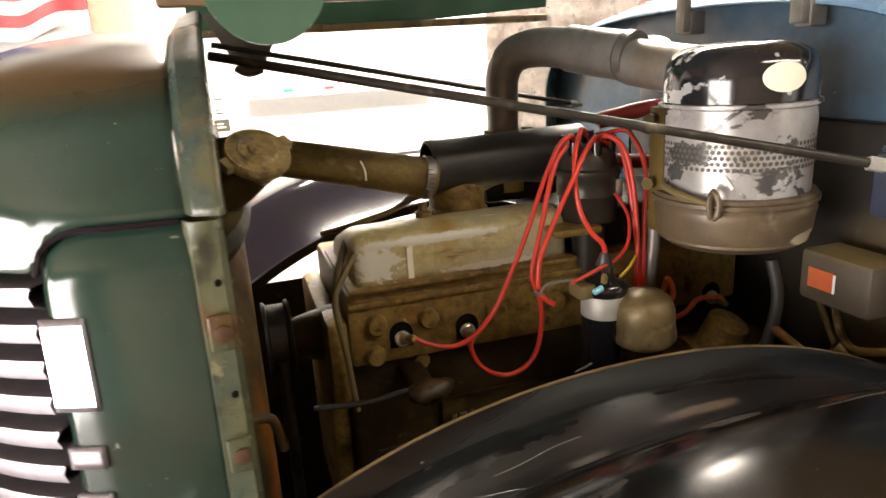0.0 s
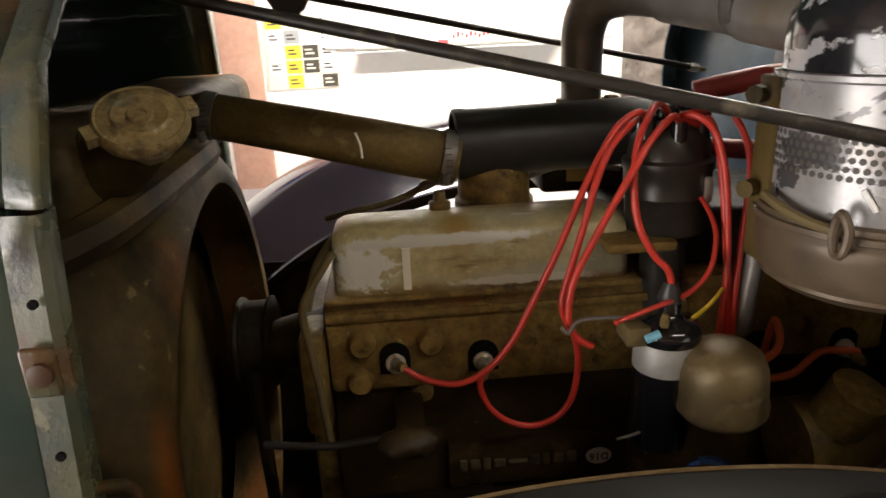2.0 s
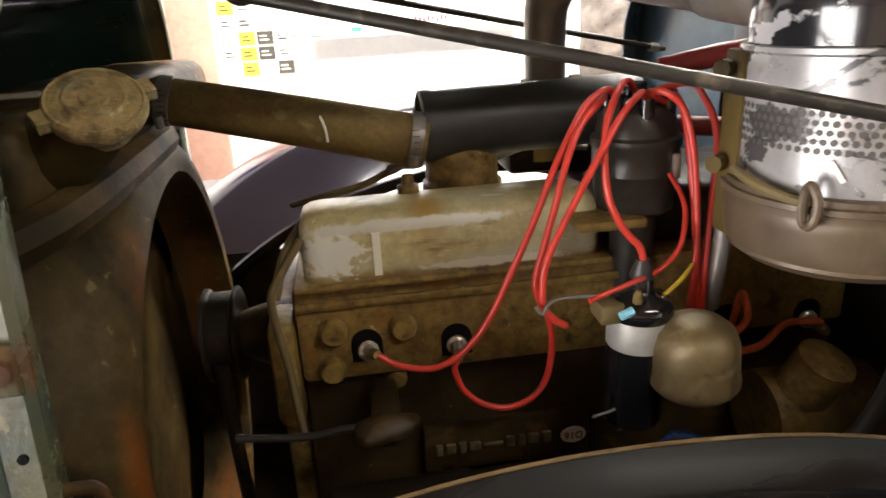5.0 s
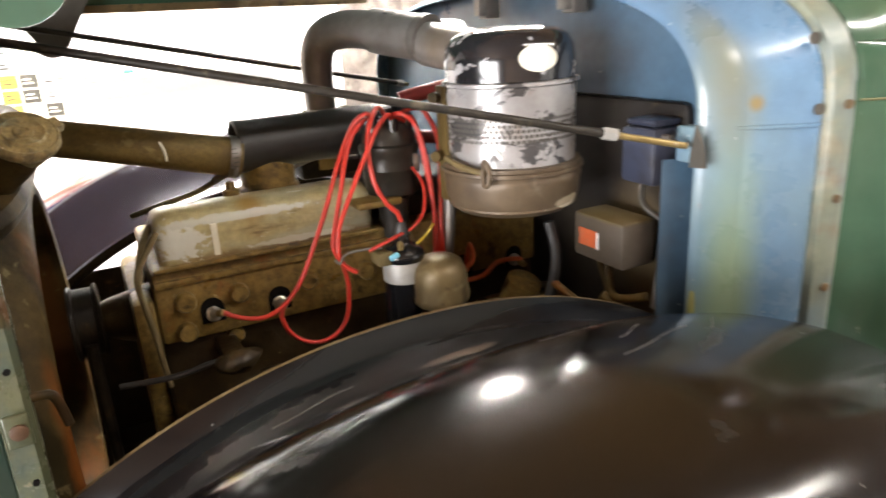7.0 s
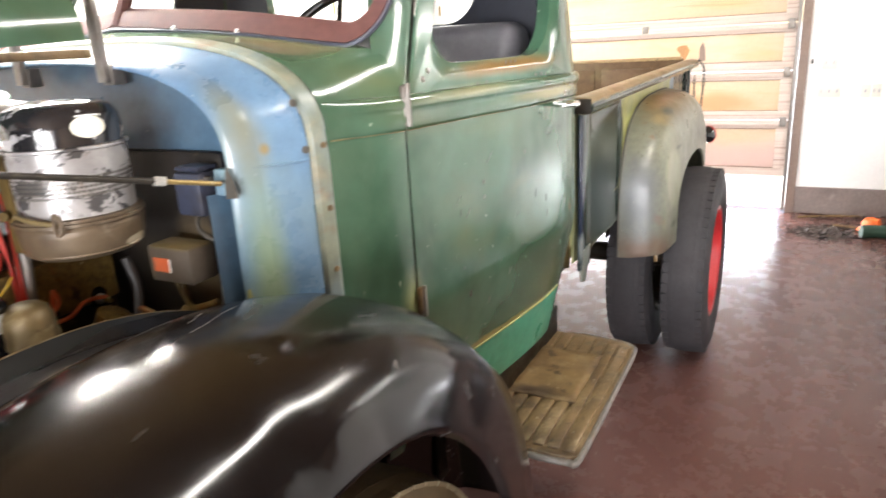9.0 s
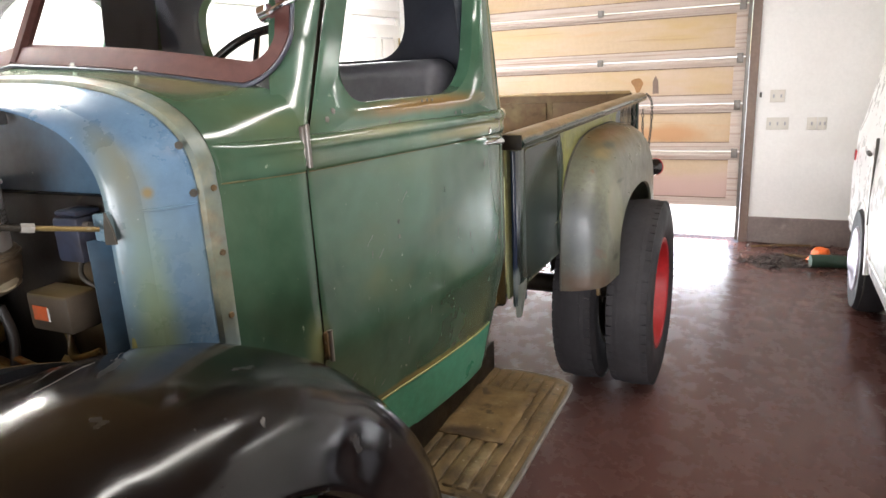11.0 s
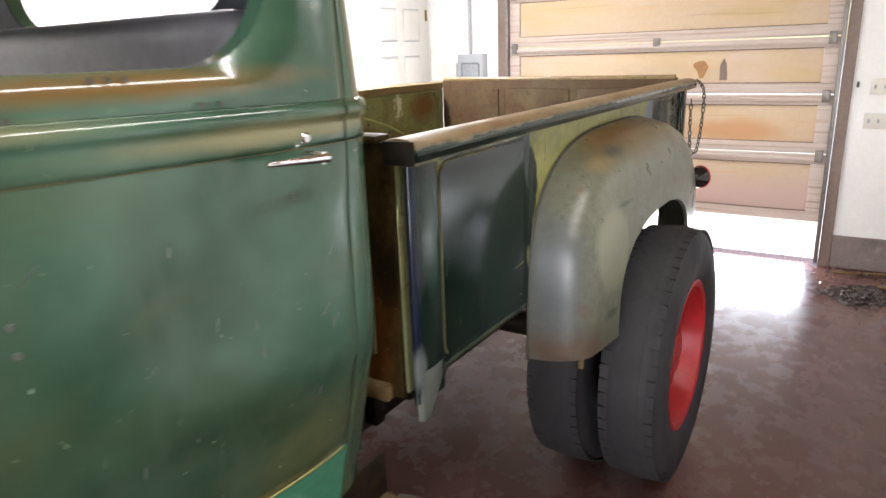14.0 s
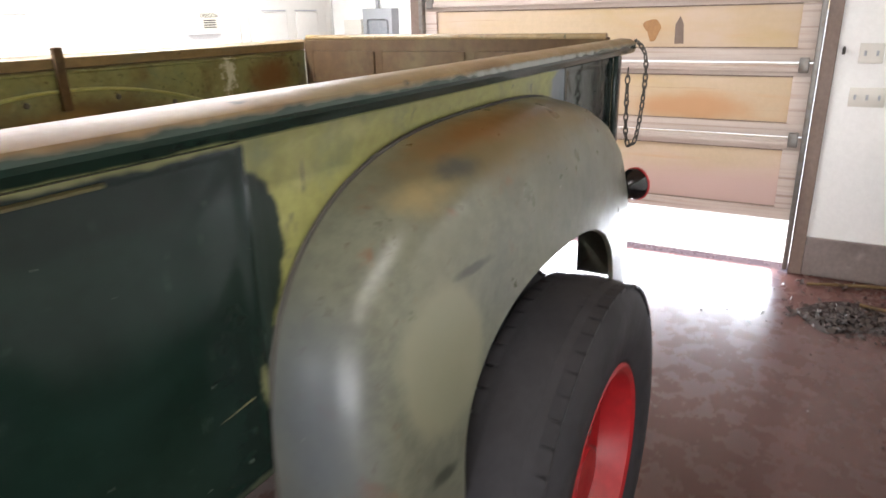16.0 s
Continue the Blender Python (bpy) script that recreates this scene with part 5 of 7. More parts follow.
        sp = part("spark_plug", turned(disc_caps([(0.011, 0), (0.011, 0.005), (0.0075, 0.007), (0.006, 0.018), (0.0045, 0.024), (0.004, 0.03)]), a, 12), PLUGMETAL, engine, "pale metal spark plug")
        part("terminal_boot", turned(disc_caps([(0.005, 0.022), (0.0058, 0.03), (0.0045, 0.042)]), a, 10), BRASS, sp)
for x, z, r in ((-0.03, 1.197, 0.0145), (0.042, 1.194, 0.014), (0.142, 1.19, 0.014), (-0.035, 1.153, 0.014), (0.235, 1.185, 0.014), (0.03, 1.127, 0.013)):
    part("head_bolt", turned(disc_caps([(r, 0), (r, 0.008), (r * 0.82, 0.012)]), axis_pose((x, -0.262 if z > 1.14 else -0.246, z), (0, -1, 0)), 14), ENGINE, engine)
# Block added to darken the light gap behind the distributor.
part("dark_gap_block", box(0.275, 0.55, -0.235, -0.03, 1.2455, 1.305, None, 0.012, 3), DARKENG, engine, "added dark block closing the light gap behind the distributor")
part("head_ledge", box(-0.066, 0.3, -0.2685, -0.262, 1.222, 1.232, None, 0.003), ENGINE, engine, "rusty cast ledge of the head")
for k, (u, w_, h_) in enumerate(((0.0, 0.008, 0.014), (0.012, 0.011, 0.012), (0.027, 0.008, 0.014), (0.039, 0.013, 0.01), (0.056, 0.022, 0.004), (0.082, 0.01, 0.013), (0.096, 0.008, 0.014), (0.108, 0.012, 0.012), (0.124, 0.011, 0.014))):
    part("casting_mark", box(0.068 + u, 0.068 + u + w_, -0.2635, -0.258, 1.031 - h_ / 2, 1.031 + h_ / 2, None, 0.0015), CASTMARK, engine, "worn raised casting mark")
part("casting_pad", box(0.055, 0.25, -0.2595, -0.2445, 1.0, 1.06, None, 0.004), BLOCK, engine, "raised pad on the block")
badge = part("engine_badge", turned(disc_caps([(0.015, 0), (0.015, 0.002)]), axis_pose((0.229, -0.262, 1.03), (0, -1, 0)) @ Matrix.Diagonal((1, 0.7, 1, 1)), 24), PAPERWHITE, engine, "small white oval badge")
words("D16", 0.013, pose(0.229, -0.2645, 1.03, 90, 180, 0), INK, badge)
part("front_cover", box(-0.1, -0.069, -0.22, 0.02, 0.85, 1.2, None, 0.012), ENGINE, engine)
pul = turned([(0.02, -0.02), (0.05, -0.02), (0.054, -0.018), (0.053, -0.014), (0.049, -0.012), (0.049, 0.012), (0.053, 0.014), (0.054, 0.018), (0.05, 0.02), (0.02, 0.02)], axis_pose((-0.156, -0.175, 1.166), (1, 0, 0)), 32)
part("fan_pulley", pul, DARKENG, engine, "black ribbed fan pulley")
part("fan_belt", tube([(-0.156, -0.224, 1.15), (-0.156, -0.215, 1.0), (-0.156, -0.2, 0.86)], 0.008), DARKENG, engine, "dark fan belt")
part("water_pump", tube([(-0.136, -0.175, 1.166), (-0.12, -0.18, 1.166), (-0.095, -0.185, 1.165), (-0.066, -0.19, 1.165)], lambda u: 0.024 + 0.022 * u, 3, 18), BLOCK, engine, "greasy water pump neck in the shaded block tone")
part("pump_bracket", box(-0.098, -0.069, -0.27, -0.2, 1.09, 1.21, None, 0.01), ENGINE, engine, "rusty bracket at the engine front")
part("generator", tube([(-0.05, -0.32, 0.98), (0.1, -0.32, 0.98)], 0.055, 1, 20, smooth=False), DARKENG, engine)
lumpy = bmesh.new()
bmesh.ops.create_icosphere(lumpy, subdivisions=3, radius=1.0, matrix=Matrix.Translation((0.012, -0.36, 1.138)) @ Matrix.Diagonal((0.03, 0.016, 0.014, 1)))
for v in lumpy.verts:
    v.co += Vector((1, 1, 1)) * 0.006 * noise.noise(v.co * 60)
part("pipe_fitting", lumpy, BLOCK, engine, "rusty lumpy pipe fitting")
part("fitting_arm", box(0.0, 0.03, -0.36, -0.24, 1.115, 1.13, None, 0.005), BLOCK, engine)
part("vent_pipe", tube([(-0.129, -0.33, 1.128), (-0.064, -0.345, 1.13), (-0.02, -0.355, 1.14), (0.0, -0.36, 1.14)], 0.004), RUBBER, engine)

# coolant hose, thermostat neck and black air hose
hose = part("radiator_hose", tube([(-0.18, -0.187, 1.435), (-0.05, -0.186, 1.404), (0.085, -0.186, 1.37)], lambda u: 0.0228 + 0.006 * u, 8, 20), HOSE, truck, "tan dusty radiator hose")
part("paint_mark", tube([(-0.021, -0.2085, 1.409), (-0.017, -0.2125, 1.397), (-0.016, -0.2105, 1.383)], 0.0016, 4, 6), PAPER, hose, "pale yellow mark")
for x, z, r in ((-0.17, 1.4325, 0.0232), (0.074, 1.373, 0.0288)):
    cl = part("hose_clamp", turned([(r, -0.0065), (r + 0.0022, -0.0065), (r + 0.0022, 0.0065), (r, 0.0065)], axis_pose((x, -0.187, z), (1, 0.0, -0.24)), 24), STEEL, hose, "steel worm clamp")
    part("clamp_screw", tube([(x - 0.004, -0.21, z - 0.022), (x - 0.004, -0.216, z - 0.01)], 0.0045, 1, 8, smooth=False), STEEL, cl)
    for k in range(7):
        a = radians(150 + 12 * k)
        part("band_slot", box(x - 0.0035, x + 0.0035, -0.187 + (r + 0.0018) * math.cos(a) - 0.0012, -0.187 + (r + 0.0018) * math.cos(a) + 0.0006, z + (r + 0.0018) * math.sin(a) - 0.0006, z + (r + 0.0018) * math.sin(a) + 0.0006), INK, cl)
part("hose_outlet", tube([(-0.25, -0.188, 1.43), (-0.172, -0.187, 1.433)], 0.0225, 1, 18, smooth=False), RADIATOR, truck)
bl = turned([(0.035, 0.0), (0.039, 0.002), (0.0395, 0.01), (0.038, 0.018), (0.038, 0.25), (0.034, 0.25), (0.034, 0.004)], axis_pose((0.083, -0.165, 1.383), (1, 0.04, 0.015)), 28)
part("air_hose", bl, RUBBER, truck, "wide black rubber duct")
part("thermostat_neck", turned(disc_caps([(0.046, 0), (0.046, 0.008), (0.042, 0.012), (0.041, 0.05), (0.04, 0.055)]), axis_pose((0.13, -0.15, 1.308), (0, 0, 1)), 20), ENGINE, engine, "rusty thermostat neck")
part("carburettor", box(0.2, 0.33, -0.09, 0.02, 1.3, 1.345, None, 0.008), DARKENG, engine)
part("carburettor_bowl", turned(disc_caps([(0.035, 0), (0.035, 0.04), (0.028, 0.045)]), axis_pose((0.25, -0.06, 1.315), (0, 0, 1)), 18), BRASS, engine, "tarnished carburettor bowl")
part("linkage", tube([(0.17, -0.14, 1.335), (0.22, -0.13, 1.345), (0.29, -0.12, 1.335)], 0.004), STEEL, engine)
part("fuel_line", tube([(0.06, -0.17, 1.345), (0.02, -0.165, 1.325), (-0.03, -0.14, 1.308), (-0.07, -0.1, 1.29)], 0.004), CABLE, engine)
part("line_fitting", tube([(0.045, -0.17, 1.338), (0.07, -0.172, 1.35)], 0.0065, 1, 6, smooth=False), STEEL, engine)

# air pipe from carburettor to air cleaner
ap = part("air_pipe", tube([(0.28, 0.02, 1.34), (0.28, 0.02, 1.46), (0.282, 0.017, 1.5), (0.292, 0.002, 1.527), (0.312, -0.03, 1.539), (0.34, -0.085, 1.538), (0.375, -0.17, 1.526)], lambda u: 0.027 + 0.006 * u, 8, 22), PIPE, truck, "smoky grey elbow air pipe")
part("pipe_sleeve", tube([(0.348, -0.105, 1.5355), (0.386, -0.2, 1.521)], 0.036, 1, 22, smooth=False), PIPE, ap, "wider sleeve joint")
part("sleeve_clamp", tube([(0.387, -0.203, 1.5205), (0.392, -0.216, 1.5185)], 0.0375, 1, 22, smooth=False), STEEL, ap)
part("base_clamp", tube([(0.28, 0.02, 1.39), (0.28, 0.02, 1.404)], 0.034, 1, 22, smooth=False), CABLE, ap, "brown hose clamp at the pipe foot")
part("clamp_ear", box(0.305, 0.322, -0.02, 0.0, 1.385, 1.41, None, 0.003), CABLE, ap)

# oil-bath air cleaner
ACX, ACY = 0.418, -0.4
acp = pose(ACX, ACY, 0)
ac = part("air_cleaner", turned([(0.088, 1.357), (0.089, 1.458), (0.0932, 1.46), (0.0932, 1.464), (0.087, 1.465)], acp, 56), CANPAINT, truck, "large oil-bath air cleaner with chipped paint")
DOME = [(1.4655, 0.0878), (1.49, 0.0882), (1.508, 0.0855), (1.52, 0.078), (1.528, 0.064), (1.5325, 0.038), (1.534, 0.0005)]
part("dome", turned([(r, z) for z, r in DOME], acp, 56), CANBLACK, ac, "glossy black dome with chipped paint")
part("inlet_tube", tube([(0.39, -0.212, 1.512), (0.41, -0.3, 1.5), (0.415, -0.36, 1.494)], 0.0335, 4, 24), PIPE, ac, "bare metal inlet tube")
spot = []
for r in (0.02, 0.35, 0.7, 1.0):
    row = []
    for k in range(28):
        a = 2 * math.pi * k / 28
        th = -1.72 + 0.3 * r * math.cos(a)
        z = 1.493 + 0.0165 * r * math.sin(a)
        rr = lerp_table(DOME, z) + 0.0012
        row.append((ACX + rr * math.cos(th), ACY + rr * math.sin(th), z))
    spot.append(row)
part("dome_patch", grid(spot, close_u=True), PAPER, ac, "worn oval patch of pale primer")
part("base_pan", turned([(0.088, 1.357), (0.0955, 1.356), (0.0965, 1.351), (0.094, 1.346), (0.0962, 1.34), (0.0975, 1.336), (0.0955, 1.328), (0.094, 1.31), (0.09, 1.3), (0.091, 1.297), (0.08, 1.289), (0.05, 1.284), (0.0005, 1.283)], acp, 56), CANRUST, ac, "dusty brown oil pan")
part("clamp_band", turned([(0.0975, 1.345), (0.0995, 1.346), (0.0995, 1.3505), (0.0975, 1.3515)], acp, 56), CANRUST, ac)
lug = tube([(ACX + q * math.cos(b), ACY + q * math.sin(b), z) for b, z, q in ((-2.5, 1.366, 0.104), (-2.46, 1.37, 0.108), (-2.4, 1.358, 0.112), (-2.42, 1.342, 0.112), (-2.48, 1.34, 0.108), (-2.51, 1.352, 0.105), (-2.5, 1.366, 0.104))], 0.0035, 5, 8)
part("clamp_eye", lug, CANRUST, ac, "rusty clamp eye bolt")
part("clamp_bolt", tube([(ACX + 0.101 * math.cos(b), ACY + 0.101 * math.sin(b), z) for b, z in ((-3.2, 1.368), (-2.95, 1.362), (-2.7, 1.357), (-2.48, 1.353))], 0.004, 3, 8), CABLE, ac)
# Holes are flat dark discs with their shade in the colour.
holes = bmesh.new()
for r in range(5):
    for k in range(80):
        a = 2 * math.pi * (k + 0.5 * (r % 2)) / 80
        m = acp @ Matrix.Rotation(a, 4, "Z") @ Matrix.Translation((0.0891, 0, 1.391 + r * 0.0068)) @ Matrix.Rotation(math.pi / 2, 4, "Y")
        bmesh.ops.create_circle(holes, cap_ends=True, segments=8, radius=0.0026, matrix=m)
part("perforation", holes, INK, ac, "rows of small dark discs painting holes", smooth=0)
part("paint_fleck", tube([(0.351, -0.462, 1.385), (0.359, -0.468, 1.37)], 0.0022, 1, 6, smooth=False), PAPERWHITE, ac, "white paint fleck")
for z in (1.445, 1.365):
    part("mount_bolt", turned(disc_caps([(0.008, 0), (0.008, 0.01)]), axis_pose((0.324, -0.36, z), (-1, -0.6, 0)), 8), RADIATOR, ac)
part("bracket", box(0.33, 0.342, -0.375, -0.345, 1.3, 1.46, None, 0.003), RADIATOR, ac)

# distributor, wires, coil, oil filter
DX, DYY = 0.293, -0.255
dp = pose(DX, DYY, 0)
di = part("distributor", turned(disc_caps([(0.022, 1.2), (0.024, 1.29), (0.04, 1.3), (0.042, 1.335), (0.0445, 1.338), (0.0435, 1.346), (0.0435, 1.362), (0.0455, 1.365), (0.0455, 1.373), (0.041, 1.376), (0.038, 1.394), (0.03, 1.404), (0.02, 1.408)]), dp, 32), DISTGREY, engine, "dark grey distributor")
part("cap_clip", box(DX + 0.022, DX + 0.03, DYY - 0.041, DYY - 0.035, 1.335, 1.36, None, 0.002), PLUGMETAL, di, "pale spring clip")
part("base_clamp", box(DX - 0.075, DX - 0.005, DYY - 0.05, DYY + 0.02, 1.29, 1.301, None, 0.004), ENGINE, di)
TOW = []
for k in range(6):
    a = 2 * math.pi * k / 6 + 0.4
    p = Vector((DX + 0.03 * math.cos(a), DYY + 0.03 * math.sin(a), 1.405))
    TOW.append(p)
    part("cap_tower", tube([p - Vector((0, 0, 0.012)), p + Vector((0, 0, 0.014))], 0.008, 1, 10, smooth=False), BLACKGLOSS, di)
TC = Vector((DX, DYY, 1.412))
part("cap_tower", tube([TC - Vector((0, 0, 0.01)), TC + Vector((0, 0, 0.014))], 0.0085, 1, 10, smooth=False), BLACKGLOSS, di)


def wire(points, material=WIRE, r=0.0034, label="red spark plug wire"):
    return part("plug_wire", tube(points, r, 8, 10), material, engine, label)


wire([(0.012, -0.301, 1.183), (0.017, -0.302, 1.181), (0.025, -0.305, 1.176), (0.047, -0.31, 1.169), (0.071, -0.313, 1.169), (0.096, -0.316, 1.184), (0.12, -0.32, 1.215), (0.143, -0.325, 1.264), (0.165, -0.325, 1.312), (0.187, -0.32, 1.361), (0.205, -0.315, 1.394), (0.224, -0.305, 1.417), (0.246, -0.295, 1.426), TOW[3] + Vector((0, 0, 0.008))])
wire([(0.0925, -0.303, 1.173), (0.0905, -0.303, 1.167), (0.089, -0.302, 1.155), (0.098, -0.303, 1.131), (0.119, -0.303, 1.112), (0.145, -0.303, 1.105), (0.169, -0.305, 1.115), (0.183, -0.31, 1.14), (0.186, -0.32, 1.184), (0.178, -0.333, 1.221), (0.167, -0.343, 1.243), (0.162, -0.345, 1.261), (0.167, -0.342, 1.281), (0.184, -0.335, 1.332), (0.197, -0.328, 1.372), (0.213, -0.318, 1.4), (0.234, -0.305, 1.416), TOW[2] + Vector((0, 0, 0.008))])
wire([(0.19, -0.35, 1.218), (0.178, -0.352, 1.227), (0.168, -0.354, 1.24), (0.166, -0.354, 1.259), (0.172, -0.352, 1.289), (0.198, -0.348, 1.338), (0.222, -0.345, 1.379), (0.243, -0.335, 1.407), (0.269, -0.315, 1.423), TOW[4] + Vector((0, 0, 0.008))])
wire([TC, (0.274, -0.275, 1.43), (0.255, -0.3, 1.426), (0.235, -0.325, 1.404), (0.227, -0.34, 1.373), (0.229, -0.35, 1.336), (0.242, -0.357, 1.308), (0.255, -0.36, 1.293), (0.26, -0.36, 1.274)])
wire([TOW[5], (0.285, -0.297, 1.42), (0.293, -0.315, 1.422), (0.307, -0.322, 1.408), (0.315, -0.328, 1.378), (0.32, -0.332, 1.337), (0.323, -0.335, 1.285), (0.321, -0.338, 1.246), (0.318, -0.34, 1.212)])
wire([TOW[1], (0.333, -0.275, 1.424), (0.345, -0.29, 1.41), (0.35, -0.305, 1.385), (0.348, -0.315, 1.352), (0.34, -0.325, 1.302), (0.335, -0.332, 1.256), (0.334, -0.335, 1.209)])
wire([TOW[0], (0.318, -0.284, 1.414), (0.322, -0.3, 1.391), (0.324, -0.315, 1.343), (0.328, -0.325, 1.282), (0.331, -0.33, 1.242), (0.328, -0.333, 1.208)])
wire([(0.309, -0.3, 1.342), (0.313, -0.32, 1.324), (0.31, -0.335, 1.307), (0.298, -0.35, 1.284), (0.275, -0.36, 1.269), (0.245, -0.37, 1.264), (0.212, -0.375, 1.256), (0.202, -0.378, 1.254)], WIRE, 0.0025, "thin red coil lead")
wire([(0.275, -0.365, 1.243), (0.3, -0.352, 1.252), (0.318, -0.34, 1.262)], YELLOW, 0.002, "thin yellow lead")
wire([(0.345, -0.345, 1.165), (0.4, -0.335, 1.16), (0.45, -0.305, 1.165), (0.5, -0.29, 1.155), (0.507, -0.285, 1.145)], ORANGEWIRE, 0.004, "faded orange plug wire")
wire([(0.345, -0.34, 1.17), (0.39, -0.325, 1.185), (0.405, -0.29, 1.2), (0.406, -0.275, 1.15)], ORANGEWIRE, 0.004, "faded orange plug wire")
part("wire_clip", tube([(0.158, -0.36, 1.245), (0.164, -0.362, 1.239), (0.169, -0.362, 1.247), (0.178, -0.362, 1.252), (0.2, -0.362, 1.252), (0.226, -0.362, 1.25)], 0.002, 5, 6), STEEL, engine)
part("wire_terminal", tube([(0.228, -0.386, 1.2395), (0.24, -0.384, 1.243)], 0.004, 1, 8, smooth=False), surface("pale_blue_sleeve", (0.2, 0.5, 0.65), [], 0.4, 0.05), engine, "pale blue wire sleeve")
part("coil_bracket", box(0.215, 0.24, -0.375, -0.34, 1.225, 1.245, None, 0.004), CABLE, engine)
cm = axis_pose((0.256, -0.355, 1.113), (0.02, -0.02, 1)) @ Matrix.Diagonal((0.87, 0.87, 1, 1))
co = part("ignition_coil", turned(disc_caps([(0.031, 0), (0.0325, 0.004), (0.0325, 0.085)]), cm, 32), BLACKGLOSS, engine, "black ignition coil with bare metal top band")
part("coil_band", turned([(0.0332, 0.083), (0.0335, 0.112), (0.032, 0.114)], cm, 32), ALU, co, "bare aluminium band")
part("coil_cap", turned(disc_caps([(0.034, 0.113), (0.0365, 0.118), (0.0365, 0.124), (0.03, 0.132), (0.018, 0.135), (0.013, 0.14), (0.0125, 0.15), (0.009, 0.155)]), cm, 32), BLACKGLOSS, co, "glossy black coil cap")
for sx in (-0.023, 0.023):
    part("coil_stud", turned(disc_caps([(0.005, 0.128), (0.005, 0.14), (0.003, 0.145)]), cm @ Matrix.Translation((sx, -0.006, 0)), 6), BRASS, co)
part("coil_boot", turned(disc_caps([(0.012, 0.146), (0.013, 0.152), (0.007, 0.168)]), cm, 14), RUBBER, co)
fm = axis_pose((0.303, -0.385, 1.153), (-0.06, -0.06, 1))
of = part("oil_filter", turned(disc_caps([(0.03, 0.006), (0.038, 0.009), (0.0412, 0.014), (0.0415, 0.02), (0.04, 0.026), (0.0395, 0.04), (0.0385, 0.054), (0.0345, 0.066), (0.026, 0.0735), (0.012, 0.077), (0.004, 0.0775)]), fm, 36), TINCAN, engine, "tarnished tin can housing")
part("dimple", turned(disc_caps([(0.004, 0), (0.003, 0.002)]), axis_pose((0.298, -0.4225, 1.209), (0, -1, 0.4)), 10), TINCAN, of)
part("filter_tube", tube([(0.345, -0.33, 1.21), (0.352, -0.33, 1.28), (0.35, -0.33, 1.32)], 0.009), STEEL, engine)
part("thin_lead", tube([(0.27, -0.375, 1.18), (0.253, -0.375, 1.153), (0.233, -0.37, 1.133), (0.215, -0.36, 1.12)], 0.0015), STEEL, engine)
part("starter_motor", tube([(0.43, -0.3, 1.05), (0.56, -0.3, 1.05)], 0.052, 1, 20, smooth=False), ENGINE, engine, "brown starter motor")
part("starter_solenoid", turned(disc_caps([(0.03, 0), (0.03, 0.05), (0.02, 0.055)]), axis_pose((0.47, -0.32, 1.09), (0.2, -0.4, 1)), 18), ENGINE, engine)
part("speedometer_cable", tube([(0.46, -0.43, 1.26), (0.465, -0.44, 1.2), (0.45, -0.43, 1.12), (0.4, -0.42, 1.06)], 0.008), RUBBER, engine, "black looped cable")
part("blue_fitting", turned([(0.03, 0), (0.034, 0.004), (0.034, 0.012)], axis_pose((0.34, -0.32, 1.015), (0, -0.5, 1)), 24), BULB, engine)
part("head_cable", tube([(-0.05, -0.27, 1.302), (-0.074, -0.28, 1.269), (-0.084, -0.285, 1.248), (-0.082, -0.285, 1.212), (-0.077, -0.287, 1.175), (-0.073, -0.288, 1.123), (-0.07, -0.288, 1.09)], 0.0042), CABLE, engine, "tan cloth-covered cable")
part("head_cable", tube([(-0.05, -0.2, 1.3), (-0.07, -0.25, 1.28), (-0.083, -0.268, 1.24)], 0.005), CABLE, engine)
part("heater_hose", tube([(0.34, -0.2, 1.43), (0.42, -0.22, 1.445), (0.5, -0.24, 1.44), (0.585, -0.24, 1.43)], 0.012), surface("dark_red_hose", (0.17, 0.02, 0.015), [], 0.5, 0.08), engine, "dark red heater hose")
part("heater_hose", tube([(0.32, -0.15, 1.37), (0.42, -0.18, 1.36), (0.5, -0.2, 1.36), (0.585, -0.22, 1.37)], 0.011), surface("deep_red_hose", (0.2, 0.02, 0.018), [], 0.5, 0.08), engine, "dark red heater hose")

# ---- cab ----
SIDEY = [(0.6, -0.66), (0.7, -0.703), (0.78, -0.738), (0.866, -0.768), (1.0, -0.788), (1.13, -0.804), (1.3, -0.831), (1.45, -0.85), (1.56, -0.859), (1.66, -0.857), (1.72, -0.842), (1.765, -0.805), (1.79, -0.75), (1.8, -0.69)]


def side_y(x, z):
    """The near cab side's y at length x and height z."""
    y = smooth_table(SIDEY, x)
    if z > 1.45:
        y += lerp_table([(0.8, 0.3), (1.0, 0.26), (1.6, 0.1)], x) * (z - 1.45)
    if z < 1.05:
        y += 0.22 * (1.05 - z)
    return y


def door_front(z):
    return 0.868 + max(0.0, z - 1.45) * 0.58


def door_rear(z):
    return 1.652 + max(0.0, z - 1.3) * 0.1


def side_grid(x0, x1, z0, z1, nx, nz, far=False, off=0.0):
    """A panel of the cab side; x0 and x1 may be functions of height."""
    fx = x0 if callable(x0) else (lambda z: x0)
    gx = x1 if callable(x1) else (lambda z: x1)
    rows = []
    for j in range(nz + 1):
        z = z0 + (z1 - z0) * j / nz
        r = []
        for i in range(nx + 1):
            x = fx(z) + (gx(z) - fx(z)) * i / nx
            y = side_y(x, z) + off
            r.append((x, mirror(y) if far else y, z))
        rows.append(r)
    return grid(rows)


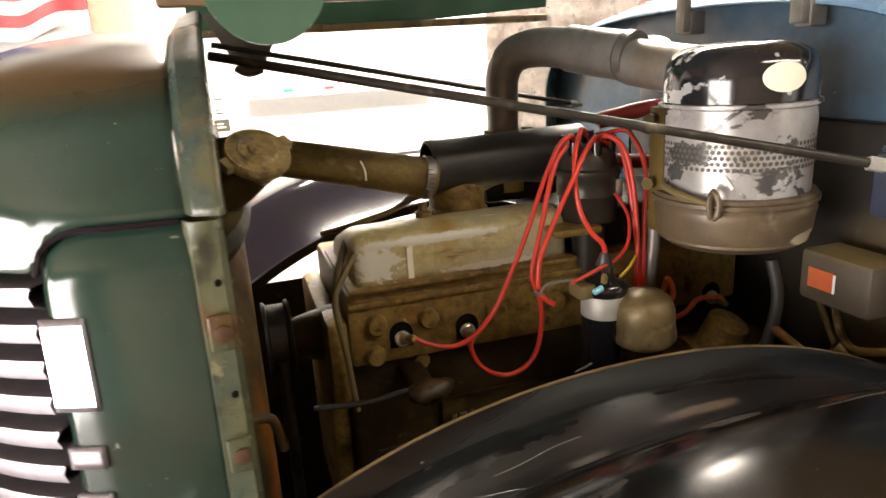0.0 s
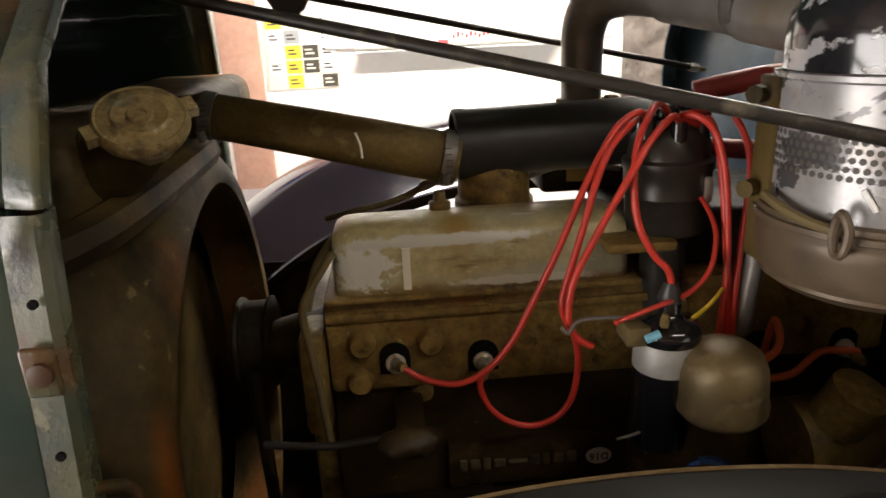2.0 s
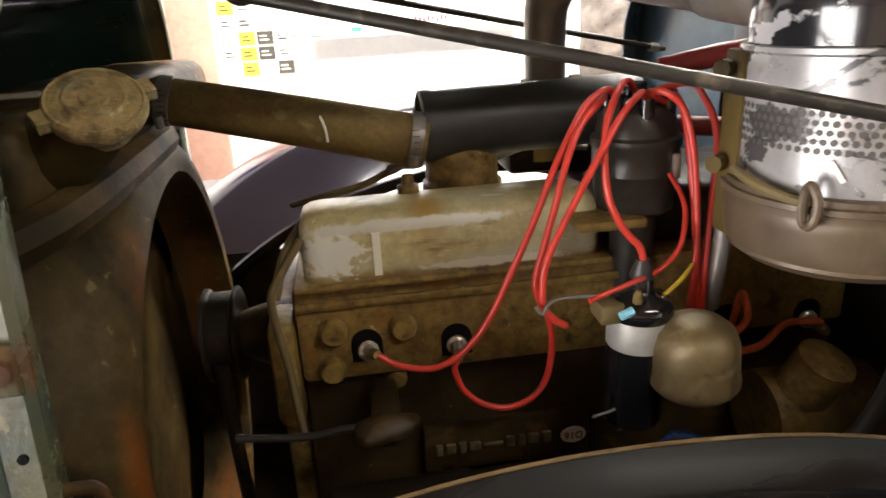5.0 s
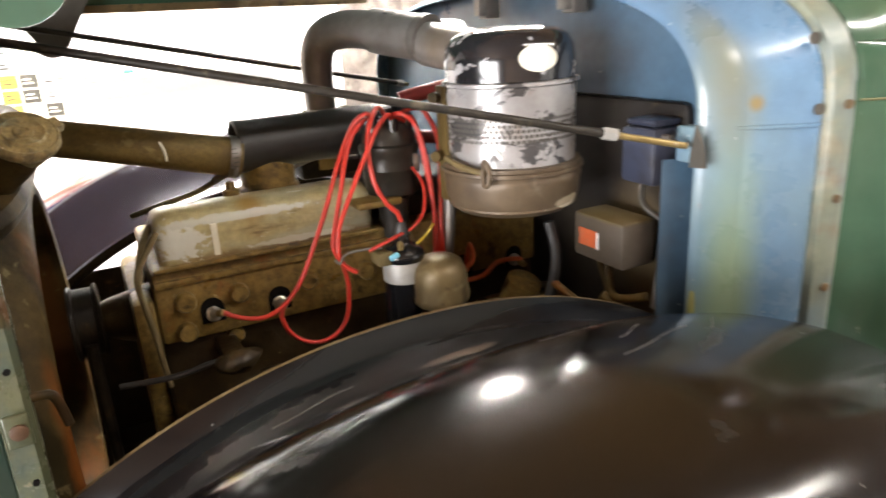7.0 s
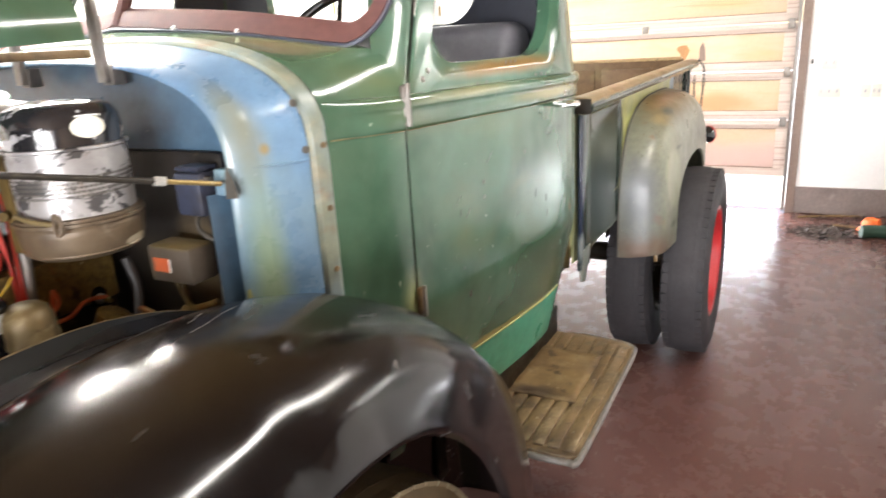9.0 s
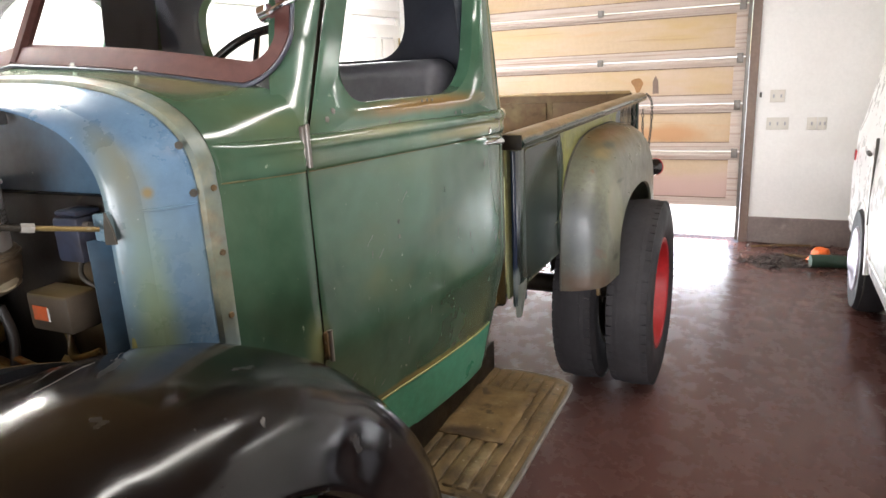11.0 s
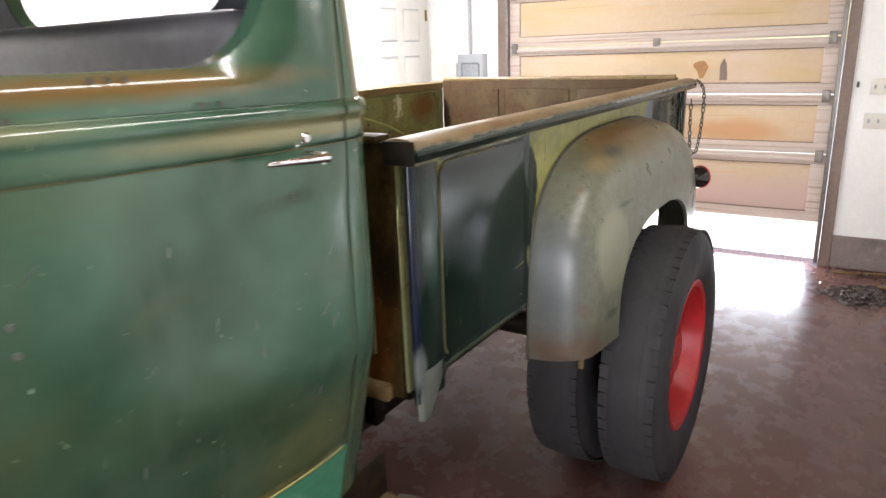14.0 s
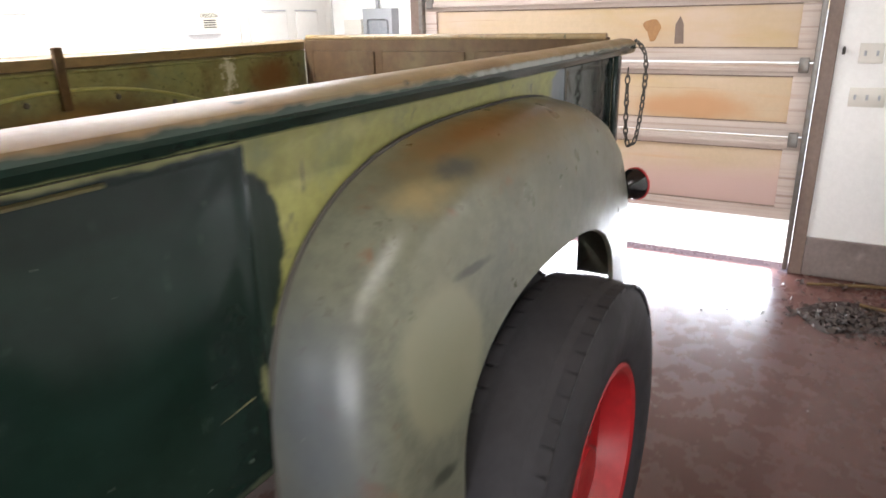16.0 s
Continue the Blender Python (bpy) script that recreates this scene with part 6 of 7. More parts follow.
def window_ring(far):
    """The door's upper part with its rounded window opening."""
    zb, zt = 1.462, 1.94
    wb_, wt_ = 1.538, 1.885

    def corner_path(fx, gx, z0, z1, rad):
        pts = []
        c = [(fx, z0, 180, 270), (gx, z0, 270, 360), (gx, z1, 0, 90), (fx, z1, 90, 180)]
        for f, z, a0, a1 in c:
            sz = rad if z == z0 else -rad
            sx = rad if f is fx else -rad
            for k in range(9):
                a = radians(a0 + (a1 - a0) * k / 8)
                zz = z + sz + rad * math.sin(a)
                xx = f(zz) + sx + rad * math.cos(a)
                pts.append((xx, zz))
        return pts

    inn = corner_path(lambda z: door_front(z) + 0.078, lambda z: 1.522 + 0.4 * (z - 1.57), wb_, wt_, 0.1)
    out = corner_path(door_front, door_rear, zb, zt, 0.004)
    rows = []
    for k in range(7):
        t = k / 6
        rows.append([(o[0] + (i[0] - o[0]) * t, o[1] + (i[1] - o[1]) * t) for o, i in zip(out, inn)])
    res = []
    for k, r in enumerate(rows):
        q = []
        for x, z in r:
            y = side_y(x, z) + (0.012 if k == 6 else 0.0)
            q.append((x, mirror(y) if far else y, z))
        res.append(q)
    q = []
    for x, z in rows[-1]:
        y = side_y(x, z) + 0.045
        q.append((x, mirror(y) if far else y, z))
    res.append(q)
    return grid(res, close_u=True)


for far in (False, True):
    side = 1 if far else -1
    who = "far " if far else ""
    part("cowl_side", side_grid(0.70, 0.863, 0.72, 1.45, 8, 20, far), CABGREEN, truck, who + "green cowl side panel", solid=0.003)
    dr = part("cab_door", side_grid(0.868, lambda z: door_rear(z), 0.838, 1.462, 30, 30, far), CABGREEN, truck, "closed green cab door with worn paint" if not far else "far green cab door", solid=0.004)
    part("window_surround", window_ring(far), CABGREEN, dr, "green door frame, rubbed to rusty metal under the window", solid=0.003)
    part("rear_corner", side_grid(lambda z: door_rear(z) + 0.005, 1.80, 0.7, 1.94, 12, 30, far), CABGREEN, truck, who + "rounded green rear cab corner", solid=0.003)
    part("door_sill", side_grid(0.84, 1.655, 0.675, 0.834, 24, 8, far, 0.0), SILLGREEN, truck, who + "bright teal painted sill below the door", solid=0.003)
    # Dark strips behind the door gaps stand in for the shade there.
    for gx in (lambda z: door_front(z) - 0.02, lambda z: door_rear(z) - 0.012):
        part("door_seal", side_grid(gx, lambda z, g=gx: g(z) + 0.03, 0.72, 1.93, 2, 20, far, 0.005), DARKENG, dr, "dark strip painting shade behind the door gap", solid=0.004)
    # belt moulding: a raised band under a rolled upper edge
    BAND = ((0.001, 1.4255), (-0.0035, 1.428), (-0.0055, 1.434), (-0.0062, 1.444), (-0.0058, 1.455), (-0.0065, 1.463), (-0.0115, 1.4685), (-0.0145, 1.4755), (-0.0142, 1.483), (-0.0105, 1.4895), (-0.004, 1.4925), (0.002, 1.493))
    for sx, ex in ((0.706, 0.862), (0.8705, 1.652), (1.659, 1.797)):
        rows = []
        for k in range(33):
            x = sx + (ex - sx) * k / 32
            fade = min(1.0, (x - 0.69) / 0.1)
            q = []
            for dy, zb_ in BAND:
                z = zb_ - 0.014 * (x - 0.8)
                y = side_y(x, z) + dy * fade
                q.append((x, mirror(y) if far else y, z))
            rows.append(q)
        part("belt_moulding", grid(rows), CABGREEN, truck, "raised belt moulding with a rolled edge", smooth=70.0, solid=0.002)
        pts = [(x, mirror(y) if far else y, z) for x, y, z in ((x, side_y(x, 1.4265) - 0.0022, 1.4265 - 0.014 * (x - 0.8)) for x in (sx + (ex - sx) * k / 24 for k in range(25)))]
        part("worn_line", tube(pts, 0.0016, 1, 6, smooth=False), BEDEDGE, truck, "yellowish wear along the moulding's lower edge")
    # pillar beside the windscreen
    rows = []
    for j in range(13):
        z = 1.44 + 0.52 * j / 12
        x1 = door_front(z) - 0.006
        y1 = side_y(max(x1, 0.8), z)
        x0 = 0.862 + 0.55 * max(0.0, z - 1.58) - 0.012 * (z < 1.58)
        y0 = -0.757 + 0.3 * max(0.0, z - 1.5) + 0.03 * min(1, max(0, (z - 1.5) / 0.1))
        r = []
        for i in range(6):
            t = i / 5
            bulge = -0.012 * math.sin(math.pi * t)
            y = y0 + (y1 - y0) * t + bulge
            r.append((x0 + (x1 - x0) * t, mirror(y) if far else y, z))
        rows.append(r)
    part("windscreen_pillar", grid(rows), CABGREEN, truck, who + "green windscreen pillar", solid=0.003)
    # inner trim; a dark tube paints the shade in the gap
    gap = [(door_front(z) - 0.003, (mirror(side_y(door_front(z), z) + 0.012) if far else side_y(door_front(z), z) + 0.012), z) for z in (0.84, 1.0, 1.2, 1.4, 1.45, 1.6, 1.75, 1.94)]
    part("door_gap", tube(gap, 0.009, 1, 6, smooth=False), INK, truck, "dark tube painting shade at the door edge")

# near door fittings
for z, hgt in ((1.473, 0.075), (1.072, 0.06)):
    x = 0.868
    y = side_y(x, z)
    hg = part("door_hinge", box(x - 0.01, x + 0.012, y - 0.014, y - 0.002, z - hgt / 2, z + hgt / 2, None, 0.004), STEEL if z > 1.3 else RUNBOARD, truck, "worn steel door hinge")
    part("hinge_pin", tube([(x, y - 0.015, z - hgt / 2 - 0.003), (x, y - 0.015, z + hgt / 2 + 0.003)], 0.005, 1, 10, smooth=False), STEEL, hg)
hy = side_y(1.56, 1.41)
dh = part("door_handle", tube([(1.452, hy - 0.036, 1.408), (1.5, hy - 0.043, 1.406), (1.572, hy - 0.038, 1.401)], lambda u: 0.0035 + 0.0045 * u, 8, 10), CHROME, truck, "chrome door handle")
part("handle_base", tube([(1.563, hy, 1.402), (1.563, hy - 0.04, 1.402)], 0.01, 1, 14, smooth=False), CHROME, dh)
part("lock_cap", turned(disc_caps([(0.009, 0), (0.009, 0.006), (0.006, 0.009)]), axis_pose((1.563, hy - 0.001, 1.43), (0, -1, 0)), 16), CHROME, dh)
for x, z in ((0.951, 1.515), (0.975, 1.53), (0.966, 1.482)):
    part("door_screw", turned(disc_caps([(0.006, 0), (0.006, 0.002), (0.003, 0.004)]), axis_pose((x, side_y(x, z) - 0.001, z), (0, -1, 0.2)), 12), STEEL, truck)
for x, z in ((1.14, 1.492), (1.175, 1.492), (1.4, 1.492), (1.43, 1.492), (1.27, 1.53), (1.29, 1.53), (1.31, 1.53)):
    part("screw_hole", turned(disc_caps([(0.004, 0), (0.004, 0.001)]), axis_pose((x, side_y(x, z) - 0.0025, z), (0, -1, 0.1)), 10), INK, truck)
chip_rng = random.Random(21)
for k in range(26):
    x, z = chip_rng.uniform(0.92, 1.6), chip_rng.uniform(0.88, 1.36)
    ln_ = chip_rng.uniform(0.004, 0.022)
    tilt = chip_rng.choice((0.0, 0.15, 1.0)) * ln_
    part("paint_scratch", tube([(x, side_y(x, z) - 0.0022, z), (x + tilt, side_y(x + tilt, z + ln_) - 0.0022, z + ln_)], chip_rng.uniform(0.0005, 0.0012), 1, 5, smooth=False), TIPMETAL, truck, "pale paint scratch")
for z in (1.27, 1.235):
    part("paint_chip", turned(disc_caps([(0.0055, 0), (0.004, 0.0012)]), axis_pose((1.134, side_y(1.134, z) - 0.0022, z), (0, -1, 0)), 10), TIPMETAL, truck, "pale paint chip")
my = side_y(0.93, 1.73)
mr = part("door_mirror", tube([(0.905, my + 0.02, 1.715), (0.92, my - 0.04, 1.74), (0.99, my - 0.12, 1.765), (1.05, my - 0.15, 1.78)], 0.006, 6, 8), CHROME, truck, "round chrome mirror on a bent arm")
part("mirror_head", turned(disc_caps([(0.02, -0.03), (0.05, -0.02), (0.062, 0.0), (0.06, 0.004)]), axis_pose((1.07, my - 0.17, 1.8), (-1, -0.3, 0.1)), 28), CHROME, mr)
part("mirror_foot", turned(disc_caps([(0.016, 0), (0.014, 0.02)]), axis_pose((0.905, my + 0.03, 1.715), (0, -1, 0.3)), 14), CHROME, mr)
# wing trim under the door
wear = side_grid(0.93, 1.64, 0.8335, 0.8385, 20, 1, False, -0.002)
part("chipped_edge", wear, BEDPRIMER, truck, "chipped yellow door bottom edge", solid=0.004)

# cowl arch, band and flange


def cowl_arch(x, w, top, p, z0=0.74, spring=1.40, n=48):
    pts = [(x, CY - w, z0 + (spring - z0) * k / 10) for k in range(10)]
    for k in range(n + 1):
        a = math.pi * k / n
        c, s = math.cos(a), math.sin(a)
        pts.append((x, CY - w * math.copysign(abs(c) ** (2 / p), c), spring + (top - spring) * abs(s) ** (2 / p)))
    pts += [(x, CY + w, spring - (spring - z0) * k / 10) for k in range(1, 11)]
    return pts


A_IN = cowl_arch(0.553, 0.505, 1.585, 2.8)
part("ledge_edge", grid([A_IN, cowl_arch(0.559, 0.516, 1.591, 2.8), cowl_arch(0.575, 0.53, 1.597, 2.82), cowl_arch(0.592, 0.543, 1.601, 2.84)]), BLUE, truck, "ledge edge rubbed to pale green and cream primer", solid=0.004)
band = part("cowl_band", grid([cowl_arch(0.592, 0.543, 1.601, 2.84), cowl_arch(0.615, 0.558, 1.605, 2.85), cowl_arch(0.64, 0.574, 1.61, 2.9), cowl_arch(0.662, 0.586, 1.614, 3.0), cowl_arch(0.67, 0.585, 1.612, 3.0)]), BLUE, truck, "worn blue hood ledge round the cowl", solid=0.004)
part("cowl_flange", grid([cowl_arch(0.671, 0.584, 1.612, 3.0), cowl_arch(0.675, 0.596, 1.622, 3.0), cowl_arch(0.692, 0.603, 1.626, 3.0), cowl_arch(0.702, 0.604, 1.628, 3.0)]), COWLEDGE, truck, "bare yellowish cowl flange with rivets", solid=0.003)
part("ledge_seam", tube([(0.555, CY - 0.508, 1.402), (0.6, CY - 0.551, 1.402), (0.64, CY - 0.577, 1.402), (0.665, CY - 0.588, 1.402)], 0.003, 4, 6), BLUE, band)
fw = grid([[Vector((0.6, CY, 1.2)) + (Vector((0.6, p[1] + 0.0, p[2])) - Vector((0.6, CY, 1.2))) * t for p in cowl_arch(0.6, 0.545, 1.60, 2.85)] for t in (0.02, 0.4, 0.75, 1.0)])
part("firewall", fw, FIREWALL, truck, "dark blue firewall", solid=0.004)
part("firewall_recess", box(0.587, 0.599, CY - 0.46, 0.1, 1.0, 1.425, None, 0.012), RECESS, truck, "dark dusty panel standing in for the shaded firewall opening")
part("kick_panel", grid([[(x, CY - 0.475 - (x - 0.55) * 0.35, z) for x in (0.535, 0.553, 0.6)] for z in (0.75, 1.0, 1.25, 1.36)]), FIREWALL, truck, "grimy blue inner side panel", solid=0.003)
for z, dy, xx in ((1.42, 0.0, 0.66), (1.5, 0.012, 0.655)):
    part("band_hole", turned(disc_caps([(0.007, 0), (0.007, 0.001)]), axis_pose((xx, CY - 0.5875 + dy, z), (-0.4, -1, 0.1)), 12), INK, band)
for z in (1.424, 1.31, 1.194, 1.08):
    part("flange_rivet", turned(disc_caps([(0.006, 0), (0.005, 0.003)]), axis_pose((0.69, CY - 0.604, z), (-0.2, -1, 0)), 10), RUNBOARD, truck)
for z in (1.36, 1.25, 1.17):
    part("rust_spot", turned(disc_caps([(0.007, 0), (0.005, 0.0012)]), axis_pose((0.585, CY - 0.5375, z), (-0.65, -1, 0)) @ Matrix.Diagonal((0.8, 1.2, 1, 1)), 10), RUNBOARD, band)

# cowl top between the flange and the windscreen
BASE = [(0.0, (0.863, -0.768, 1.44)), (0.18, (0.868, -0.764, 1.5)), (0.32, (0.864, -0.742, 1.555)), (0.42, (0.86, -0.70, 1.58)), (0.55, (0.85, -0.6, 1.597)), (0.75, (0.825, -0.38, 1.628)), (1.0, (0.79, CY, 1.652))]


def base_line(u, lift=0.0):
    """The windscreen's foot: u from 0 (near belt) to 1 (middle) to 2 (far belt)."""
    far = u > 1
    u = 2 - u if far else u
    v = [smooth_table([(b[0], b[1][k]) for b in BASE], u) for k in range(3)]
    x, y, z = v[0] + 0.55 * lift, v[1] + 0.12 * lift * (u < 0.5), v[2] + lift
    return Vector((x, mirror(y) if far else y, z))


top = []
arch = cowl_arch(0.703, 0.603, 1.627, 3.0, 1.40, 1.41, 80)[10:-10]
for i in range(len(arch)):
    u = 2 * i / (len(arch) - 1)
    a, b = Vector(arch[i]), base_line(u)
    col = []
    for k in range(9):
        t = k / 8
        p = a.lerp(b, t)
        p.z -= 0.012 * math.sin(math.pi * t) * (1 - abs(1 - u)) ** 0.5
        col.append(p)
    top.append(col)
part("cowl_top", grid(top), CABGREEN, truck, "green cowl below the windscreen", solid=0.003)


def screen_point(y, z):
    """A point in the near half of the raked windscreen."""
    t = min(1.0, (CY - y) / 0.6)
    foot = smooth_table([(0.0, 1.652), (0.28, 1.628), (0.5, 1.597), (0.6, 1.58), (0.64, 1.57)], CY - y)
    return Vector((0.79 + 0.07 * t + 0.55 * (z - foot), y, z))


def frame_path(inset):
    pts = []
    for k in range(11):
        y = CY - 0.5 * k / 10
        z = smooth_table([(0.0, 1.652), (0.28, 1.628), (0.5, 1.597)], CY - y) + 0.003 + inset
        pts.append(screen_point(y, z))
    r = 0.085 - inset
    cy_, cz = -0.645, 1.588 + 0.003 + 0.085
    for k in range(1, 10):
        a = radians(270 - 90 * k / 9)
        pts.append(screen_point(cy_ + r * math.cos(a), cz + r * math.sin(a)))
    for k in range(1, 8):
        pts.append(screen_point(cy_ - r + 0.06 * k / 7, cz + 0.27 * k / 7))
    return pts


rows = [[p + Vector((dx, 0, 0)) for p in frame_path(i_)] for i_, dx in ((0.0, 0.0), (0.002, -0.012), (0.03, -0.01), (0.038, 0.004))]
full = []
for r in rows:
    full.append([Vector((p.x, mirror(p.y), p.z)) for p in reversed(r)] + r[1:])
wsf = part("windscreen_frame", grid(full), MAROON, truck, "faded maroon windscreen frame", solid=0.004)
bead = [p + Vector((-0.01, 0, -0.001)) for p in frame_path(-0.004)]
part("rubber_seal", tube([Vector((p.x, mirror(p.y), p.z)) for p in reversed(bead)] + bead[1:], 0.0045, 1, 6, smooth=False), BLUEBOX, wsf, "dark blue rubber seal")
for far in (False, True):
    g0 = [base_line(u if not far else 2 - u, 0.02) for u in (0.4, 0.55, 0.75, 0.985)]
    g1 = [p + Vector((0.19, 0.0, 0.345)) for p in g0]
    gl = part("windscreen_pane", grid([g0, g1]), GLASS, truck, "clear windscreen pane")
    gl.visible_shadow = False
part("centre_bar", tube([base_line(1.0, 0.0), base_line(1.0, 0.0) + Vector((0.2, 0, 0.37))], 0.016, 1, 8, smooth=False), MAROON, wsf, "maroon centre bar")
for u in (0.72, 0.86):
    part("frame_screw", turned(disc_caps([(0.006, 0), (0.005, 0.003)]), axis_pose(base_line(u, 0.004) + Vector((-0.012, -0.003, 0.0)), (-1, -0.4, 0.3)), 10), PAPERWHITE, wsf)
wp = base_line(1.22, 0.05) + Vector((-0.03, 0, 0.14))
wi = part("wiper", tube([wp + Vector((0, 0, 0.12)), wp, wp + Vector((-0.01, 0.03, -0.09))], 0.004, 4, 6), INK, truck, "black windscreen wiper")
part("wiper_blade", tube([wp + Vector((-0.01, 0.06, -0.1)), wp + Vector((0.03, -0.05, 0.03))], 0.006, 1, 6, smooth=False), INK, wi)
# roof
rows = []
for j in range(9):
    s = j / 8
    z = 1.94 + 0.17 * math.sin(s * math.pi / 2)
    k_ = math.cos(s * math.pi / 2) ** 0.6 if s < 1 else 0.0
    r = []
    for i in range(49):
        a = 2 * math.pi * i / 48
        c, sn = math.cos(a), math.sin(a)
        r.append((1.42 + 0.37 * k_ * math.copysign(abs(c) ** 0.45, c) - 0.0, CY + 0.68 * k_ * math.copysign(abs(sn) ** 0.45, sn), z))
    rows.append(r)
part("cab_roof", grid(rows, close_u=True), CABGREEN, truck, "green cab roof", solid=0.003)
# cab back with its rear window
wy0, wy1, wz0, wz1, rad = -0.52, 0.32, 1.635, 1.9, 0.11
inn, out = [], []
for cy_, cz_, a0 in ((wy0 + rad, wz0 + rad, 180), (wy1 - rad, wz0 + rad, 270), (wy1 - rad, wz1 - rad, 0), (wy0 + rad, wz1 - rad, 90)):
    for k in range(9):
        a = radians(a0 + 90 * k / 8)
        inn.append((cy_ + rad * math.cos(a), cz_ + rad * math.sin(a)))
for cy_, cz_, a0 in ((-0.7, 0.72, 180), (0.5, 0.72, 270), (0.5, 1.98, 0), (-0.7, 1.98, 90)):
    out += [(cy_ + 0.02 * math.cos(radians(a0 + 90 * k / 8)), cz_ + 0.02 * math.sin(radians(a0 + 90 * k / 8))) for k in range(9)]
part("cab_back", grid([[(1.8, y, z) for y, z in out], [(1.795, y, z) for y, z in inn], [(1.76, y, z) for y, z in inn]], close_u=True), CABGREEN, truck, "green cab back with a wide rear window", solid=0.003)
part("cab_lining", grid([[(1.765, y, z) for y, z in out], [(1.758, y, z) for y, z in inn]], close_u=True), NAVY, truck, "dark navy inner lining", solid=0.003)
part("roof_lining", box(1.06, 1.75, CY - 0.6, CY + 0.6, 1.93, 1.94), NAVY, truck, "dark navy roof lining")
for far in (False, True):
    part("post_lining", side_grid(1.565, 1.76, 0.8, 1.93, 6, 12, far, 0.05), NAVY, truck, "dark navy post lining", solid=0.003)
part("cab_floor", box(0.62, 1.78, CY - 0.6, CY + 0.6, 0.74, 0.76), DARKENG, truck)
part("dash", box(0.82, 0.93, CY - 0.6, CY + 0.6, 1.3, 1.57, None, 0.02), NAVY, truck, "dark dashboard")
seat = part("bench_seat", box(1.2, 1.62, CY - 0.62, CY + 0.62, 1.02, 1.2, None, 0.05, 4), SEAT, truck, "grey-blue vinyl bench seat")
part("seat_back", box(1.56, 1.72, -0.72, CY + 0.62, 1.15, 1.628, None, 0.05, 4), SEAT, seat, "grey-blue vinyl seat back")
ring = [Vector((1.12, -0.44, 1.56)) + Matrix.Rotation(radians(-52), 3, "Y") @ Vector((0.2 * math.cos(a), 0.2 * math.sin(a), 0)) for a in (2 * math.pi * k / 40 for k in range(41))]
sw = part("steering_wheel", tube(ring, 0.011, 1, 10, caps=False, smooth=False), BLACKGLOSS, truck, "thin black steering wheel")
part("steering_column", tube([(1.12, -0.44, 1.56), (0.8, -0.44, 1.25)], 0.018, 1, 12, smooth=False), INK, sw)
for a in (0.3, 2.4, 4.5):
    part("spoke", tube([(1.12, -0.44, 1.56), Vector((1.12, -0.44, 1.56)) + Matrix.Rotation(radians(-52), 3, "Y") @ Vector((0.19 * math.cos(a), 0.19 * math.sin(a), 0))], 0.007, 1, 8, smooth=False), BLACKGLOSS, sw)

# parts on the firewall side
vr = part("voltage_regulator", box(0.53, 0.585, -0.56, -0.498, 1.322, 1.398, None, 0.007), BLUEBOX, truck, "dark blue regulator box on the ledge")
part("regulator_lid", box(0.534, 0.582, -0.556, -0.502, 1.3985, 1.408, None, 0.005), BLUEBOX, vr)
for x in (0.545, 0.57):
    part("terminal", turned(disc_caps([(0.006, 0), (0.006, 0.014)]), axis_pose((x, -0.56, 1.385), (0, -1, 0)), 8), STEEL, vr)
part("rod_bracket", box(0.54, 0.56, -0.615, -0.585, 1.36, 1.405, None, 0.004), BLUE, truck, "pale blue rod bracket")
hb = part("heater_box", box(0.5, 0.562, -0.54, -0.435, 1.205, 1.273, None, 0.008), GREYBOX, truck, "dusty grey box on the inner panel")
part("box_label", box(0.4985, 0.4995, -0.489, -0.452, 1.226, 1.251), LABELORANGE, hb, "small orange sticker")
part("label_edge", box(0.4982, 0.4988, -0.493, -0.4895, 1.226, 1.25), PAPERWHITE, hb, "white edge of the sticker")
part("box_strap", tube([(0.565, -0.575, 1.285), (0.56, -0.568, 1.25), (0.55, -0.565, 1.21), (0.545, -0.56, 1.15)], 0.007), ALU, hb, "pale flexible conduit")
# Dark plate on the ledge paints a shaded three-cornered opening.
gus = [[(x, y, z) for y, z in ((-0.617, 1.408), (-0.612, 1.385), (-0.609, 1.356), (-0.634, 1.358), (-0.63, 1.382))] for x in (0.5385, 0.5425)]
part("gusset_hole", grid(gus, close_u=True, caps=True), INK, truck, "dark plate painting a three-cornered ledge opening")
part("harness", tube([(0.575, -0.43, 1.19), (0.54, -0.47, 1.165), (0.51, -0.52, 1.16), (0.53, -0.56, 1.17)], 0.006), RADIATOR, truck, "brown wiring harness")
part("harness", tube([(0.58, -0.4, 1.17), (0.56, -0.45, 1.13), (0.54, -0.5, 1.115), (0.55, -0.55, 1.12)], 0.005), CABLE, truck, "tan wiring harness")
part("harness", tube([(0.575, -0.5, 1.322), (0.55, -0.52, 1.3), (0.545, -0.54, 1.285), (0.56, -0.56, 1.27)], 0.004), INK, truck, "black wires under the regulator")
part("harness", tube([(0.5, -0.5, 1.16), (0.54, -0.54, 1.12), (0.6, -0.57, 1.08)], 0.008), RADIATOR, truck, "brown wiring harness")
part("harness", tube([(0.46, -0.44, 1.17), (0.5, -0.5, 1.125), (0.57, -0.56, 1.09), (0.6, -0.58, 1.04)], 0.006), RADIATOR, truck, "brown wiring harness")
part("pipe_stub", tube([(0.575, -0.6, 1.2), (0.56, -0.61, 1.19), (0.557, -0.61, 1.13)], 0.006), BEDPRIMER, truck)
fcap = turned(disc_caps([(0.03, 0), (0.034, 0.003), (0.034, 0.007)]), axis_pose((0.45, -0.16, 1.53), (-0.2, -0.3, 1)), 20)
part("firewall_cap", fcap, SILLGREEN, truck, "pale green cap on the firewall")
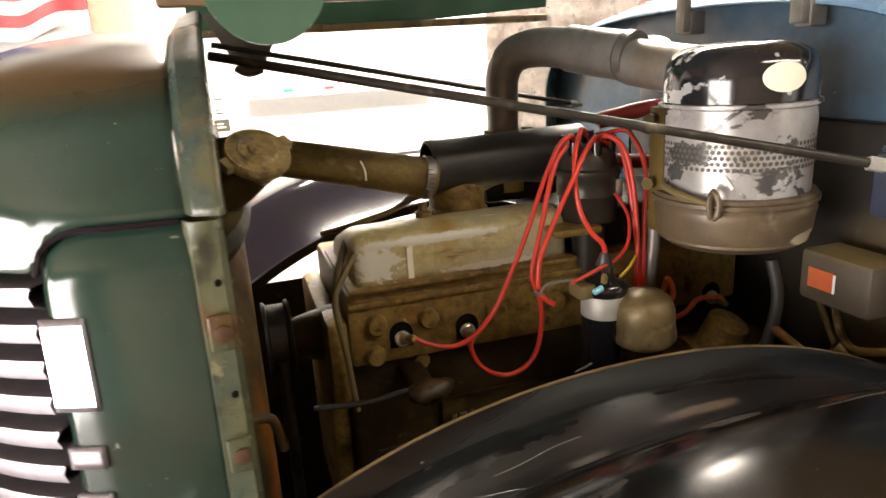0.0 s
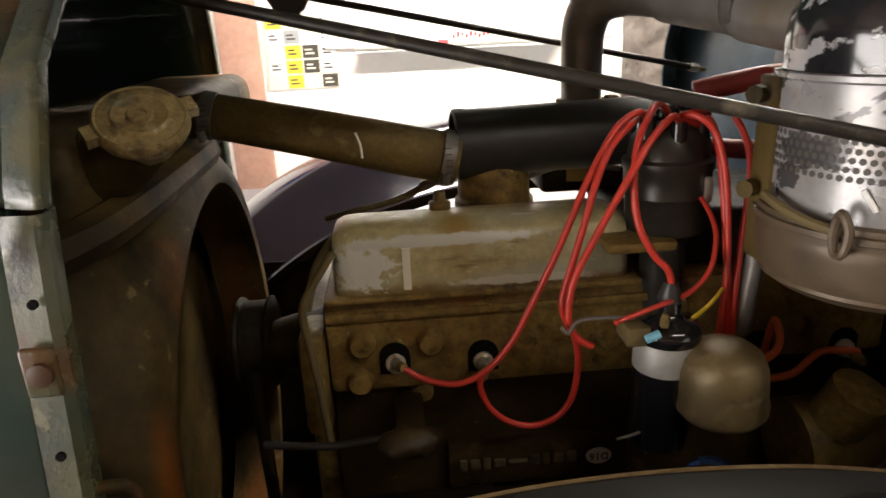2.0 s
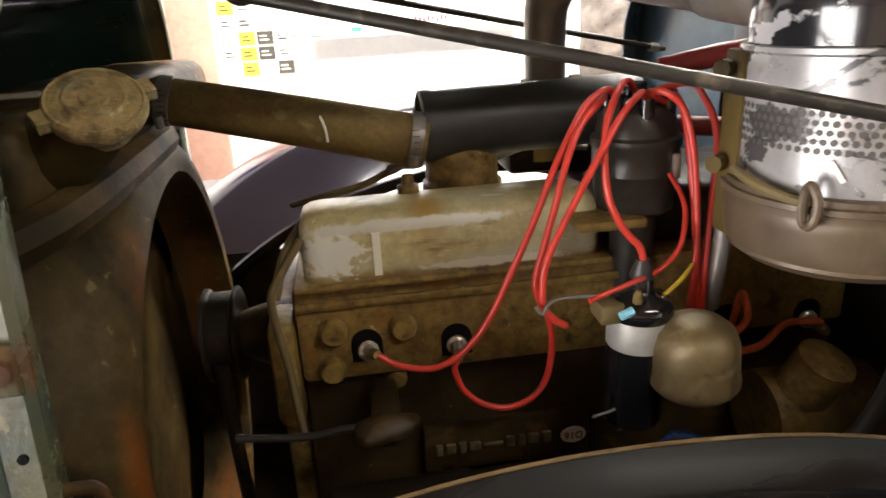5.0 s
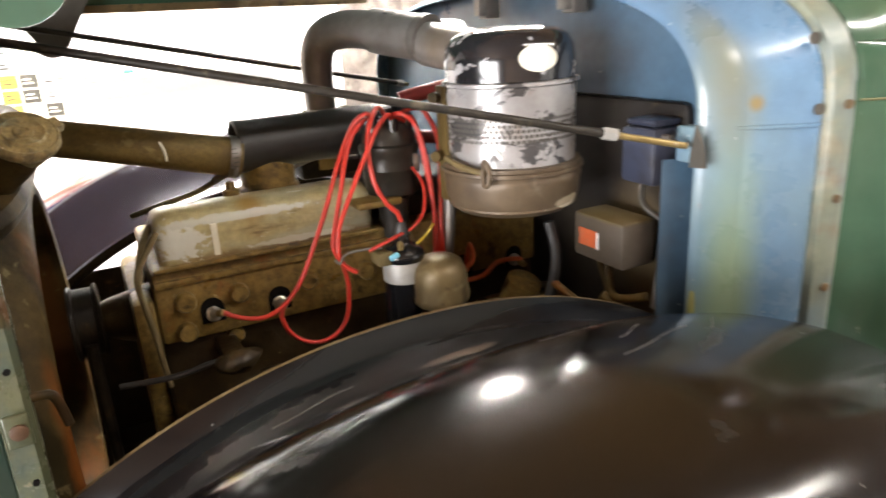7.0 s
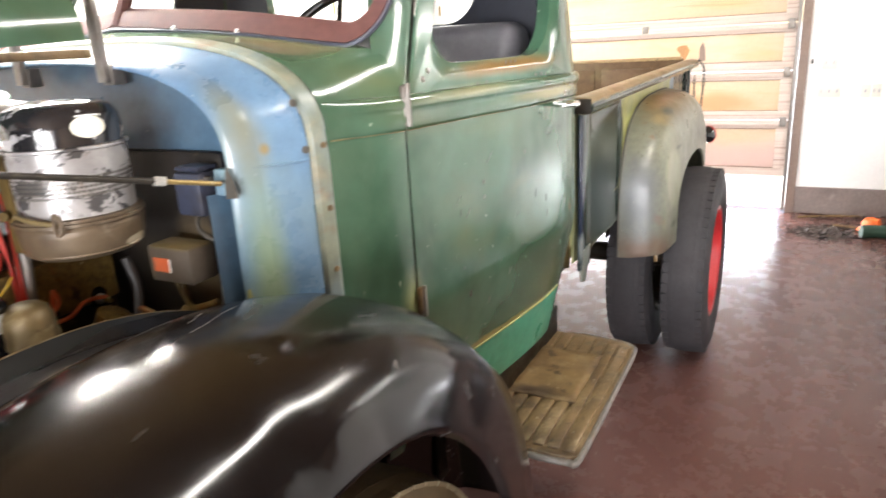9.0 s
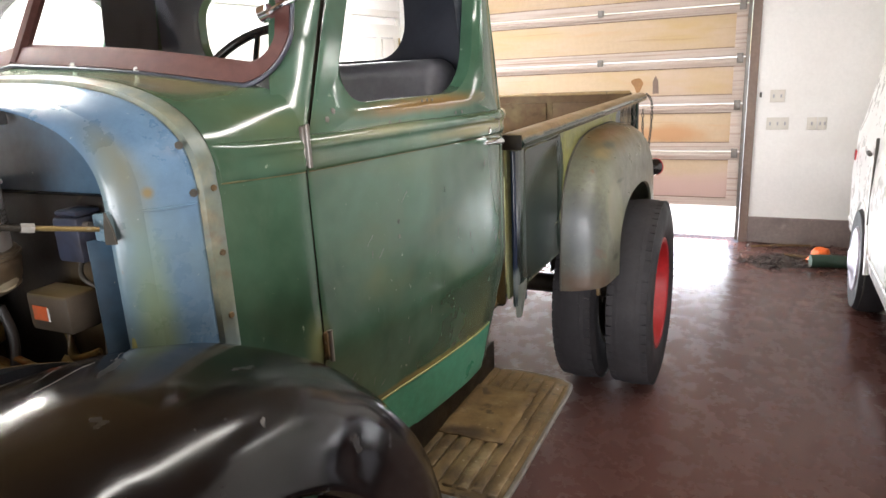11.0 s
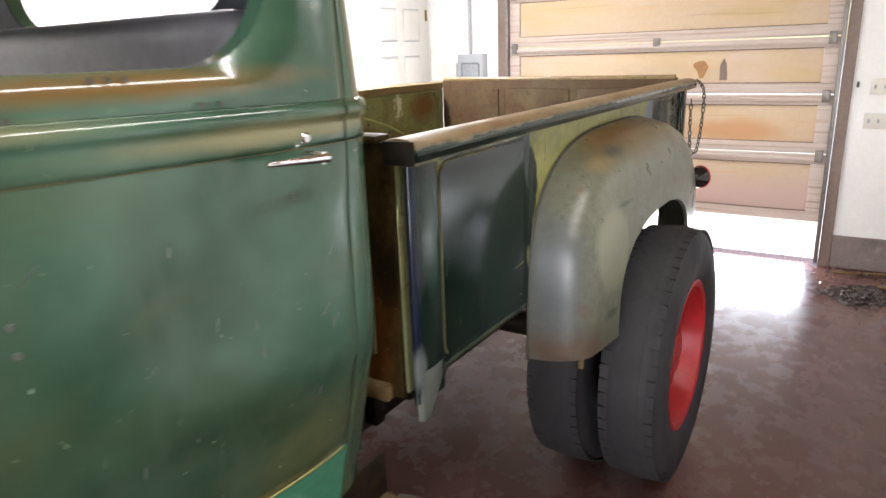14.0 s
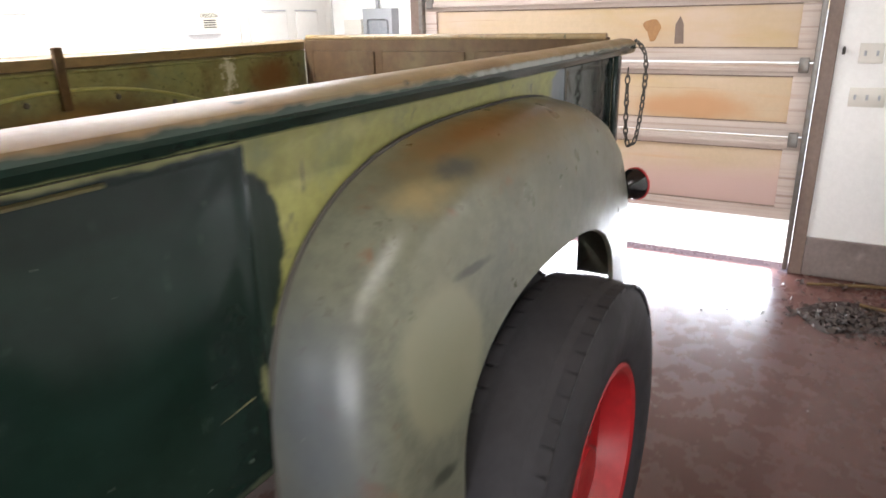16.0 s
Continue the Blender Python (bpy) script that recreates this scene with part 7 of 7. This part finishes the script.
part("throttle_lever", tube([(0.588, -0.1, 1.43), (0.54, -0.12, 1.45), (0.52, -0.14, 1.44)], 0.008), FIREWALL, truck)
part("linkage_block", box(0.52, 0.587, -0.12, -0.03, 1.38, 1.47, None, 0.01), BLUEBOX, truck, "dark bracket on the firewall")

# raised hood
hood = part("hood", grid([[(x, y, z) for x, y, z in ((0.47, yy, zz + 0.012), (0.2, yy, zz - 0.003), (-0.05, yy, zz - 0.008), (-0.225, yy, zz - 0.012))] for yy, zz in ((CY - 0.33, 1.608), (CY - 0.325, 1.64), (CY - 0.3, 1.7), (CY - 0.2, 1.78), (CY, 1.82), (CY + 0.2, 1.78), (CY + 0.3, 1.7), (CY + 0.325, 1.64), (CY + 0.33, 1.608))]), CABGREEN, truck, "green hood raised on struts", solid=0.004)
for s in (-1, 1):
    part("hood_edge", box(-0.225, 0.47, CY + s * 0.33 - 0.009, CY + s * 0.33 + 0.009, 1.592, 1.606, None, 0.003), RUNBOARD, hood, "rusty turned hood edge")
for y in (-0.358, -0.12):
    st = part("hood_strut", box(0.536, 0.549, y - 0.011, y + 0.011, 1.55, 1.7, None, 0.002), STEEL, truck, "flat steel hood strut")
    part("strut_foot", box(0.548, 0.575, y - 0.014, y + 0.014, 1.545, 1.58, None, 0.003), STEEL, st)
tab = turned(disc_caps([(0.048, 0), (0.05, 0.002), (0.05, 0.005)]), axis_pose((-0.137, -0.49, 1.604), (0, -1, 0.1)), 32)
tb_ = part("hood_catch", tab, CABGREEN, hood, "rounded pale green catch plate")
for dx in (-0.022, 0.022):
    part("plate_hole", turned(disc_caps([(0.004, 0), (0.004, 0.001)]), axis_pose((-0.137 + dx, -0.4962, 1.572), (0, -1, 0.1)), 10), INK, tb_)
outline = [(-0.2, 1.63), (-0.05, 1.63), (-0.085, 1.575), (-0.105, 1.54), (-0.125, 1.527), (-0.145, 1.533), (-0.165, 1.565)]
plate_rows = [[(x, y, z) for x, z in outline] for y in (0.2, 0.212)]
# Same kind of plate as the green one, its shaded side painted dark.
hn = part("hood_catch", grid(plate_rows, close_u=True, caps=True), INK, hood, "dark tapering far catch plate")
part("catch_lip", tube([(-0.155, 0.195, 1.537), (-0.135, 0.19, 1.527), (-0.11, 0.195, 1.532)], 0.006, 4, 8), INK, hn)

# ---- running board ----


def board_rows(z0, z1, grow=0.0):
    """The step's outline, with its far corner rounded off, at two heights."""
    pts = [(1.15, -0.725), (1.15, -1.0 - grow), (1.165, -1.022 - grow)]
    for k in range(9):
        a = radians(270 + 90 * k / 8)
        pts.append((1.795 + (0.06 + grow) * math.cos(a), -0.962 + (0.06 + grow) * math.sin(a)))
    pts += [(1.868 + grow, -0.83), (1.86, -0.78), (1.845, -0.725)]
    return [[(x, y, z) for x, y in pts] for z in (z0, z1)]


rb = part("running_board", grid(board_rows(0.552, 0.572), close_u=True, caps=True), RUNBOARD, truck, "grimy ribbed running board")
for k in range(7):
    y = -1.012 + k * 0.041
    part("rib", box(1.17, 1.8 + 0.012 * min(k, 4), y, y + 0.031, 0.5722, 0.581, None, 0.0035), RUNBOARD, rb)
part("board_lip", tube([(1.148, -0.75, 0.56), (1.146, -0.9, 0.556), (1.148, -1.0, 0.558), (1.172, -1.026, 0.562), (1.5, -1.027, 0.565), (1.79, -1.024, 0.565), (1.838, -1.005, 0.565), (1.858, -0.96, 0.565), (1.873, -0.83, 0.565), (1.86, -0.77, 0.565)], 0.009, 4, 8), STEEL, rb, "bare metal lip")
mat_ = bmesh.new()
mrows = [[(1.39 + 0.31 * i / 12 + 0.005 * noise.noise((j * 0.7, 0, 3)), -0.944 + 0.21 * j / 8 + 0.004 * noise.noise((i * 0.6, 5, 1)), 0.587 + 0.006 * noise.noise((i * 0.5, j * 0.5, 1))) for i in range(13)] for j in range(9)]
bo = single("cardboard_mat", grid(mrows, bm=mat_), BOARDTAN, "worn tan mat lying on the running board", "mat")
sm = bo.modifiers.new("thickness", "SOLIDIFY")
sm.thickness = 0.008
part("splash_panel", box(0.95, 1.85, -0.745, -0.735, 0.56, 0.68, None, 0.003), DARKENG, truck)

# ---- bed ----
BX0, BX1, BY = 1.9, 4.25, -0.80
bed = part("cargo_bed", box(BX0 + 0.02, BX1, BY + 0.06, mirror(BY) - 0.06, 0.80, 0.84, None, 0.004), BEDINSIDE, truck, "open cargo bed with rusty yellow-green inside")


def bed_panel(x0, x1, z0, z1, depth, far):
    """A pressed side panel with a rounded raised border."""
    rows = []
    rad = 0.03
    for inset, d in ((0.0, 0.0), (0.018, 0.0), (0.026, depth), (0.1, depth)):
        a0, a1, b0, b1 = x0 + inset, x1 - inset, z0 + inset, z1 - inset
        r = max(0.004, rad - inset * 0.3) if inset else 0.004
        ring_ = []
        for cx, cz, s in ((a0 + r, b0 + r, 180), (a1 - r, b0 + r, 270), (a1 - r, b1 - r, 0), (a0 + r, b1 - r, 90)):
            for k in range(6):
                a = radians(s + 90 * k / 5)
                y = BY + d
                ring_.append((cx + r * math.cos(a), mirror(y) if far else y, cz + r * math.sin(a)))
        rows.append(ring_)
    bm = grid(rows, close_u=True)
    bm.verts.ensure_lookup_table()
    bm.faces.new(bm.verts[len(bm.verts) - len(rows[-1]):])
    return bm


for far in (False, True):
    sd = part("bed_side", box(BX0, BX1, (mirror(BY) - 0.02) if far else BY + 0.012, (mirror(BY) - 0.012) if far else BY + 0.02, 0.82, 1.345), BEDINSIDE, bed, "pressed steel bed side")
    for x0, x1, mt, lb in ((2.012, 2.5, BEDGREEN, "dark green pressed panel with grey patches"), (2.5, 3.72, BEDPRIMER, "yellow-green primed panel above the wheel"), (3.725, 4.2, BEDGREEN, "dark green rear panel")):
        part("side_panel", bed_panel(x0, x1, 0.83, 1.335, 0.005, far), mt if not far else BEDINSIDE, sd, lb, solid=0.002)
    rp = []
    for y, z in ((BY + 0.008, 1.337), (BY - 0.012, 1.34), (BY - 0.045, 1.352), (BY - 0.06, 1.365), (BY - 0.058, 1.378), (BY - 0.04, 1.388), (BY - 0.01, 1.391), (BY + 0.012, 1.388), (BY + 0.021, 1.38), (BY + 0.019, 1.35), (BY + 0.009, 1.348)):
        rp.append((mirror(y) if far else y, z))
    rail = part("top_rail", grid([[(x, y, z) for y, z in rp] for x in (BX0 - 0.035, 2.5, 3.3, BX1 + 0.01)], close_u=True, caps=True), RAIL, sd, "bare rusty flared top rail")
    if not far:
        part("rail_stripe", tube([(BX0 - 0.033, BY - 0.044, 1.359), (2.5, BY - 0.044, 1.359), (3.3, BY - 0.044, 1.359), (BX1, BY - 0.044, 1.359)], 0.0185, 2, 8), BEDGREEN, sd, "dark green painted underside of the rail")
    if not far:
        # Closed rail end; a dark plate paints the shade of a hollow.
        part("rail_end_shade", box(BX0 - 0.041, BX0 - 0.036, BY - 0.056, BY + 0.02, 1.338, 1.386, None, 0.002), DARKENG, sd, "dark plate painting the shaded hollow of the rail")
    yy = mirror(BY) if far else BY
    sg = 1 if far else -1
    for x0, x1 in ((1.895, 2.006), (4.2, 4.255)):
        part("corner_post", box(x0, x1, min(yy, yy + sg * 0.018), max(yy, yy + sg * 0.018), 0.79, 1.338, None, 0.0085, 3), BEDGREEN, sd, "dark green corner post")
    if far:
        for x in (3.11,):
            part("rib", box(x, x + 0.03, yy - 0.04, yy - 0.022, 1.225, 1.412, None, 0.004), TAILGATE, sd, "rusty upright rib")
    well = []
    for k in range(25):
        a = math.pi * k / 24
        x, z = 3.13 + 0.72 * math.cos(a), 0.84 + 0.34 * math.sin(a) ** 0.75
        y0 = yy - sg * 0.02
        well.append([(x, y0, z), (x - 0.02 * math.cos(a), y0 - sg * 0.1, z), (x - 0.05 * math.cos(a), y0 - sg * 0.15, z - 0.012 * math.sin(a)), (x - 0.08 * math.cos(a), y0 - sg * 0.18, z - 0.05 * math.sin(a)), (x - 0.08 * math.cos(a), y0 - sg * 0.185, 0.84)])
    wl = part("wheel_well", grid(well), BEDINSIDE, bed, "rusty yellow-green inner wheel well", solid=0.003)
    arc = [(3.13 + d, yy - sg * 0.022, 1.285 - 0.32 * d * d) for d in (-0.7 + 0.05 * k for k in range(29))]
    part("arch_bead", tube(arc, 0.006, 1, 8, smooth=False), BEDPRIMER, sd, "pale yellow pressed arch line")
    for d in (-0.55, -0.33, -0.12, 0.18, 0.4, 0.58):
        part("rivet", turned(disc_caps([(0.01, 0), (0.007, 0.004)]), axis_pose((3.13 + d, yy - sg * 0.021, 1.258 - 0.32 * d * d), (0, -sg, 0)), 8), INK, sd)
    press = [(2.1, 1.338), (3.0, 1.337), (4.08, 1.333), (4.15, 1.32), (4.19, 1.27), (4.2, 1.15), (4.2, 0.95)]
    part("pressed_line", tube([(x, yy - sg * 0.021, z) for x, z in press], 0.005, 5, 8), BEDINSIDE, sd, "pressed border line")
for x0, x1, z0, z1 in ((2.03, 2.487, 0.85, 1.318),):
    r = 0.04
    loop = []
    for cx, cz, a0 in ((x0 + r, z0 + r, 180), (x1 - r, z0 + r, 270), (x1 - r, z1 - r, 0), (x0 + r, z1 - r, 90)):
        loop += [(cx + r * math.cos(radians(a0 + 90 * k / 6)), BY - 0.001, cz + r * math.sin(radians(a0 + 90 * k / 6))) for k in range(7)]
    loop = [(2.3, BY - 0.001, 1.318)] + loop[21:] + loop[:4]
    part("panel_bead", tube(loop, 0.0035, 1, 6, smooth=False), BEDEDGE, bed, "yellowish worn panel edge")
part("panel_crease", tube([(2.26, BY + 0.007, 0.945), (2.38, BY + 0.006, 0.958), (2.47, BY + 0.004, 0.968)], 0.0016, 4, 6), BEDEDGE, bed, "worn crease line")
fp = part("front_panel", box(BX0, BX0 + 0.012, BY + 0.03, mirror(BY) - 0.03, 0.8, 1.375), RADIATOR, bed, "dark rusty bed front panel")
part("front_rail", box(BX0 - 0.02, BX0 + 0.03, BY + 0.05, mirror(BY) - 0.05, 1.376, 1.392, None, 0.005), RADIATOR, fp)
part("front_bead", tube([(BX0 - 0.006, -0.655, 1.31), (BX0 - 0.006, -0.69, 1.27), (BX0 - 0.006, -0.7, 1.1), (BX0 - 0.006, -0.7, 0.9)], 0.006), BEDEDGE, fp, "yellowish pressed bead")
foot = [[(1.896 + (x - 1.896) * w, BY - 0.0195 - 0.005 * (1 - w) + d, z) for x, d in ((1.896, 0.01), (1.91, -0.001), (1.95, -0.002), (1.99, 0.001), (2.003, 0.012))] for z, w in ((0.87, 1.0), (0.83, 0.95), (0.8, 0.72), (0.775, 0.5), (0.757, 0.36))]
part("corner_foot", grid(foot), TIPMETAL, bed, "bent bare metal corner tip", solid=0.003)
part("bed_sill", box(BX0 - 0.02, BX0 + 0.08, BY + 0.06, BY + 0.2, 0.79, 0.83, None, 0.006), BOARDTAN, bed, "brown wooden bed sill")
tg = part("tailgate", box(BX1 - 0.012, BX1 + 0.012, BY + 0.03, mirror(BY) - 0.03, 0.84, 1.395, None, 0.004), TAILGATE, truck, "rusty closed tailgate")
for y0, y1 in ((-0.66, -0.26), (-0.22, 0.16), (0.2, 0.52)):
    part("pressed_panel", box(BX1 - 0.02, BX1 - 0.0125, y0, y1, 0.95, 1.345, None, 0.006), TAILGATE, tg)
part("gate_bead", tube([(BX1, BY + 0.04, 1.395), (BX1, mirror(BY) - 0.04, 1.395)], 0.014, 1, 10, smooth=False), RAIL, tg)


def chain(points, parent, label):
    path = smooth_path(points, 12)
    link = 0.024
    c = part("chain", tube([path[0], path[1]], 0.003, 1, 6, smooth=False), INK, parent, label)
    last = path[0]
    turn = 0
    for p in path[1:]:
        if (p - last).length < link * 0.85:
            continue
        w = (p - last).normalized()
        m = axis_pose((p + last) / 2, w) @ Matrix.Rotation(math.pi / 2 * (turn % 2), 4, "Z")
        ring_ = [m @ Vector((0.007 * math.cos(a), 0, 0.016 * math.sin(a))) for a in (2 * math.pi * k / 12 for k in range(13))]
        part("link", tube(ring_, 0.0028, 1, 6, caps=False, smooth=False), INK, c)
        last, turn = p, turn + 1


chain([(4.25, -0.86, 1.385), (4.3, -0.885, 1.33), (4.31, -0.885, 1.2), (4.29, -0.875, 1.06), (4.275, -0.86, 1.02), (4.262, -0.845, 1.06), (4.258, -0.84, 1.2), (4.255, -0.84, 1.3)], truck, "rusty tailgate chain hanging in a loop")
chain([(3.965, -0.832, 1.352), (3.975, -0.835, 1.25), (3.97, -0.832, 1.13)], truck, "short rusty chain on the bed side")
tl = part("tail_light", turned(disc_caps([(0.02, -0.05), (0.04, -0.03), (0.047, -0.005), (0.047, 0.006)]), axis_pose((3.875, -0.978, 0.985), (0.75, -0.35, 0.0)), 28), BLACKGLOSS, truck, "round tail light with red lens")
part("lens", turned(disc_caps([(0.044, 0.006), (0.04, 0.014), (0.02, 0.02)]), axis_pose((3.875, -0.978, 0.985), (0.75, -0.35, 0.0)), 28), TAILRED, tl, "red glass lens")
part("lens_rim", turned([(0.044, 0.004), (0.05, 0.006), (0.05, 0.011), (0.044, 0.012)], axis_pose((3.875, -0.978, 0.985), (0.75, -0.35, 0.0)), 28), REDRIM, tl)
part("light_bracket", tube([(3.86, -0.955, 0.985), (3.85, -0.9, 0.98), (3.85, -0.82, 0.97)], 0.01), INK, tl)

# rear fenders
RSECT = [  # y, front x, crown z, rear x, foot z
    (-0.798, 2.49, 1.285, 3.92, 0.66), (-0.812, 2.487, 1.287, 3.925, 0.66), (-0.85, 2.488, 1.282, 3.92, 0.662), (-0.9, 2.495, 1.268, 3.905, 0.668),
    (-0.935, 2.506, 1.245, 3.885, 0.672), (-0.962, 2.522, 1.212, 3.855, 0.676), (-0.98, 2.542, 1.17, 3.82, 0.68), (-0.99, 2.595, 1.105, 3.74, 0.682), (-0.998, 2.68, 1.03, 3.65, 0.682), (-1.003, 2.715, 1.008, 3.60, 0.684), (-0.992, 2.72, 1.003, 3.595, 0.684)]


def rear_fender(far):
    rows = []
    for y, xf, zt, xr, zf in RSECT:
        r = []
        xc, hw = (xf + xr) / 2, (xr - xf) / 2
        zs = zf + (zt - zf) * 0.18
        bend = 0.64 + 0.16 * min(1.0, max(0.0, (-0.975 - y) / 0.02))
        r += [(xf, zf + (zs - zf) * k / 5) for k in range(5)]
        for k in range(49):
            a = math.pi * (1 - k / 48)
            c, s = math.cos(a), math.sin(a)
            r.append((xc + hw * math.copysign(abs(c) ** bend, c), zs + (zt - zs) * abs(s) ** bend))
        r += [(xr, zs - (zs - zf) * k / 5) for k in range(1, 6)]
        rows.append([(x, mirror(y) if far else y, z) for x, z in r])
    return grid(rows)


rf = part("rear_fender", rear_fender(False), REARFENDER, truck, "grey-olive primed rear fender with rusty top", solid=0.004)
wl_ = []
for k in range(4, 40):
    a = math.pi * (1 - k / 48)
    c, sn = math.cos(a), math.sin(a)
    wl_.append((3.205 + 0.72 * math.copysign(abs(c) ** 0.64, c), BY - 0.003, 0.773 + 0.516 * abs(sn) ** 0.64))
part("fender_welt", tube([(2.485, BY - 0.003, 0.66), (2.485, BY - 0.003, 0.78)] + wl_, 0.0045, 1, 8, smooth=False), INK, rf, "dark seam welt along the bed")
part("fender_tab", box(2.527, 2.54, -0.96, -0.945, 0.64, 0.68, None, 0.002), RUNBOARD, rf)
part("rear_fender", rear_fender(True), REARFENDER, truck, "far grey-olive rear fender", solid=0.004)
for k in range(3):
    part("hanging_bracket", box(1.98 + k * 0.15, 2.02 + k * 0.15, -0.62, -0.58, 0.64, 0.79, None, 0.006), DARKENG, truck)
part("exhaust_pipe", tube([(0.6, -0.05, 0.6), (1.8, -0.1, 0.55), (2.6, -0.1, 0.55), (3.9, -0.3, 0.6)], 0.03), DARKENG, truck)

# ---- parked van ----
van = thing("parked_van", "white panel van parked beside the truck", "van", (3.6, -2.9, 0))
VY = -2.13
vrows = []
for z, dy, x0, x1 in ((0.32, 0.04, 1.75, 5.32), (0.36, 0.0, 1.72, 5.36), (0.75, -0.015, 1.7, 5.38), (1.05, 0.0, 1.72, 5.37), (1.12, 0.02, 1.74, 5.35), (1.55, 0.1, 1.9, 5.3), (1.85, 0.18, 2.05, 5.24), (1.93, 0.26, 2.15, 5.18)):
    y0, y1 = VY - dy, VY - 1.7 + dy
    ring_ = []
    for cx, cy_, s in ((x0 + 0.1, y1 + 0.1, 180), (x1 - 0.1, y1 + 0.1, 270), (x1 - 0.1, y0 - 0.1, 0), (x0 + 0.1, y0 - 0.1, 90)):
        for k in range(6):
            a = radians(s + 90 * k / 5)
            ring_.append((cx + 0.1 * math.cos(a), cy_ + 0.1 * math.sin(a), z))
    vrows.append(ring_)
vb = part("body", grid(vrows, close_u=True, caps=True), VANWHITE, van, "white panelled van body")
part("side_trim", box(1.85, 5.25, VY - 0.0, VY + 0.012, 0.42, 0.45, None, 0.004), VANWHITE, vb)
for x in (2.6, 3.45, 4.3):
    part("door_seam", box(x, x + 0.006, VY + 0.0, VY + 0.017, 0.46, 1.1), INK, vb)
for x in (2.55, 4.55):
    w = part("wheel", turned([(0.2, -0.09), (0.3, -0.09), (0.32, -0.06), (0.325, 0), (0.32, 0.06), (0.3, 0.09), (0.2, 0.085)], axis_pose((x, VY - 0.06, 0.325), (0, 1, 0)), 40), TYRE, van, "black van tyre")
    part("hubcap", turned([(0.205, 0.084), (0.19, 0.095), (0.15, 0.09), (0.1, 0.1), (0.06, 0.12), (0.001, 0.125)], axis_pose((x, VY - 0.06, 0.325), (0, 1, 0)), 36), DULLCHROME, w, "white and chrome hubcap")
    part("wheel_arch", tube([(x + 0.355 * math.cos(a), VY + 0.006, 0.33 + 0.355 * math.sin(a)) for a in (math.pi * k / 20 for k in range(21))], 0.016, 1, 8, smooth=False), VANWHITE, van, "white rolled wheel arch lip")
    # Flat dark disc stands in for the shade inside the arch.
    part("arch_shadow", turned(disc_caps([(0.325, 0.058), (0.325, 0.066)]), axis_pose((x, VY - 0.06, 0.335), (0, 1, 0)), 40), INK, van, "dark disc painting the shade in the wheel arch")
part("window", box(2.75, 3.4, VY - 0.1, VY - 0.055, 1.2, 1.6, None, 0.02), GLASS, van)
for x, z in ((3.3, 1.0), (4.42, 0.98)):
    part("door_handle", box(x, x + 0.1, VY + 0.012, VY + 0.035, z, z + 0.025, None, 0.008), INK, van, "black door handle")
part("side_marker", box(5.2, 5.26, VY + 0.0, VY + 0.018, 0.85, 0.92, None, 0.004), TAILRED, van, "small red marker light")
part("bumper", box(5.36, 5.45, VY - 1.6, VY - 0.02, 0.36, 0.48, None, 0.02), INK, van, "dark bumper")

# ---- clutter by the back wall ----
oc = bmesh.new()
orows = [[(5.62 + 0.11 * math.cos(a) * (1 - 0.5 * h) + 0.02 * noise.noise((a, h * 3, 0)), -2.0 + 0.09 * math.sin(a) * (1 - 0.5 * h) + 0.02 * noise.noise((a, h * 3, 4)), 0.01 + 0.09 * h + 0.02 * noise.noise((a * 1.5, h * 2, 8))) for a in (2 * math.pi * k / 20 for k in range(20))] for h in (0, 0.3, 0.6, 0.85, 1.0)]
single("crumpled_cover", grid(orows, close_u=True, bm=oc, caps=True), ORANGECLOTH, "crumpled bright orange plastic on the floor", "plastic sheet")
single("rolled_tube", tube([(5.42, -1.92, 0.05), (5.45, -2.1, 0.05), (5.4, -2.36, 0.05)], 0.048, 6, 14), DARKGREEN, "dark green rolled tube lying on the floor", "tube")
rng = random.Random(11)
wetp = [[(5.5 + 0.2 * q * math.cos(a) * (1 + 0.25 * math.sin(3 * a + 1)) - 0.05 * q * math.sin(a), -1.72 + 0.24 * q * math.sin(a) * (1 + 0.2 * math.sin(2 * a)), 0.0022) for a in (2 * math.pi * k / 48 for k in range(48))] for q in (0.02, 0.6, 1.0)]
single("damp_patch", grid(wetp, close_u=True), DAMP, "dark damp patch on the floor under the leaves", "stain", smooth=0)
deb = bmesh.new()
for k in range(520):
    x, y = rng.gauss(5.48, 0.11), rng.gauss(-1.72, 0.13)
    if rng.random() < 0.25:
        x, y = rng.uniform(5.85, 6.05), rng.uniform(-3.0, -1.45)
    if rng.random() < 0.12:
        x, y = rng.uniform(4.2, 5.9), rng.uniform(-2.0, -0.8)
    s = rng.uniform(0.006, 0.034) if x > 5.2 else rng.uniform(0.004, 0.01)
    m = pose(x, y, 0.004 + s * 0.25, rng.uniform(-35, 35), rng.uniform(-35, 35), rng.uniform(0, 360)) @ Matrix.Diagonal((s, s * rng.uniform(0.25, 0.8), 0.002, 1))
    bmesh.ops.create_cube(deb, size=1.0, matrix=m)
single("floor_debris", deb, DEBRIS, "scattered dry leaves and dirt on the floor", "debris", smooth=0, kind="stuff")
for x0, y0, x1, y1 in ((5.9, -1.5, 6.03, -1.95), (5.7, -1.75, 5.55, -2.2)):
    single("wood_stick", tube([(x0, y0, 0.012), ((x0 + x1) / 2, (y0 + y1) / 2, 0.016), (x1, y1, 0.012)], 0.009, 4, 8), BOARDTAN, "thin pale stick on the floor", "stick", "sticks on the floor")
